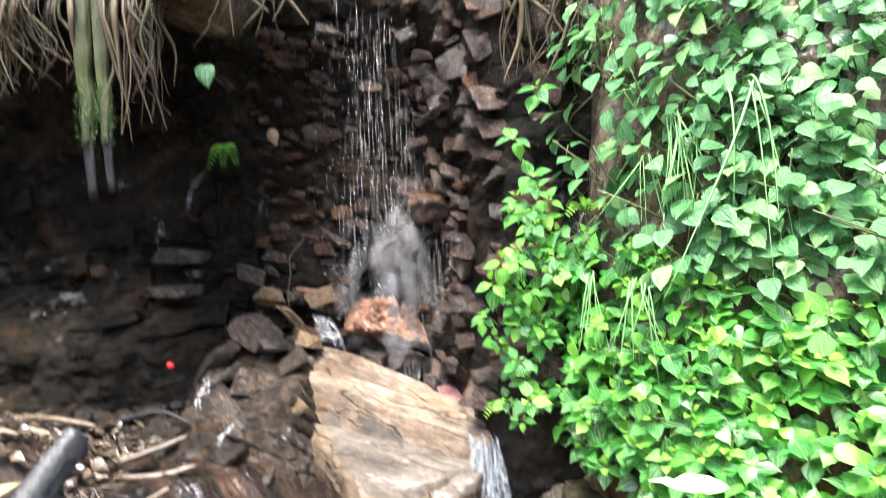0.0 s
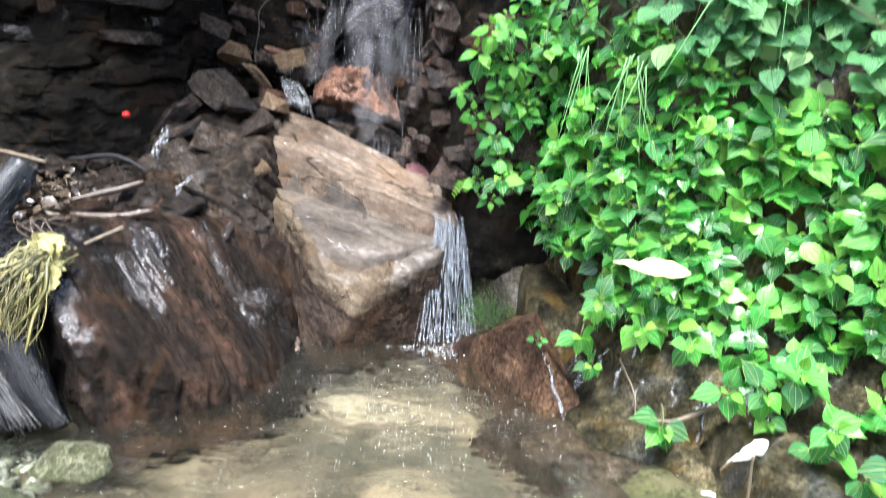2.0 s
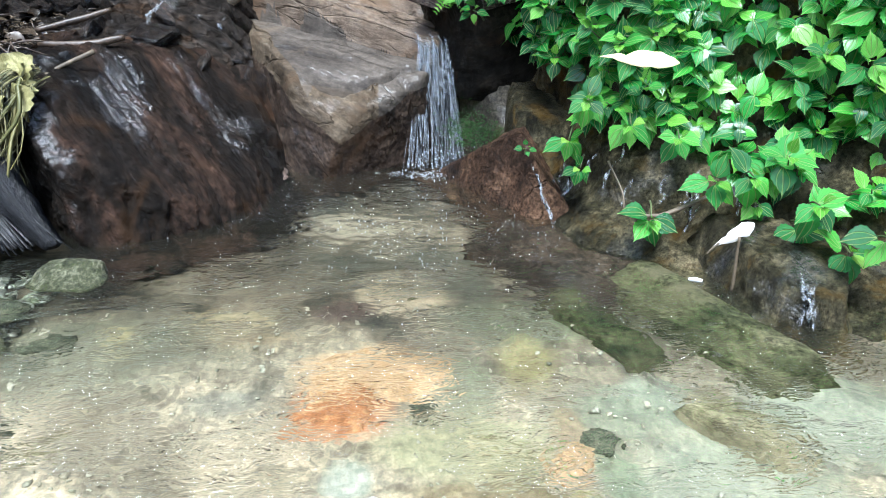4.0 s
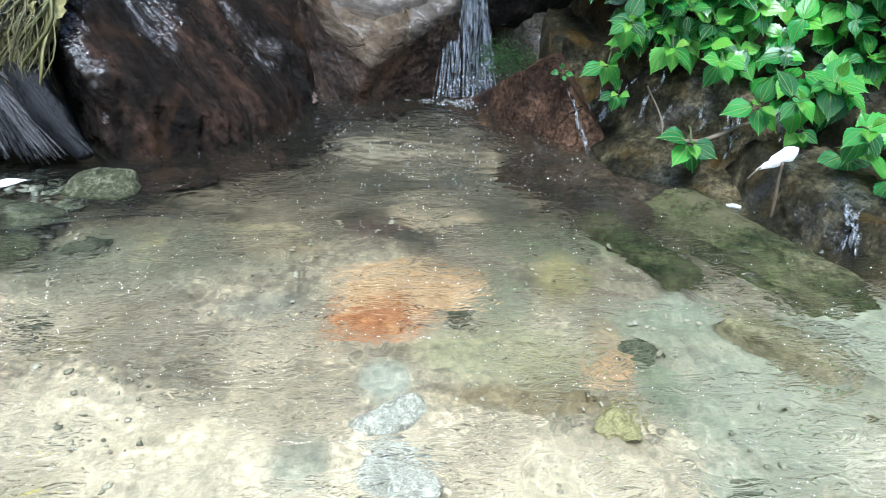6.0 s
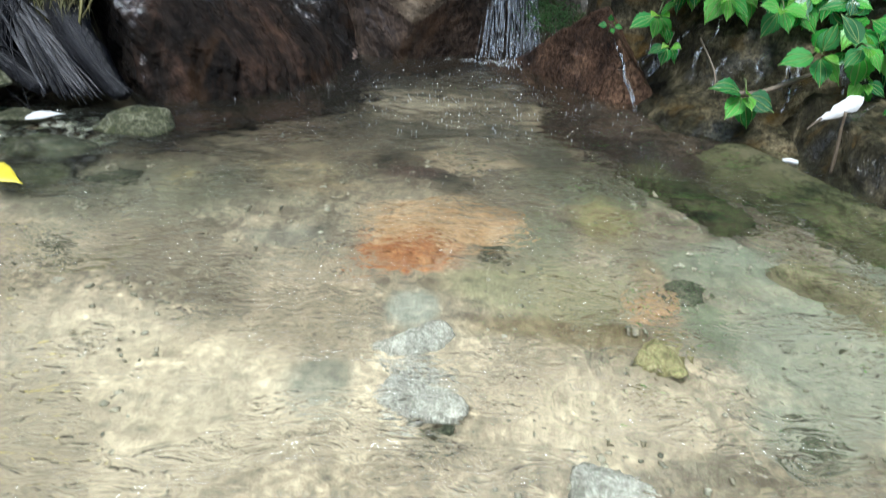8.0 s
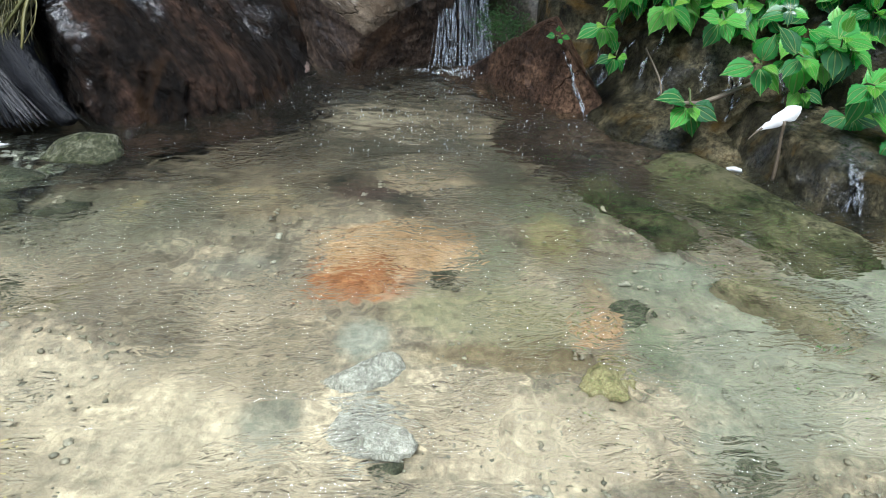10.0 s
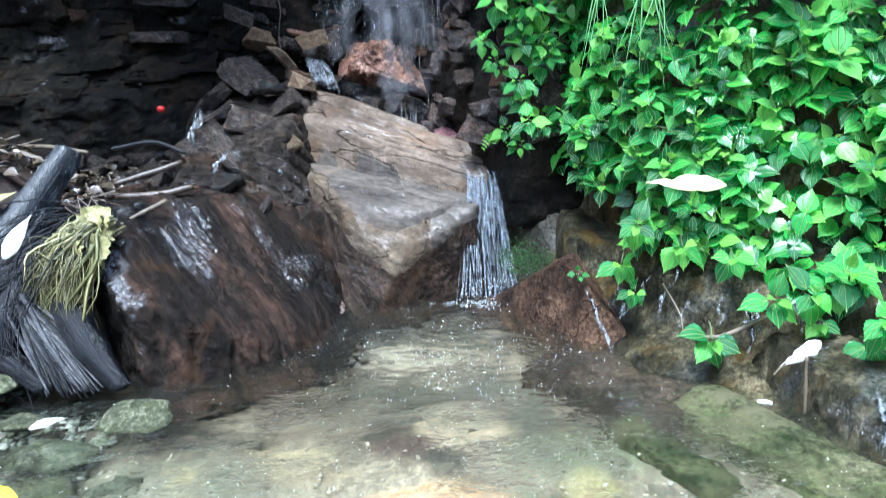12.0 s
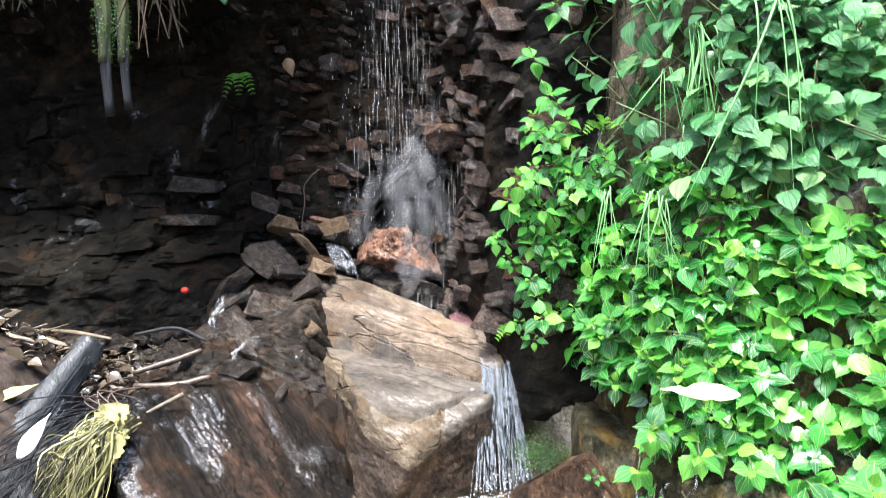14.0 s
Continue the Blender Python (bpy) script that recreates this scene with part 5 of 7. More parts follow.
# the long slab whose upper edge lies along the waterline, and the green one beside it
sunken_slab((0.86, 1.7, -0.12), [((0.8, 1.66, 0.004), (-0.55, -0.27, 0.79)), ((0.84, 1.68, 0.004), (0.12, 0.06, 1)), ((0.91, 1.44, -0.05), (0.3, -0.93, 0.25)), ((0.825, 1.71, -0.02), (0.9, 0.43, 0.25)),
                                 ((0.68, 1.98, -0.1), (-0.4, 0.9, 0.1)), ((0.7, 1.64, -0.1), (-0.86, -0.43, 0.2)), ((0.86, 1.7, -0.25), (0, 0, -1))], GREEN_BED, "long green wet slab along the bank at the waterline", 41)
sunken_slab((0.5, 1.75, -0.17), [((0.5, 1.72, -0.06), (-0.15, -0.1, 1)), ((0.6, 1.52, -0.1), (0.35, -0.9, 0.25)), ((0.57, 1.7, -0.1), (0.85, 0.4, 0.3)), ((0.45, 1.87, -0.15), (-0.4, 0.9, 0.1)),
                                 ((0.475, 1.62, -0.12), (-0.86, -0.4, 0.35)), ((0.5, 1.75, -0.32), (0, 0, -1))], GREEN_BED, "dark green slab on the pool bed", 43)
sunken_slab((0.7, 1.27, -0.13), [((0.69, 1.28, -0.045), (0.3, 0.35, 1)), ((0.665, 1.25, -0.1), (-0.75, -0.62, 0.05)), ((0.62, 1.37, -0.1), (-0.6, 0.8, 0.1)), ((0.76, 1.18, -0.1), (0.5, -0.85, 0.2)), ((0.78, 1.3, -0.1), (0.8, 0.6, 0.5)),
                                 ((0.7, 1.27, -0.2), (0, 0, -1))], OLIVE_BED, "tilted olive-tan stone with a dark edge on the pool bed", 45, 4)
# sunken rock, its dark shape also standing for the bank's reflection
sunken_slab((0.52, 2.06, -0.17), [((0.5, 2.05, -0.055), (-0.3, -0.2, 1)), ((0.4, 2.0, -0.12), (-0.86, -0.45, 0.35)), ((0.36, 2.32, -0.1), (-0.4, 0.9, 0.1)), ((0.66, 1.87, -0.12), (0.4, -0.9, 0.25)), ((0.72, 2.12, -0.1), (0.9, 0.4, 0.1)),
                                 ((0.52, 2.06, -0.33), (0, 0, -1))], BOULDER_SIDE, "dark brown slab for sunken rock and the bank's reflection", 49)
# the mossy block that drips into the pool under the leaves
sunken_slab((1.03, 1.74, 0.02), [((1.02, 1.7, 0.095), (-0.1, -0.25, 1)), ((0.99, 1.62, 0.04), (-0.3, -0.9, 0.3)), ((0.9, 1.76, 0.03), (-0.9, -0.3, 0.3)), ((1.12, 1.68, 0.03), (0.85, -0.5, 0.2)), ((1.0, 1.95, 0.0), (0.3, 0.9, 0.1)),
                                 ((1.03, 1.74, -0.16), (0, 0, -1))], BANK_ROCK, "mossy wet block dripping into the pool", 47)


def pebbles(count, seed, spread, size, lift=0.004):
    r = np.random.default_rng(seed)
    way, faces = ball(1)
    out = []
    for k in range(count):
        x, y = spread(r)
        z = float(land(np.array([x]), np.array([y]))[0])
        s = r.uniform(*size) * (0.6 + 0.8 * r.random())
        v = way * (1 + 0.25 * r.normal(size=(len(way), 1)).clip(-1, 1)) * np.array([1, r.uniform(0.6, 1), r.uniform(0.35, 0.6)]) * s
        c, sn = math.cos(k), math.sin(k)
        v = v @ np.array([[c, sn, 0], [-sn, c, 0], [0, 0, 1]])
        out.append((v + np.array([x, y, z + lift]), faces))
    return joined(out)


v, f = pebbles(3600, 77, lambda r: (r.uniform(-1.0, 1.0), 0.35 + 1.5 * r.random() ** 1.9), (0.002, 0.007))
tagged(new("gravel", mesh_from("gravel", v, f, GRAVEL)), "pale fine gravel on the pool bed", "gravel", kind="stuff")
v, f = pebbles(1100, 79, lambda r: (r.uniform(-1.6, -0.92), r.uniform(1.55, 2.1)), (0.006, 0.022), 0.018)
tagged(new("shore_gravel", mesh_from("shore_gravel", v, f, SHORE_GRAVEL)), "wet grey-green gravel on the shore", "gravel", kind="stuff")


# ---------------------------------------------------------------- plants
def blade_mesh(name, mat, shape, fold, droop, teeth, stations=9, wave=0.0, seed=0):
    """One leaf, a metre long from stalk to tip along Y, its face up; shape gives the half width along it."""
    r = np.random.default_rng(seed)
    t = np.linspace(0, 1, stations)
    half = np.interp(t, np.linspace(0, 1, len(shape)), shape)
    half = half * np.where(np.arange(stations) % 2 == 1, 1 + teeth, 1 - teeth)
    half[-1] = 0.004
    y = t * (1 - 0.2 * abs(droop) * t)
    z = -droop * t**1.8 + wave * np.sin(t * 7 + r.uniform(0, 6))
    v, uv = [], []
    for k in range(stations):
        lift = half[k] * fold + wave * r.normal() * 0.5
        v += [(-half[k], y[k] - teeth * 0.12 * (k % 2), z[k] + lift), (0, y[k], z[k]), (half[k], y[k] - teeth * 0.12 * (k % 2), z[k] + half[k] * fold + wave * r.normal() * 0.5)]
        w = half[k] / max(shape) * 0.5
        uv += [(0.5 - w, t[k]), (0.5, t[k]), (0.5 + w, t[k])]
    f = []
    for k in range(stations - 1):
        a = 3 * k
        f += [(a, a + 1, a + 4, a + 3), (a + 1, a + 2, a + 5, a + 4)]
    return mesh_from(name, v, f, mat, True, None, uv)


OVATE = (0.06, 0.26, 0.36, 0.385, 0.35, 0.28, 0.18, 0.06, 0.003)
HEART = (0.13, 0.34, 0.4, 0.4, 0.37, 0.31, 0.22, 0.1, 0.004)
LANCE = (0.015, 0.09, 0.13, 0.15, 0.15, 0.13, 0.09, 0.04, 0.004)
NETTLE_LEAVES = [blade_mesh("nettle_leaf", NETTLE, OVATE, 0.12 + 0.09 * (k % 3), 0.06 + 0.1 * k, 0.06, 15, 0.01, k) for k in range(5)]
SMALL_LEAVES = [blade_mesh("young_leaf", YOUNG, OVATE, 0.4, 0.05 + 0.1 * k, 0.05, 9, 0.01, 20 + k) for k in range(2)]
IVY_LEAVES = [blade_mesh("vine_leaf", IVY, HEART, 0.1 + 0.08 * (k % 2), 0.05 + 0.09 * k, 0.045, 17, 0.02, 40 + k) for k in range(4)]


def upright(v):
    return np.asarray(v, float) / (np.linalg.norm(v) + 1e-9)


def nettle_sprig(base, axis, reach, size, r, label, group, gravity=0.55, pairs=3):
    """A leafy shoot: a bent stem that ends in crossed pairs of drooping leaves."""
    base, axis = np.asarray(base, float), upright(axis)
    tip = base + axis * reach + np.array([0, 0, 0.25 * reach])
    mid = (base + tip) / 2 + np.array([0, 0, 0.12 * reach])
    plant = top("nettle_plant", label, "plant", group, "", tuple(base))
    v, f = tube(bend([base - base, mid - base, tip - base], 6), (0.0035, 0.002), 5)
    part("stem", mesh_from("stem", v, f, STEM), plant)
    way = upright(tip - mid + np.array([0, -0.1, 0.05]))
    e1 = upright(np.cross(way, (0.1, 0.2, 1.0)))
    e2 = np.cross(way, e1)
    spin = r.uniform(0, math.pi)
    for level in range(pairs):
        long = size * (1.0, 0.8, 0.48, 0.3)[level] * r.uniform(0.85, 1.12)
        at = tip - way * reach * (0.28, 0.1, 0.0, 0.0)[level] - base
        if pairs > 3 and level == 3:
            at, long = tip - way * reach * 0.5 - base, size * 0.9
        for half in (0, 1):
            ang = spin + half * math.pi + level * math.pi / 2 + r.normal() * 0.22
            open_ = (1.25, 1.05, 0.6, 1.3)[level]
            d = math.cos(open_) * way + math.sin(open_) * (math.cos(ang) * e1 + math.sin(ang) * e2)
            d = upright(d + np.array([0, 0, -gravity * (1.0 if level < 2 else 0.3)]) + r.normal(size=3) * 0.08)
            nrm = upright(0.55 * way + np.array([-0.08, -0.25, 0.9]) + r.normal(size=3) * 0.17)
            mesh = (NETTLE_LEAVES if level != 2 else SMALL_LEAVES)
            part("leaf", mesh[int(r.integers(len(mesh)))], plant, "", frame_of(at + d * 0.012, d, nrm, long, long * r.uniform(0.88, 1.12)))
    return plant


def leaf_mass(count, seed, place, mesh_pool, size, name, mat, label):
    """The shaded leaves behind the front ones, as one mass."""
    r = np.random.default_rng(seed)
    verts, faces, uvs, base = [], [], [], 0
    store = []
    for me in mesh_pool:
        co = np.zeros(len(me.vertices) * 3)
        me.vertices.foreach_get("co", co)
        uv = np.zeros((len(me.vertices), 2))
        for loop, data in zip(me.loops, me.uv_layers[0].data):
            uv[loop.vertex_index] = data.uv
        store.append((co.reshape(-1, 3), [tuple(p.vertices) for p in me.polygons], uv))
    for k in range(count):
        at, d, n = place(r)
        co, fa, uv = store[k % len(store)]
        m = np.array(frame_of(at, d, n, r.uniform(*size)))
        verts.append(co @ m[:3, :3].T + m[:3, 3])
        faces += [tuple(i + base for i in q) for q in fa]
        uvs.append(uv)
        base += len(co)
    return tagged(new(name, mesh_from(name, np.concatenate(verts), faces, mat, True, None, np.concatenate(uvs))), label, "foliage", kind="stuff")


green = np.random.default_rng(91)
# the leafy face of the bank; its lower edge follows the wet rock
def lower_edge(s):
    return np.interp(s, [0.0, 0.45, 0.75, 1.05, 1.35, 1.55, 1.75, 2.1, 2.6], [0.62, 0.5, 0.42, 0.3, 0.26, 0.22, 0.17, 0.13, 0.15])


def upper_edge(s):
    return np.interp(s, [0.0, 0.5, 0.9, 1.3, 1.8, 2.6], [1.1, 1.18, 1.16, 1.02, 0.96, 0.95])


def sprig_mass(count, seed, name, label):
    """More shoots of the same kind, joined, between those that stand out."""
    spots = []
    r = np.random.default_rng(seed)
    for k in range(count):
        s = 0.3 + 2.4 * r.random() ** 1.2
        z = r.uniform(lower_edge(s), upper_edge(s))
        at, n = bank_point(s, z, r.uniform(0.03, 0.11))
        way = upright(n + np.array([-0.15, -0.3, 0.5]) + r.normal(size=3) * 0.28)
        e1 = upright(np.cross(way, (0.1, 0.2, 1.0)))
        e2 = np.cross(way, e1)
        spin = r.uniform(0, math.pi)
        for level in range(2):
            for half in (0, 1):
                ang = spin + half * math.pi + level * math.pi / 2
                d = 0.35 * way + math.cos(ang) * e1 + math.sin(ang) * e2 + np.array([0, 0, -0.3])
                spots.append((at + way * 0.012 * level, d, 0.6 * way + np.array([-0.08, -0.25, 0.9]) + 0.15 * r.normal(size=3)))
    turn = iter(spots)
    return leaf_mass(len(spots), seed + 1, lambda r: next(turn), NETTLE_LEAVES, (0.04, 0.08), name, NETTLE, label)


def leaf_scale(s):
    return float(np.interp(s, [0.3, 0.9, 1.6], [0.62, 0.78, 1.0]))


sprig_mass(300, 17, "nettle_thicket", "thick growth of bright green nettle shoots")
count = 0
while count < 245:
    s = 0.3 + 2.3 * green.random() ** 1.15
    z = green.uniform(lower_edge(s), upper_edge(s))
    at, n = bank_point(s, z, -0.01)
    axis = n + np.array([-0.15, -0.25, 0.45]) + green.normal(size=3) * 0.28
    k = leaf_scale(s)
    nettle_sprig(at, axis, green.uniform(0.06, 0.17), k * green.uniform(0.055, 0.1), green, "bright green nettle-like plant with serrated wet leaves", "bank plants", 0.22)
    count += 1


def behind(r):
    s = r.uniform(0.4, 2.6)
    z = r.uniform(lower_edge(s) + 0.02, upper_edge(s) + 0.05)
    at, n = bank_point(s, z, r.uniform(0.0, 0.03))
    return at, n * 0.3 + np.array([r.normal() * 0.5, -0.2, -0.6]), n + r.normal(size=3) * 0.35


leaf_mass(560, 5, behind, NETTLE_LEAVES, (0.05, 0.09), "nettle_foliage", NETTLE, "dense shaded green leaves close against the bank")

# shoots that stand clear of the rest
for at, axis, reach, size, pairs in [((0.3, 2.74, 1.0), (-0.8, -0.5, 0.3), 0.16, 0.085, 3), ((0.3, 2.72, 1.06), (-0.7, -0.6, 0.5), 0.14, 0.08, 3), ((0.33, 2.85, 1.55), (-0.5, -0.8, 0.3), 0.1, 0.08, 3),
                                     ((0.55, 2.33, 0.3), (-0.3, -0.7, -0.5), 0.1, 0.075, 3), ((0.6, 2.3, 0.4), (-0.4, -0.8, -0.2), 0.12, 0.075, 3), ((0.57, 2.26, 0.22), (-0.3, -0.8, -0.6), 0.07, 0.06, 3), ((0.68, 2.22, 0.36), (-0.2, -0.9, -0.3), 0.1, 0.08, 3), ((0.8, 2.15, 0.33), (-0.2, -0.9, -0.2), 0.1, 0.075, 3), ((0.72, 2.05, 0.15), (-0.15, -0.7, -0.4), 0.09, 0.095, 3), ((1.06, 1.9, 0.15), (-0.1, -0.9, -0.1), 0.09, 0.08, 3), ((1.14, 1.8, 0.12), (-0.2, -0.9, 0.0), 0.09, 0.085, 3), ((0.98, 2.0, 0.19), (-0.2, -0.9, -0.2), 0.09, 0.08, 3),
                                     ((0.95, 2.0, 0.24), (-0.2, -0.9, 0.1), 0.12, 0.09, 3), ((0.88, 2.05, 0.22), (-0.2, -0.9, 0.0), 0.1, 0.085, 3),
                                     ((1.06, 1.86, 0.2), (-0.2, -0.9, 0.2), 0.12, 0.09, 3), ((1.16, 1.72, 0.16), (-0.2, -0.9, 0.3), 0.12, 0.09, 3),
                                     ((0.24, 2.86, 0.6), (-0.3, -0.8, 0.3), 0.07, 0.055, 3), ((0.36, 2.85, 1.28), (-0.7, -0.6, 0.3), 0.12, 0.075, 3),
                                     ((0.4, 2.85, 1.4), (-0.5, -0.7, 0.3), 0.12, 0.08, 3), ((0.43, 2.8, 1.7), (-0.5, -0.7, 0.3), 0.12, 0.08, 3)]:
    nettle_sprig(at, axis, reach, size, green, "bright green nettle shoot hanging clear of the bank", "bank plants", 0.6, pairs)


for k in range(18):
    at = (0.3 + green.normal() * 0.06, 2.76 + green.normal() * 0.04, green.choice([1.0, 1.0, 0.62, 0.85]) + green.normal() * 0.06)
    nettle_sprig(at, (-0.6 + green.normal() * 0.2, -0.7, 0.3), green.uniform(0.06, 0.14), green.uniform(0.04, 0.06), green, "bright green nettle shoot at the edge of the cliff", "bank plants", 0.55)


for k in range(34):
    at = (0.37 + green.normal() * 0.05, 2.72 + green.normal() * 0.05, green.uniform(0.6, 1.4))
    nettle_sprig(at, (-0.6 + green.normal() * 0.2, -0.7, 0.35), green.uniform(0.05, 0.12), green.uniform(0.05, 0.07), green, "bright green nettle shoot at the edge of the cliff", "bank plants", 0.5)


def vine(s, z, r):
    """A climbing stem with broad heart-shaped leaves that hang from long stalks."""
    at, n = bank_point(s, z, 0.0)
    plant = top("vine_plant", "pale bluish green vine with broad heart-shaped leaves", "plant", "climbing vines", "", tuple(at))
    run = bend([(0, 0, 0), tuple(n * 0.05 + np.array([r.normal() * 0.06, 0, 0.08])), tuple(n * 0.06 + np.array([r.normal() * 0.1, 0, 0.18]))], 7)
    v, f = tube(run, (0.0035, 0.0025), 5)
    part("stem", mesh_from("stem", v, f, STEM), plant)
    for k in range(int(r.integers(4, 6))):
        root = run[min(6, k + 1)] + r.normal(size=3) * 0.01
        out = upright(n + np.array([r.normal() * 0.9, -0.2, r.normal() * 0.4]))
        d = upright(out * 0.6 + np.array([r.normal() * 0.4, -0.15, -0.5]))
        nrm = upright(n + np.array([-0.1, -0.3, 0.5]) + r.normal(size=3) * 0.24)
        long = r.uniform(0.045, 0.09)
        start = root + out * r.uniform(0.04, 0.09)
        part("leaf", IVY_LEAVES[int(r.integers(4))], plant, "", frame_of(start, d, nrm, long, long * r.uniform(0.9, 1.15)))
        v, f = tube([root, (root + start) / 2 + np.array([0, 0, 0.008]), start], (0.0016, 0.0012), 4)
        part("leaf_stalk", mesh_from("leaf_stalk", v, f, STEM), plant)
    return plant


count = 0
while count < 165:
    s, z = green.uniform(0.35, 2.7), green.uniform(1.05, 2.0)
    if s < 0.95 and 1.15 < z < 1.75 and green.random() < 0.75:
        continue
    vine(s, z, green)
    count += 1
for k in range(34):
    vine(green.uniform(1.25, 2.1), green.uniform(0.98, 1.3), green)


def behind_high(r):
    s, z = r.uniform(0.75, 2.9), r.uniform(1.05, 2.2)
    at, n = bank_point(s, z, r.uniform(0.0, 0.05))
    return at, n * 0.3 + np.array([r.normal() * 0.5, -0.2, -0.7]), n + r.normal(size=3) * 0.4


leaf_mass(1000, 6, behind_high, IVY_LEAVES, (0.045, 0.09), "vine_foliage", IVY, "dense pale green vine leaves against the soil face")


def tuft(root, lean, count, length, width, r, label, mat=GRASS, spread=0.05):
    """A tuft of long blades that arch out and hang down."""
    thing = top("grass_tuft", label, "grass", "hanging grass", "", tuple(root))
    for k in range(count):
        l = length * r.uniform(0.6, 1.1)
        o = np.array([r.normal() * spread, r.normal() * spread * 0.5, r.normal() * spread * 0.6])
        side = upright(np.array(lean, float) + r.normal(size=3) * np.array([0.35, 0.2, 0.1]))
        sway = r.normal() * 0.22 * l
        p = bend([o, o + side * 0.09 * l + np.array([0, 0, -0.02 * l]), o + side * 0.16 * l + np.array([sway * 0.3, 0, -0.34 * l]), o + side * 0.18 * l + np.array([sway, 0, -0.95 * l])], 12)
        v, f = ribbon(p, width * r.uniform(0.7, 1.2), (1, 0.2, 0), 0.0008, r.normal() * 0.5, (0.15, 0.8, 1.0, 0.7, 0.05))
        part("blade", mesh_from("blade", v, f, mat), thing)
    return thing


tuft((0.76, 2.4, 1.6), (-0.15, -0.9, 0.1), 13, 0.46, 0.0085, green, "tuft of long pale green hanging grass", GRASS, 0.014)
tuft((0.66, 2.42, 1.48), (-0.3, -0.8, 0.1), 5, 0.36, 0.006, green, "tuft of narrow hanging grass among the vines", GRASS, 0.012)
tuft((0.6, 2.3, 1.08), (-0.4, -0.8, 0.2), 8, 0.34, 0.0075, green, "grass blades hanging over the nettles", GRASS, 0.018)
tuft((0.92, 2.3, 1.66), (0.1, -0.9, 0.1), 5, 0.62, 0.009, green, "long pale grass blades hanging over the vines", GRASS, 0.02)
tuft((0.49, 2.48, 1.1), (-0.3, -0.8, 0.2), 6, 0.32, 0.006, green, "grass blades hanging over the nettles", GRASS, 0.015)


def fern(root, way, length, r, label, mat=NETTLE):
    """A frond with paired narrow leaflets."""
    thing = top("fern", label, "fern", "ferns", "", tuple(root))
    for turn in range(3):
        w = upright(np.array(way) + np.array([(turn - 1) * 0.5, 0, (turn == 1) * 0.15]))
        spine = bend([(0, 0, 0), tuple(w * 0.5 * length + np.array([0, 0, 0.02])), tuple(w * length + np.array([0, 0, -0.25 * length]))], 10)
        v, f = tube(spine, (0.0016, 0.0006), 4)
        frond = part("frond", mesh_from("frond", v, f, STEM), thing)
        for k in range(2, 10):
            for sgn in (-1, 1):
                d = upright(np.cross(w, (0, -0.6, 0.8)) * sgn + w * 0.4)
                long = length * 0.3 * (1 - (k / 11) ** 2) + 0.006
                part("leaflet", SMALL_LEAVES[0], frond, "", frame_of(spine[k], d, (0, -0.7, 0.7), long, long * 0.55))
    return thing


fern((-1.1, 3.86, 1.78), (0.1, -0.5, -0.6), 0.13, green, "small bright green fern on the dark cliff")
fern((0.78, 2.55, 1.3), (-0.3, -0.5, -0.8), 0.2, green, "green fern frond beside the hanging grass")
fern((1.3, 2.42, 1.22), (0.0, -0.6, -0.6), 0.15, green, "small green fern under the vines")
fern((0.2, 2.95, 0.57), (-0.2, -0.7, 0.1), 0.09, green, "small fern at the edge of the leaves")
fern((0.52, 2.68, 1.3), (-0.2, -0.7, 0.3), 0.12, green, "small-leaved fern on the soil face")


def fallen_leaf(name, at, way, normal, long, wide, mat, label, shape=OVATE, droop=0.12, curl=0.3, bite=()):
    """A single dead leaf with thickness."""
    base = blade_mesh(name, mat, tuple(w * wide for w in shape), curl, droop, 0.02, 13, 0.012, int(abs(at[0]) * 1000) % 97)
    bm = bmesh.new()
    bm.from_mesh(base)
    bm.verts.ensure_lookup_table()
    for k, keep in bite:
        bm.verts[k].co.x *= keep
    made = bmesh.ops.extrude_face_region(bm, geom=bm.faces[:])
    for g in made["geom"]:
        if isinstance(g, bmesh.types.BMVert):
            g.co.z -= 0.012
    bm.to_mesh(base)
    bm.free()
    ob = new(name, base)
    ob.matrix_world = frame_of(at, way, normal, long)
    return tagged(ob, label, "leaf")


fallen_leaf("yellow_leaf", (0.757, 2.078, 0.533), (-0.92, 0.36, 0.04), (0.0, -0.72, 0.7), 0.216, 0.52, PALE_YELLOW, "long pale yellow leaf with nibbled holes lying on the nettles", LANCE[:1] + (0.17, 0.23, 0.25, 0.24, 0.21, 0.13, 0.05, 0.02), 0.05, 0.2, ((3 * 7 + 2, 0.8), (3 * 8 + 2, 0.25), (3 * 9 + 2, 0.75), (3 * 4, 0.8), (3 * 10, 0.6)))
fallen_leaf("white_leaf", (0.915, 1.81, 0.18), (-0.8, -0.05, -0.5), (0.15, -0.85, 0.5), 0.118, 0.62, BLEACHED, "torn white leaf hanging from the bank", (0.03, 0.2, 0.27, 0.23, 0.22, 0.2, 0.12, 0.05, 0.03), 0.03, 0.35, ((3 * 5, 0.6), (3 * 8 + 2, 0.6)))
fallen_leaf("white_leaf", (-1.28, 2.12, 0.385), (0.52, 0.2, 0.83), (0.1, -0.95, 0.2), 0.15, 0.42, BLEACHED, "pale white leaf leaning on the driftwood")
fallen_leaf("white_leaf", (-1.06, 1.74, 0.045), (0.75, 0.62, 0.12), (0.1, -0.6, 0.75), 0.095, 0.32, WHITE_LEAF, "curled grey-white leaf on the shore stones", OVATE, 0.2, 0.6)
fallen_leaf("tan_leaf", (-0.84, 3.8, 1.84), (0.25, -0.15, -0.95), (0, -1, 0.15), 0.1, 0.8, TAN_LEAF, "pale tan leaf stuck to the dark cliff")
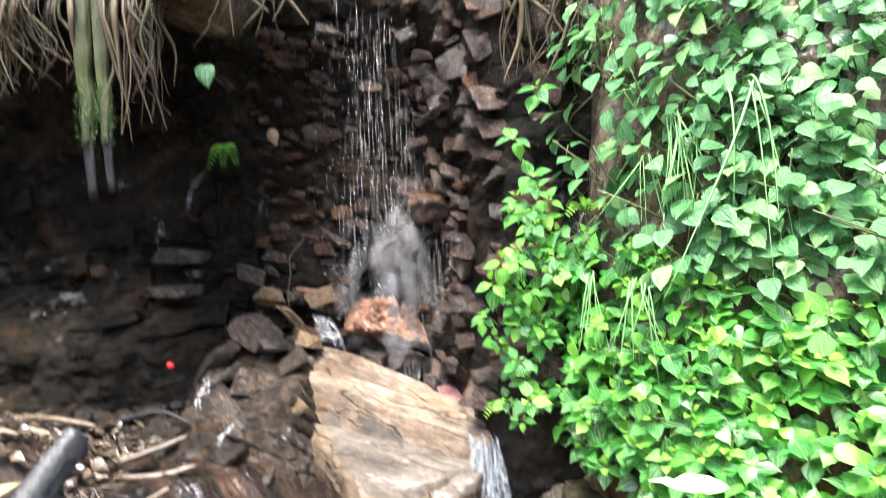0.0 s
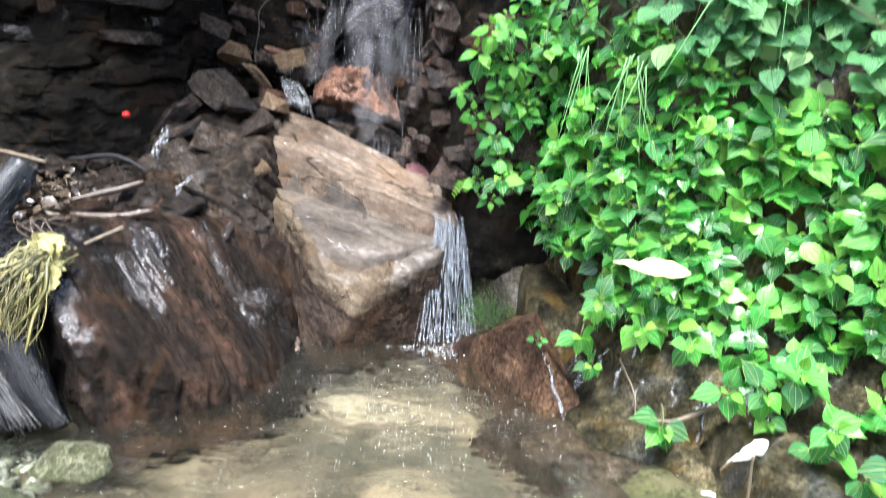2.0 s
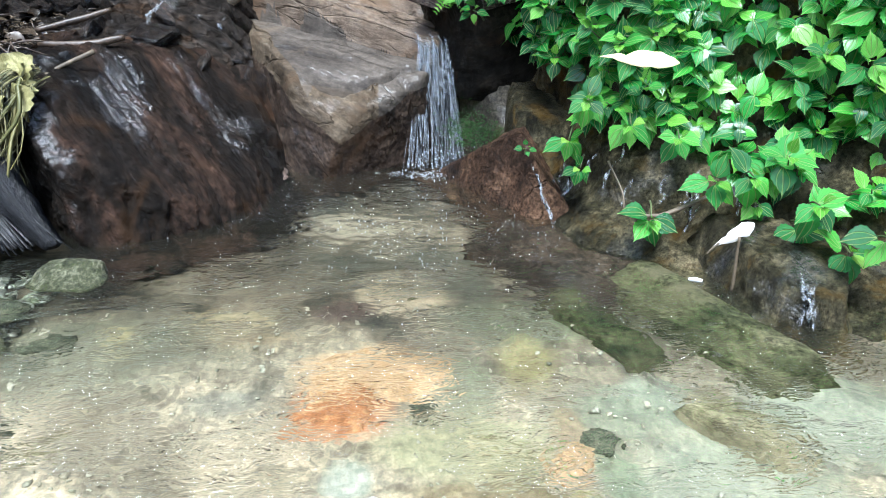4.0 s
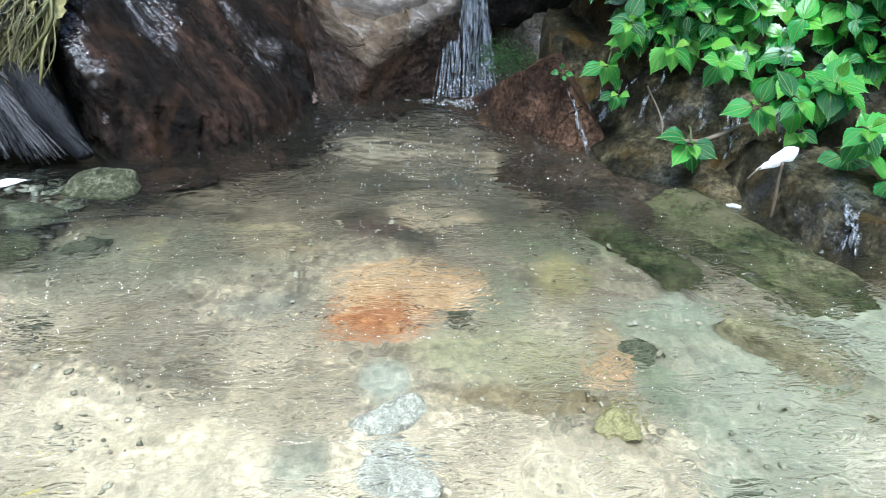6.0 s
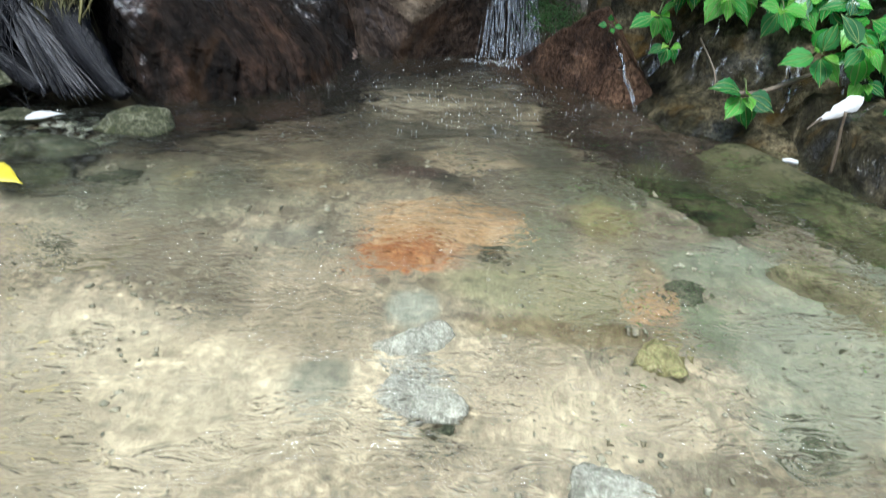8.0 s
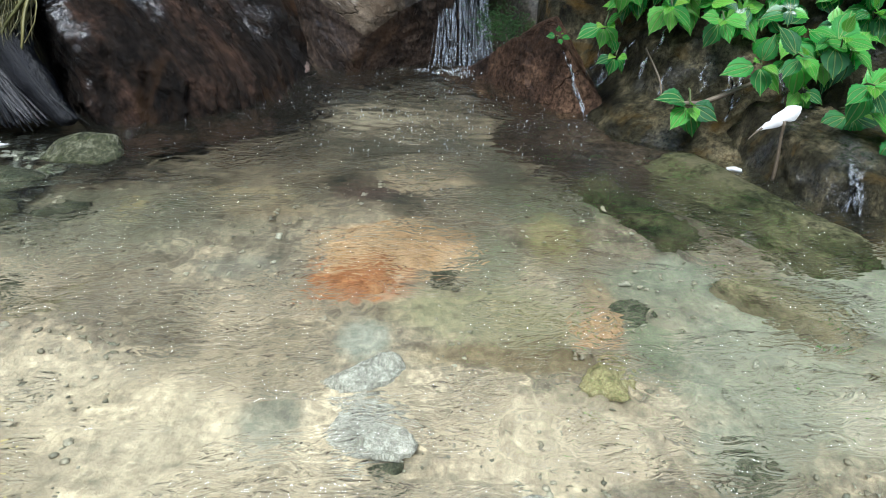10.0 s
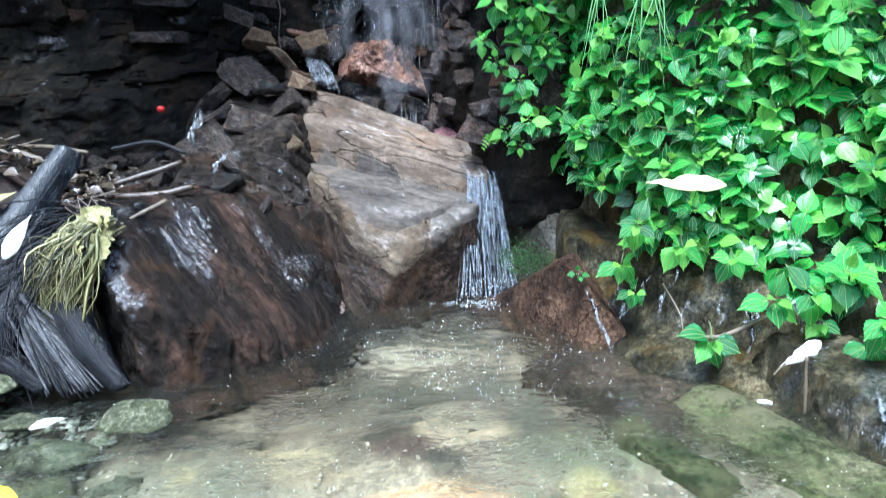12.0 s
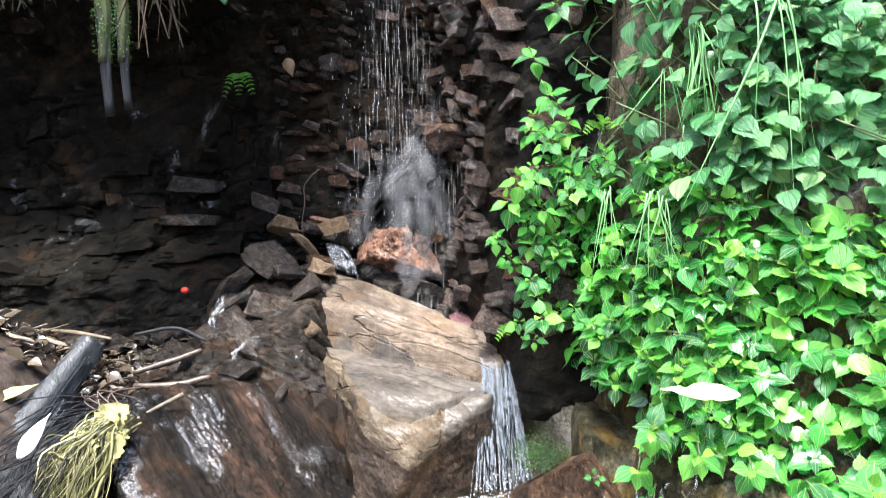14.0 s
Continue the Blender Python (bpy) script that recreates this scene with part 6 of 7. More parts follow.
fallen_leaf("tan_leaf", (-0.9, 2.99, 1.98), (0.1, -0.2, -0.9), (0, -1, 0.2), 0.1, 1.0, IVY, "green leaf hanging from the overhang", HEART)
fallen_leaf("yellow_leaf", (-1.04, 1.5, 0.014), (0.95, -0.28, 0.0), (0.05, -0.25, 0.95), 0.12, 0.7, BRIGHT_YELLOW, "bright yellow fallen leaf at the pool edge")
fallen_leaf("yellow_leaf", (-1.52, 2.4, 0.48), (0.7, 0.2, 0.35), (0, -0.5, 0.85), 0.14, 0.5, YELLOW, "yellow-green fallen leaf behind the driftwood")


# ---------------------------------------------------------------- falling water
def threads(name, count, seed, x_range, y_at, z_top, z_low, width, mat, parent, spread=0.0, lean=0.0):
    """Falling threads of water, broken into lengths, as one mass."""
    r = np.random.default_rng(seed)
    out = []
    for k in range(count):
        x = r.triangular(x_range[0], (x_range[0] + x_range[1]) / 2, x_range[1])
        a = r.uniform(z_low, z_top)
        length = min(a - z_low + r.uniform(-0.1, 0.06), r.uniform(0.02, 0.22)) + 0.05
        y = y_at(x, a) + r.normal() * 0.02
        fall = spread * r.normal()
        p = bend([(x, y, a), (x + fall * 0.3 + lean * 0.4, y - 0.01, a - length * 0.5), (x + fall + lean, y - 0.02, a - length)], 6)
        out.append(ribbon(p, width * r.uniform(0.4, 1.5), (1, 0.1 * r.normal(), 0), 0.001, 0, (0.3, 1, 0.8, 0.2)))
    v, f = joined(out)
    return part(name, mesh_from(name, v, f, mat), parent, "", None, "stuff")


def drops(name, count, seed, spread, size, mat, parent=None, label="", tall_by=1.0):
    r = np.random.default_rng(seed)
    way, faces = ball(1)
    out = []
    for k in range(count):
        c = np.array(spread(r))
        s = r.uniform(*size)
        out.append((way * s * np.array([1, 1, r.uniform(0.7, 2.2) * tall_by]) + c, faces))
    v, f = joined(out)
    me = mesh_from(name, v, f, mat)
    return part(name, me, parent, label, None, "stuff") if parent else tagged(new(name, me), label, "water", kind="stuff")


tall = top("waterfall", "thin broken waterfall dropping past the slate cliff", "waterfall", "", "", (0, 0, 0))
threads("threads", 150, 3, (-0.5, -0.04), lambda x, z: 3.62, 2.5, 0.95, 0.0045, THREAD, tall)
threads("fine_threads", 320, 4, (-0.58, 0.04), lambda x, z: 3.66, 2.5, 0.95, 0.0022, THREAD, tall)
threads("side_threads", 80, 5, (-0.2, 0.16), lambda x, z: 3.46 - 0.6 * max(0, x + 0.05), 1.4, 0.65, 0.003, THREAD, tall)
threads("spray_threads", 64, 6, (-0.52, -0.06), lambda x, z: 3.6 - 0.16 * (x > -0.26) + 0.03 * math.sin(x * 40 + z * 9), 1.4, 0.75, 0.09, SPRAY, tall, 0.05)
r = np.random.default_rng(66)
fan = []
for k in range(64):
    u, start = r.random() ** 0.8, np.array([-0.12 + 0.06 * r.normal(), 3.5, 1.34 + 0.06 * r.normal()])
    end = np.array([-0.06 - 0.42 * u + 0.06 * r.normal(), 3.6 + 0.02 * r.normal(), 0.96 + 0.1 * r.random()])
    p = bend([start, start * 0.45 + end * 0.55 + np.array([0.02 * u, -0.02, 0.03 * u]), end - np.array([0, 0, 0.12 * r.random()])], 9)
    fan.append(ribbon(p, r.uniform(0.015, 0.06), (1, 0.1, 0), 0.001, 0, (0.3, 0.9, 1.0, 0.5)))
v, f = joined(fan)
part("spray_fan", mesh_from("spray_fan", v, f, SPRAY), tall, "fine white spray thrown off the ledge", None, "stuff")
drops("falling_drop_mass", 420, 81, lambda r: (r.uniform(-0.6, 0.02), 3.6 + r.normal() * 0.05, r.uniform(0.75, 2.3)), (0.0005, 0.0011), FOAM, tall, "", 6.0)
drops("droplet_mass", 160, 8, lambda r: (-0.33 + r.normal() * 0.16, 3.55 + r.normal() * 0.06, 0.85 + abs(r.normal()) * 0.3), (0.0008, 0.0018), FOAM, tall)
threads("low_threads", 60, 9, (-0.35, 0.1), lambda x, z: 3.36 - 0.3 * (x + 0.1), 0.72, 0.5, 0.003, THREAD, tall)

small = top("small_waterfall", "white sheet of water falling beside the boulder", "waterfall", "", "", (0, 0, 0))
r = np.random.default_rng(12)
sheets = []
for k in range(72):
    u = r.random()
    x = 0.075 + 0.13 * u
    z = 0.42 + 0.03 * r.normal() * 0.5
    y = 2.93 + 0.25 * (x - 0.1)
    flare = 0.09 * (u - 0.35) + 0.014 * r.normal()
    p = bend([(x - 0.02, y + 0.08, z + 0.015), (x, y, z), (x + 0.3 * flare, y - 0.07, z - 0.14), (x + 0.7 * flare, y - 0.11, z - 0.3), (x + flare, y - 0.14, 0.0)], 14)
    sheets.append(ribbon(p, r.uniform(0.003, 0.014), (1, 0.3, 0), 0.0015, r.normal() * 0.3, (0.5, 0.9, 1.0, 0.9, 0.6)))
v, f = joined(sheets)
part("sheet", mesh_from("sheet", v, f, CURTAIN), small, "", None, "stuff")
threads("threads", 42, 14, (0.2, 0.38), lambda x, z: 2.93 + 0.1 * (x - 0.2), 0.48, 0.1, 0.004, THREAD, small)
drops("droplet_mass", 160, 15, lambda r: (0.16 + r.normal() * 0.07, 2.72 + r.normal() * 0.05, abs(r.normal()) * 0.06), (0.001, 0.003), FOAM, small)
way, faces = ball(3)
for k in range(26):
    s = r.uniform(0.012, 0.034)
    v = way * np.array([s, s * 0.7, s * 0.25]) * (1 + 0.9 * fbm(way * 2.5 + k * 3.1, 4, 71))[:, None] + np.array([0.14 + 0.08 * r.normal(), 2.715 + 0.03 * r.normal(), -0.002])
    part("foam", mesh_from("foam", v, faces, SPLASH), small, "churned white foam at the foot")

# white beads drifting on the pool
drops("surface_bubbles", 330, 16, lambda r: (0.02 + r.normal() * 0.32, 2.2 + r.normal() * 0.24, 0.001), (0.0008, 0.0022), FOAM, None, "small white bubbles drifting on the pool")


def trickle(points, width, label, seed=1):
    """A wet white runnel down a rock."""
    out = []
    r = np.random.default_rng(seed)
    for k in range(7):
        p = np.array(points, float) + r.normal(size=(len(points), 3)) * width * 0.35
        out.append(ribbon(bend(p, 12), width * r.uniform(0.3, 0.8), (1, 0.1, 0.1), 0.001, 0.0, (0.3, 1, 0.7, 1, 0.3)))
    thing = top("trickle", label, "water", "trickles", "", tuple(points[0]))
    for v, f in out:
        part("strand", mesh_from("strand", np.asarray(v) - np.array(points[0]), f, RUNNEL), thing)
    return thing


trickle([(0.42, 2.37, 0.205), (0.432, 2.31, 0.16), (0.447, 2.28, 0.12), (0.452, 2.26, 0.08), (0.475, 2.24, 0.04), (0.485, 2.21, 0.0)], 0.011, "white runnel down the rust-brown rock", 2)
trickle([(0.985, 1.66, 0.1), (0.982, 1.605, 0.06), (0.98, 1.59, 0.0)], 0.03, "white runnel into the pool at the bank", 3)
trickle([(1.06, 1.67, 0.09), (1.062, 1.62, 0.05), (1.065, 1.6, 0.0)], 0.014, "thin runnel into the pool at the bank", 7)
trickle([(0.955, 1.87, 0.09), (0.955, 1.85, 0.05), (0.96, 1.84, 0.0)], 0.008, "thin dripping runnel under the bank", 4)
for k in range(6):
    trickle([(-0.62 + 0.012 * k, 3.52, 0.915 - 0.004 * k), (-0.6 + 0.017 * k, 3.47, 0.875 - 0.005 * k), (-0.575 + 0.02 * k, 3.43, 0.81 - 0.01 * k)], 0.016, "white frayed splash running over the tumbled slate", 50 + k)
# bright strips that stand for sky glints on the rock as well as runnels
for k, (a, b, w) in enumerate([((-1.0, 3.12, 0.72), (-1.02, 3.04, 0.6), 0.02), ((-0.83, 2.87, 0.58), (-0.88, 2.84, 0.51), 0.016), ((-0.68, 3.02, 0.52), (-0.66, 2.98, 0.42), 0.018)]):
    a, b = np.array(a), np.array(b)
    trickle([tuple(a), tuple(a * 0.6 + b * 0.4 + np.array([0.008, -0.012, 0.006])), tuple(a * 0.3 + b * 0.7 + np.array([-0.006, -0.012, 0.006])), tuple(b)], w, "thin bright strip for runnel and sky glint on wet rock", 60 + k)

drip = np.random.default_rng(88)
for k in range(16):
    at, low = drip.uniform(1.0, 1.75), drip.uniform(0.03, 0.12)
    run = [tuple(bank_point(at + 0.012 * drip.normal(), z, 0.055)[0]) for z in np.linspace(low + drip.uniform(0.06, 0.13), low, 5)]
    trickle(run, drip.uniform(0.005, 0.012), "thin bright runnel down the wet bank", 90 + k)

# ---------------------------------------------------------------- driftwood, roots and litter
def log(name, points, radii, mat, label, sides=64, grooves=29, depth=0.3, flat=0.75, seed=1, n=26):
    v, f = tube(bend(points, n), radii, sides, seed, grooves, depth, flat, 0.35)
    return tagged(new(name, mesh_from(name, v, f, mat)), label, "driftwood", "driftwood")


log("driftwood", [(-1.3, 2.62, 0.63), (-1.33, 2.54, 0.56), (-1.38, 2.42, 0.44), (-1.43, 2.3, 0.32)], (0.052, 0.062, 0.075, 0.09), DRIFT_BLUE, "blue-grey weathered stump leaning in the litter")
log("driftwood", [(-1.02, 2.5, 0.45), (-1.2, 2.34, 0.38), (-1.34, 2.2, 0.27), (-1.48, 2.04, 0.16)], (0.035, 0.07, 0.09, 0.11), DRIFT, "black wet rotten log beside the brown boulder", seed=3)
slab = top("driftwood", "grey splintered driftwood slab reaching the water", "driftwood", "driftwood", "", (-1.15, 2.08, 0.18))
r = np.random.default_rng(77)
for k in range(64):
    u = k / 63
    a = np.array([-0.19 + 0.1 * u, 0.12 - 0.1 * u, 0.13 - 0.06 * u]) + r.normal(size=3) * 0.01
    b = np.array([0.17 - 0.12 * u, -0.07 - 0.06 * u, -0.15 + 0.01 * u]) + r.normal(size=3) * np.array([0.02, 0.01, 0.008])
    mid = (a + b) / 2 + np.array([0, -0.01, 0.02]) + r.normal(size=3) * 0.006
    v, f = tube(bend([a, mid, b], 12), (r.uniform(0.004, 0.008), r.uniform(0.006, 0.011), r.uniform(0.002, 0.005)), 8, k, 5, 0.25, 0.45, 0.45)
    part("splinter", mesh_from("splinter", v, f, DRIFT_GREY if k % 3 else DRIFT), slab)
log("driftwood", [(-1.42, 2.12, 0.2), (-1.27, 2.03, 0.12), (-1.13, 1.97, 0.05)], (0.05, 0.06, 0.045), DRIFT, "dark splintered driftwood at the shore", 64, 27, 0.4, 0.4, 6)
log("driftwood", [(-1.12, 2.42, 0.43), (-1.24, 2.24, 0.33), (-1.3, 2.08, 0.2), (-1.3, 1.98, 0.08)], (0.04, 0.075, 0.08, 0.07), DRIFT, "black fibrous root mass beside the boulder", 64, 31, 0.35, 0.6, 12)
log("driftwood", [(-1.08, 2.3, 0.34), (-1.13, 2.16, 0.24), (-1.04, 2.06, 0.13), (-0.94, 2.0, 0.03)], (0.03, 0.055, 0.06, 0.035), DRIFT, "dark splintered wood wedged under the boulder", 64, 29, 0.4, 0.45, 14)
log("driftwood", [(-1.5, 2.5, 0.45), (-1.55, 2.25, 0.36), (-1.66, 1.98, 0.22)], (0.05, 0.06, 0.07), DRIFT, "black driftwood log in the shade", seed=8)


def rod(name, points, radii, mat, label, category="stick", group="loose sticks", sides=7):
    v, f = tube(bend(points, 14), radii, sides, 3, 0, 0, 1.0, 0.25)
    return tagged(new(name, mesh_from(name, v, f, mat)), label, category, group)


rod("stick", [(-0.93, 2.47, 0.475), (-1.03, 2.4, 0.43), (-1.13, 2.34, 0.37)], (0.009, 0.006, 0.005), DRY_STEM, "pale broken stick lying on the brown boulder")
rod("stick", [(-1.2, 2.7, 0.5), (-1.08, 2.74, 0.53), (-0.98, 2.8, 0.56)], (0.01, 0.012, 0.008), STICK, "dark wet stick across the litter")
rod("stick", [(-1.16, 2.62, 0.47), (-1.02, 2.62, 0.47), (-0.9, 2.66, 0.49)], (0.012, 0.014, 0.01), STICK, "brown wet stick across the litter")
rod("stick", [(-1.3, 2.95, 0.6), (-1.14, 2.96, 0.62), (-1.0, 2.9, 0.58)], (0.007, 0.008, 0.006), DRIFT, "thin grey stick on the litter")
rod("stick", [(-1.24, 2.5, 0.47), (-1.16, 2.42, 0.44), (-1.1, 2.36, 0.42)], (0.005, 0.005, 0.004), STICK, "thin twig over the log")
rod("stick", [(-1.7, 3.0, 0.62), (-1.5, 2.9, 0.62), (-1.35, 2.86, 0.6)], (0.008, 0.009, 0.006), DRY_STEM, "pale stick on the litter")
rod("root", [(-0.66, 3.6, 1.27), (-0.7, 3.58, 1.235), (-0.735, 3.58, 1.185), (-0.73, 3.57, 1.12), (-0.745, 3.56, 1.02), (-0.74, 3.56, 0.93)], (0.002, 0.003, 0.0022, 0.0015), STICK, "thin pale root hanging on the cliff", "root", "hanging roots")
rod("dry_vine", [(0.9, 2.0, 0.2), (0.82, 2.0, 0.16), (0.74, 1.99, 0.13), (0.68, 2.0, 0.12), (0.67, 1.98, 0.08)], (0.006, 0.007, 0.007, 0.005), DRY_STEM, "pale bare vine stem along the bank", "vine", "")
rod("dry_vine", [(0.63, 2.2, 0.22), (0.66, 2.12, 0.15), (0.66, 2.08, 0.1)], (0.003, 0.003, 0.002), DRY_STEM, "thin dry stem hanging on the wet bank", "stem", "")
rod("stalk", [(0.828, 1.803, 0.128), (0.81, 1.8, 0.113), (0.798, 1.798, 0.1)], (0.003, 0.0025, 0.002), DRY_STEM, "brown stalk of the torn white leaf", "twig", "")
rod("stalk", [(0.872, 1.79, 0.15), (0.874, 1.79, 0.1), (0.876, 1.785, 0.045), (0.877, 1.785, -0.005)], (0.0035, 0.004, 0.0045, 0.004), DRY_STEM, "grey stalk standing under the torn white leaf", "twig", "")
rod("twig", [(0.78, 1.84, 0.004), (0.8, 1.835, 0.006), (0.815, 1.83, 0.004)], (0.006, 0.007, 0.005), WHITE_LEAF, "small white twig floating at the bank", "twig", "")
rod("stem", [(1.2, 2.18, 1.02), (1.05, 2.2, 0.94), (0.95, 2.2, 0.84)], (0.004, 0.005, 0.004), DRY_STEM, "dry stalk slanting through the leaves", "stem", "")

r = np.random.default_rng(61)
out = []
for k in range(46):
    a = np.array([-1.06 - 0.12 * r.random(), 2.46 - 0.1 * r.random(), 0.47 + 0.03 * r.normal() * 0.5])
    b = np.array([-1.2 - 0.35 * r.random(), 2.12 - 0.12 * r.random(), 0.3 - 0.14 * r.random()])
    c = b + np.array([r.uniform(-0.12, 0.25), -0.12, -0.14])
    out.append(tube(bend([a, (a + b) / 2 + np.array([-0.02, -0.03, 0.04]) + r.normal(size=3) * 0.05, b + r.normal(size=3) * 0.05, c + r.normal(size=3) * 0.05], 11), (0.0012, 0.0026, 0.0018, 0.0008), 4))
v, f = joined(out)
tagged(new("root_fibre", mesh_from("root_fibre", v, f, DRIFT)), "black wet root fibres hanging over the driftwood", "roots", kind="stuff")

# hanging roots at the lip of the overhang
for dx, rr in ((0.0, 0.03), (0.075, 0.026)):
    root = top("hanging_root", "thick dark root with green moss hanging from the overhang", "root", "mossy roots", "", (-1.385 + dx, 3.0, 2.4))
    v, f = tube(bend([(0, 0, 0), (0.006, -0.01, -0.3), (0.0, 0, -0.6), (0.01, 0, -0.93 + dx * 0.3)], 22), (rr, rr * 0.95, rr * 0.85, rr * 0.62), 16, 4, 7, 0.12, 1.0, 0.2)
    part("root", mesh_from("root", v, f, DRIFT), root)
    v, f = tube(bend([(0, 0, 0.02), (0.006, -0.01, -0.3), (0.001, 0, -0.72)], 26), (rr * 1.3, rr * 1.28, rr * 1.1, rr * 0.9), 22, 9, 9, 0.15, 1.0, 0.55)
    part("moss_sleeve", mesh_from("moss_sleeve", v, f, MOSSY_BARK), root, "mossy olive bark")
    tufts = []
    rr2 = np.random.default_rng(int(900 * rr))
    for k in range(130):
        ang, zz = rr2.uniform(0, 6.28), -0.57 + 0.07 * rr2.normal()
        o = np.array([math.cos(ang), math.sin(ang), 0]) * rr * 1.15 + np.array([0, 0, zz])
        tip = o + np.array([math.cos(ang), math.sin(ang), -0.5]) * rr2.uniform(0.004, 0.011)
        tufts.append(ribbon(np.array([o, (o + tip) / 2 + np.array([0, 0, 0.003]), tip]), 0.006, (-math.sin(ang), math.cos(ang), 0), 0.0006, 0, (0.8, 1, 0.2)))
    v, f = joined(tufts)
    part("moss_tuft", mesh_from("moss_tuft", v, f, BRIGHT_MOSS), root, "bright green moss tufts", None, "stuff")


def thatch(name, count, seed, x_range, y, z, length, label):
    r = np.random.default_rng(seed)
    out = []
    for k in range(count):
        x = r.uniform(*x_range)
        yy, l = y + r.normal() * 0.05, length * r.uniform(0.35, 1.0)
        p = bend([(x, yy + 0.05, z + 0.15), (x + r.normal() * 0.02, yy - 0.03, z), (x + r.normal() * 0.04, yy, z - l * 0.5), (x + r.normal() * 0.05, yy + 0.02, z - l)], 9)
        out.append(ribbon(p, r.uniform(0.004, 0.03), (1, r.normal() * 0.6, 0), 0.001, r.normal(), (0.8, 1, 0.7, 0.2)))
    v, f = joined(out)
    return tagged(new(name, mesh_from(name, v, f, THATCH)), label, "dry grass", kind="stuff")


thatch("dry_grass", 34, 21, (-1.28, -1.05), 2.95, 2.18, 0.5, "dry brown grass hanging from the overhang")
thatch("dry_grass", 70, 22, (-1.75, -1.42), 2.9, 2.2, 0.34, "dry brown grass at the overhang's lip")
thatch("dry_grass", 60, 23, (0.28, 0.6), 2.85, 2.15, 0.4, "dry brown grass hanging above the vines")
thatch("dry_grass", 14, 24, (-0.9, -0.5), 2.95, 2.3, 0.3, "dry grass fringe under the overhang")

# the withered yellow clump draped over the log
clump = top("withered_clump", "withered yellow-green plant clump draped over the driftwood", "plant", "", "", (-1.1, 2.28, 0.44))
r = np.random.default_rng(33)
out = []
for k in range(380):
    a = np.array([0.03 + r.normal() * 0.03, r.normal() * 0.02, 0.0 + r.normal() * 0.014])
    lock = k % 9
    end = (np.array([-0.13, -0.15, -0.2]), np.array([-0.07, -0.17, -0.31]), np.array([0.015, -0.17, -0.36]))[lock % 3] + 0.022 * np.array([math.sin(lock * 2.3), 0, 2 * math.cos(lock * 1.7)])
    end = end + r.normal(size=3) * np.array([0.012, 0.012, 0.035])
    sway = 0.03 * math.sin(lock * 1.9)
    p = bend([a, a + np.array([-0.03, -0.05, -0.015]) + r.normal(size=3) * 0.008, a * 0.6 + end * 0.4 + np.array([-0.03 + sway, -0.04, 0.01]) + r.normal(size=3) * 0.018,
              a * 0.3 + end * 0.7 + np.array([-0.02 - sway, -0.02, 0.01]) + r.normal(size=3) * 0.018, end], 14)
    out.append(ribbon(p, 0.0014 + 0.014 * r.random() ** 4, (1, 0.3, 0.2), 0.0008, r.normal() * 1.2, (0.8, 1, 0.7, 0.2)))
v, f = joined(out)
part("strand_mass", mesh_from("strand_mass", v, f, YELLOW_STRAND), clump, "limp yellow-green strands", None, "stuff")
for k, (dx, dz, tw, long) in enumerate([(0.03, 0.02, 0.0, 0.13), (-0.005, 0.0, 0.5, 0.11), (0.05, -0.005, -0.5, 0.12), (0.02, 0.03, 0.9, 0.09), (0.06, 0.01, -0.1, 0.1), (-0.035, -0.045, 0.15, 0.13), (0.0, -0.055, -0.1, 0.12), (0.045, -0.05, 0.3, 0.11), (0.025, -0.025, 0.6, 0.12)]):
    me = blade_mesh("broad_leaf", YELLOW, tuple(w * 0.95 for w in OVATE), 0.5, 0.8, 0.14, 13, 0.12, 60 + k)
    part("broad_leaf", me, clump, "", frame_of((dx + 0.02, -0.02 + 0.9 * min(0, dz), dz + 0.03), (-0.45 + tw, -0.55, -0.45), (0.1, -0.6, 0.8), long))
for k in range(9):
    rod("dry_strand", [(-1.12 + 0.03 * k * 0.4, 2.3, 0.45), (-1.16 + 0.05 * math.sin(k * 2.1), 2.36, 0.5 + 0.02 * math.cos(k)), (-1.14 + 0.1 * math.sin(k * 1.3), 2.42, 0.48 + 0.04 * math.sin(k))], (0.003, 0.002), STICK,
        "dry brown strand over the log", "twig", "dry strands", 5)

# leaf litter on the earth slope
r = np.random.default_rng(44)
store = []
for me in NETTLE_LEAVES[:3]:
    co = np.zeros(len(me.vertices) * 3)
    me.vertices.foreach_get("co", co)
    store.append((co.reshape(-1, 3), [tuple(p.vertices) for p in me.polygons]))
out = []
for k in range(1500):
    x, y = r.uniform(-2.1, -0.8), r.uniform(2.55, 3.75)
    z = float(land(np.array([x]), np.array([y]))[0]) + r.uniform(0.0, 0.03)
    if k % 3:
        co, fa = store[k % 3]
        m = np.array(frame_of((x, y, z), (r.normal(), r.normal(), r.normal() * 0.3), (r.normal() * 0.3, r.normal() * 0.3 - 0.2, 1), r.uniform(0.025, 0.075)))
        out.append((co @ m[:3, :3].T + m[:3, 3], fa))
    else:
        d = np.array([r.normal(), r.normal() * 0.5, r.normal() * 0.15]) * r.uniform(0.02, 0.07)
        out.append(tube([(x, y, z), (x + d[0] * 0.5, y + d[1] * 0.5, z + 0.01), (x + d[0], y + d[1], z + d[2])], (r.uniform(0.0015, 0.005),), 5))
v, f = joined(out)
tagged(new("leaf_litter", mesh_from("leaf_litter", v, f, LITTER)), "wet dark leaf litter and twigs on the earth slope", "litter", kind="stuff")

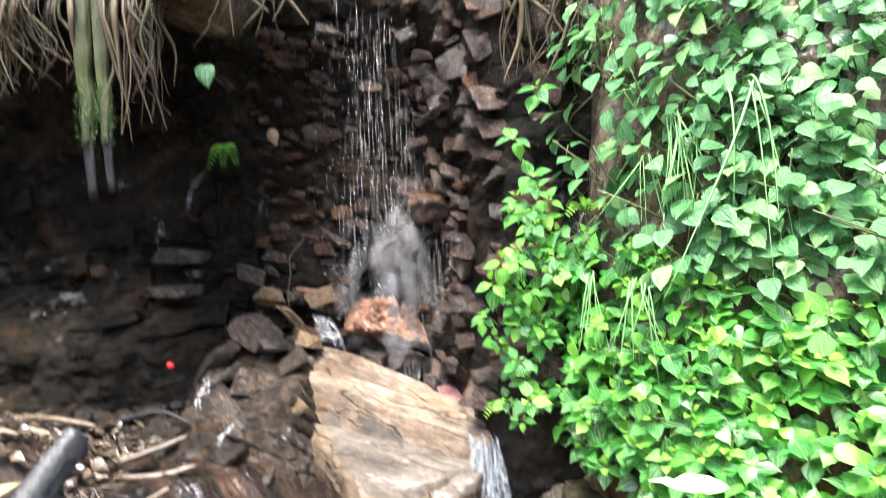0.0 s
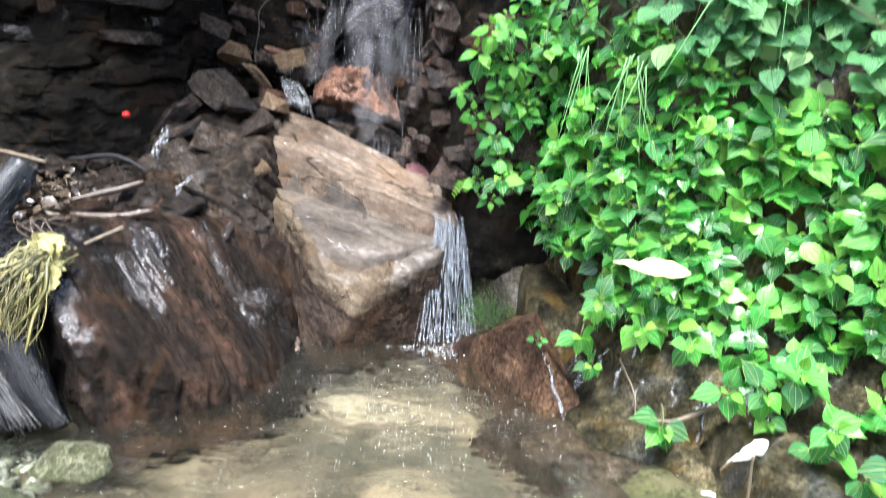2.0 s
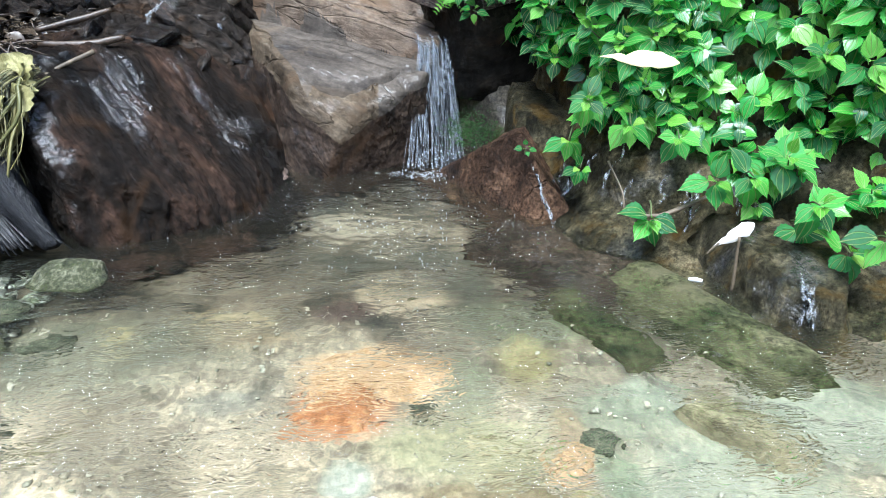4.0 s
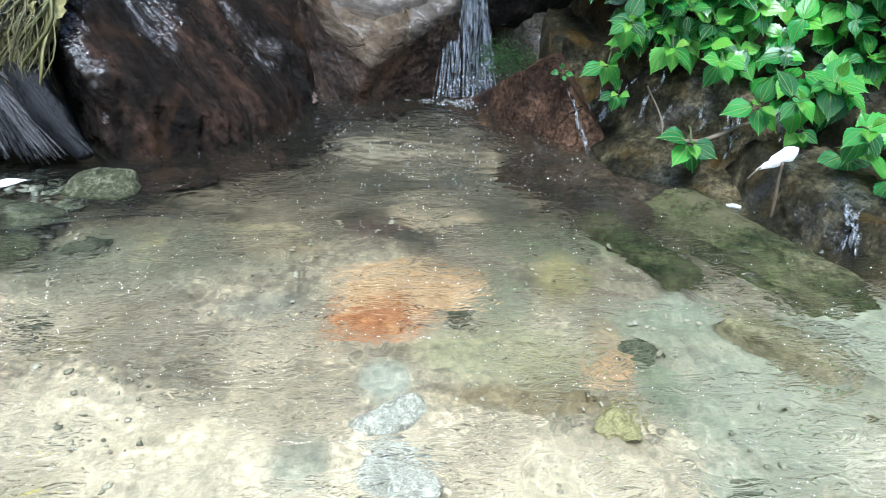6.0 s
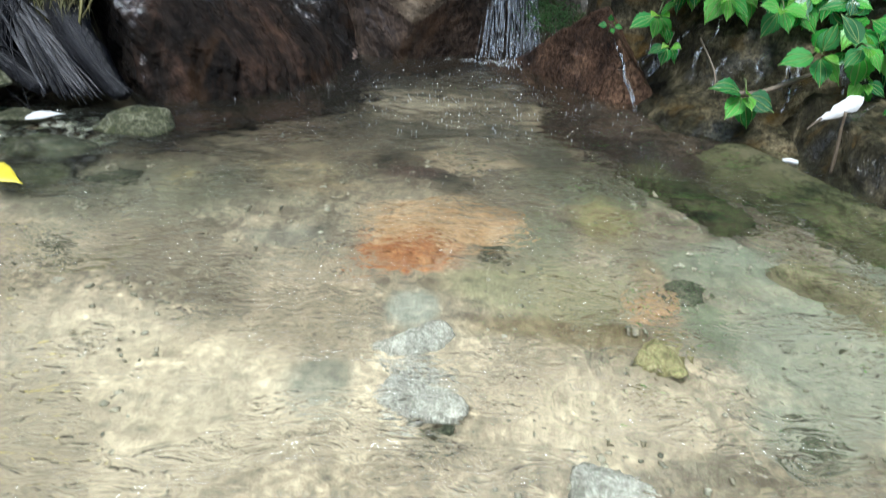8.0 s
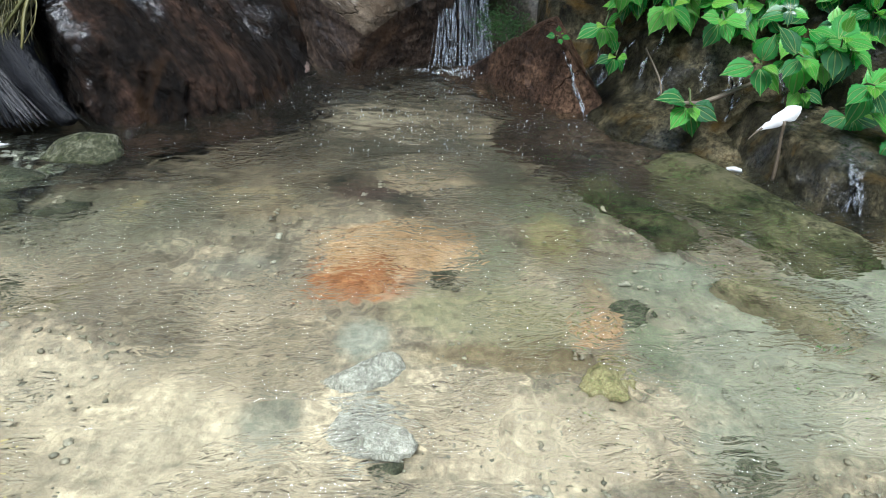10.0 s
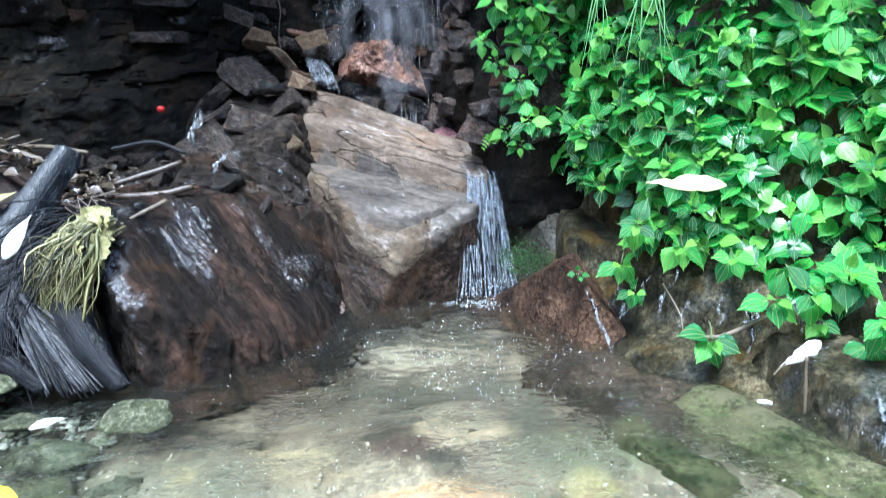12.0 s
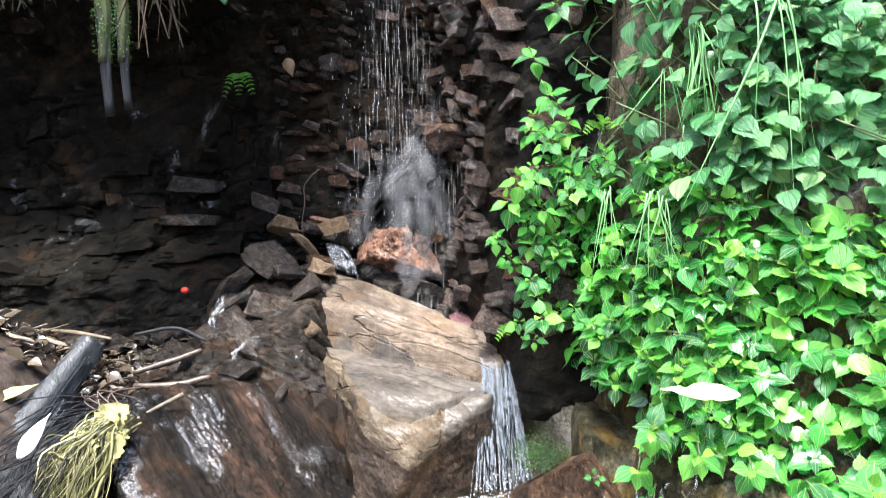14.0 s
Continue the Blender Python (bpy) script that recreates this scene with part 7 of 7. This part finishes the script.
for k in range(26):
    x, y = r.uniform(-1.4, -0.92), r.uniform(2.5, 3.1)
    z = float(land(np.array([x]), np.array([y]))[0]) + 0.03
    d = np.array([r.normal(), 0.5 * r.normal(), 0.1 * r.normal()])
    d *= r.uniform(0.04, 0.1) / np.linalg.norm(d)
    rod("stick", [(x - d[0], y - d[1], z - d[2]), (x, y + 0.01 * r.normal(), z + 0.008 * r.normal()), (x + d[0], y + d[1], z + d[2])], (r.uniform(0.002, 0.006), r.uniform(0.002, 0.006), 0.002),
        (STICK, STICK, DRIFT, DRY_STEM)[k % 4], ("brown wet stick in the litter", "brown wet stick in the litter", "dark wet stick in the litter", "pale dry stick in the litter")[k % 4], "stick", "litter sticks", 6)

chip_meshes = [loose_stone("bark_chip", 300 + k, CHIP, 2, 8, 0.3) for k in range(4)]
for k in range(80):
    x, y = r.uniform(-1.85, -0.9), r.uniform(2.6, 3.5)
    ob = new("bark_chip", chip_meshes[k % 4])
    s = 0.008 + 0.028 * r.random() ** 2
    ob.matrix_world = pose(x, y, float(land(np.array([x]), np.array([y]))[0]) + 0.025, r.uniform(-25, 25), r.uniform(-25, 25), r.uniform(0, 180)) @ Matrix.Diagonal((s * 1.6, s, s * 0.5, 1))
    tagged(ob, "pale chip of bark or leaf on the dark litter", "chip", "pale chips")
way, faces = ball(3)
ob = new("red_berry", mesh_from("red_berry", way * np.array([1, 0.9, 0.85]) * (1 + 0.06 * fbm(way * 3, 3, 5))[:, None] * 0.018, faces, RED_BIT))
ob.location = (-1.3, 3.5, 0.715)
tagged(ob, "small bright red berry on the dark litter", "berry")

# moss cushion on the grey rock and small weeds on the shore
r = np.random.default_rng(55)
out = []
for k in range(900):
    x, z = r.normal() * 0.045 + 0.265, r.normal() * 0.03 + 0.17
    y = 2.69 + 0.25 * (z - 0.17) - 0.3 * (x - 0.265)
    p = np.array([[x, y, z], [x + r.normal() * 0.004, y - 0.008, z + 0.006], [x + r.normal() * 0.006, y - 0.014, z + 0.004]])
    out.append(ribbon(p, 0.004, (1, 0, 0), 0.0006, 0, (1, 0.8, 0.2)))
v, f = joined(out)
tagged(new("moss_cushion", mesh_from("moss_cushion", v, f, MOSS)), "dark green moss cushion on the grey rock", "moss", kind="stuff")
for x, y, z in [(-1.33, 1.98, 0.13), (-1.4, 2.1, 0.2), (-1.25, 1.85, 0.08)]:
    nettle_sprig((x, y, z), (0.1, -0.5, 0.8), 0.04, 0.035, green, "tiny green weed on the shore stones", "shore weeds", 0.1)
nettle_sprig((0.4, 2.33, 0.2), (0.0, -0.5, 0.8), 0.02, 0.025, green, "tiny yellow-green seedling on the rust-brown rock", "shore weeds", 0.1)
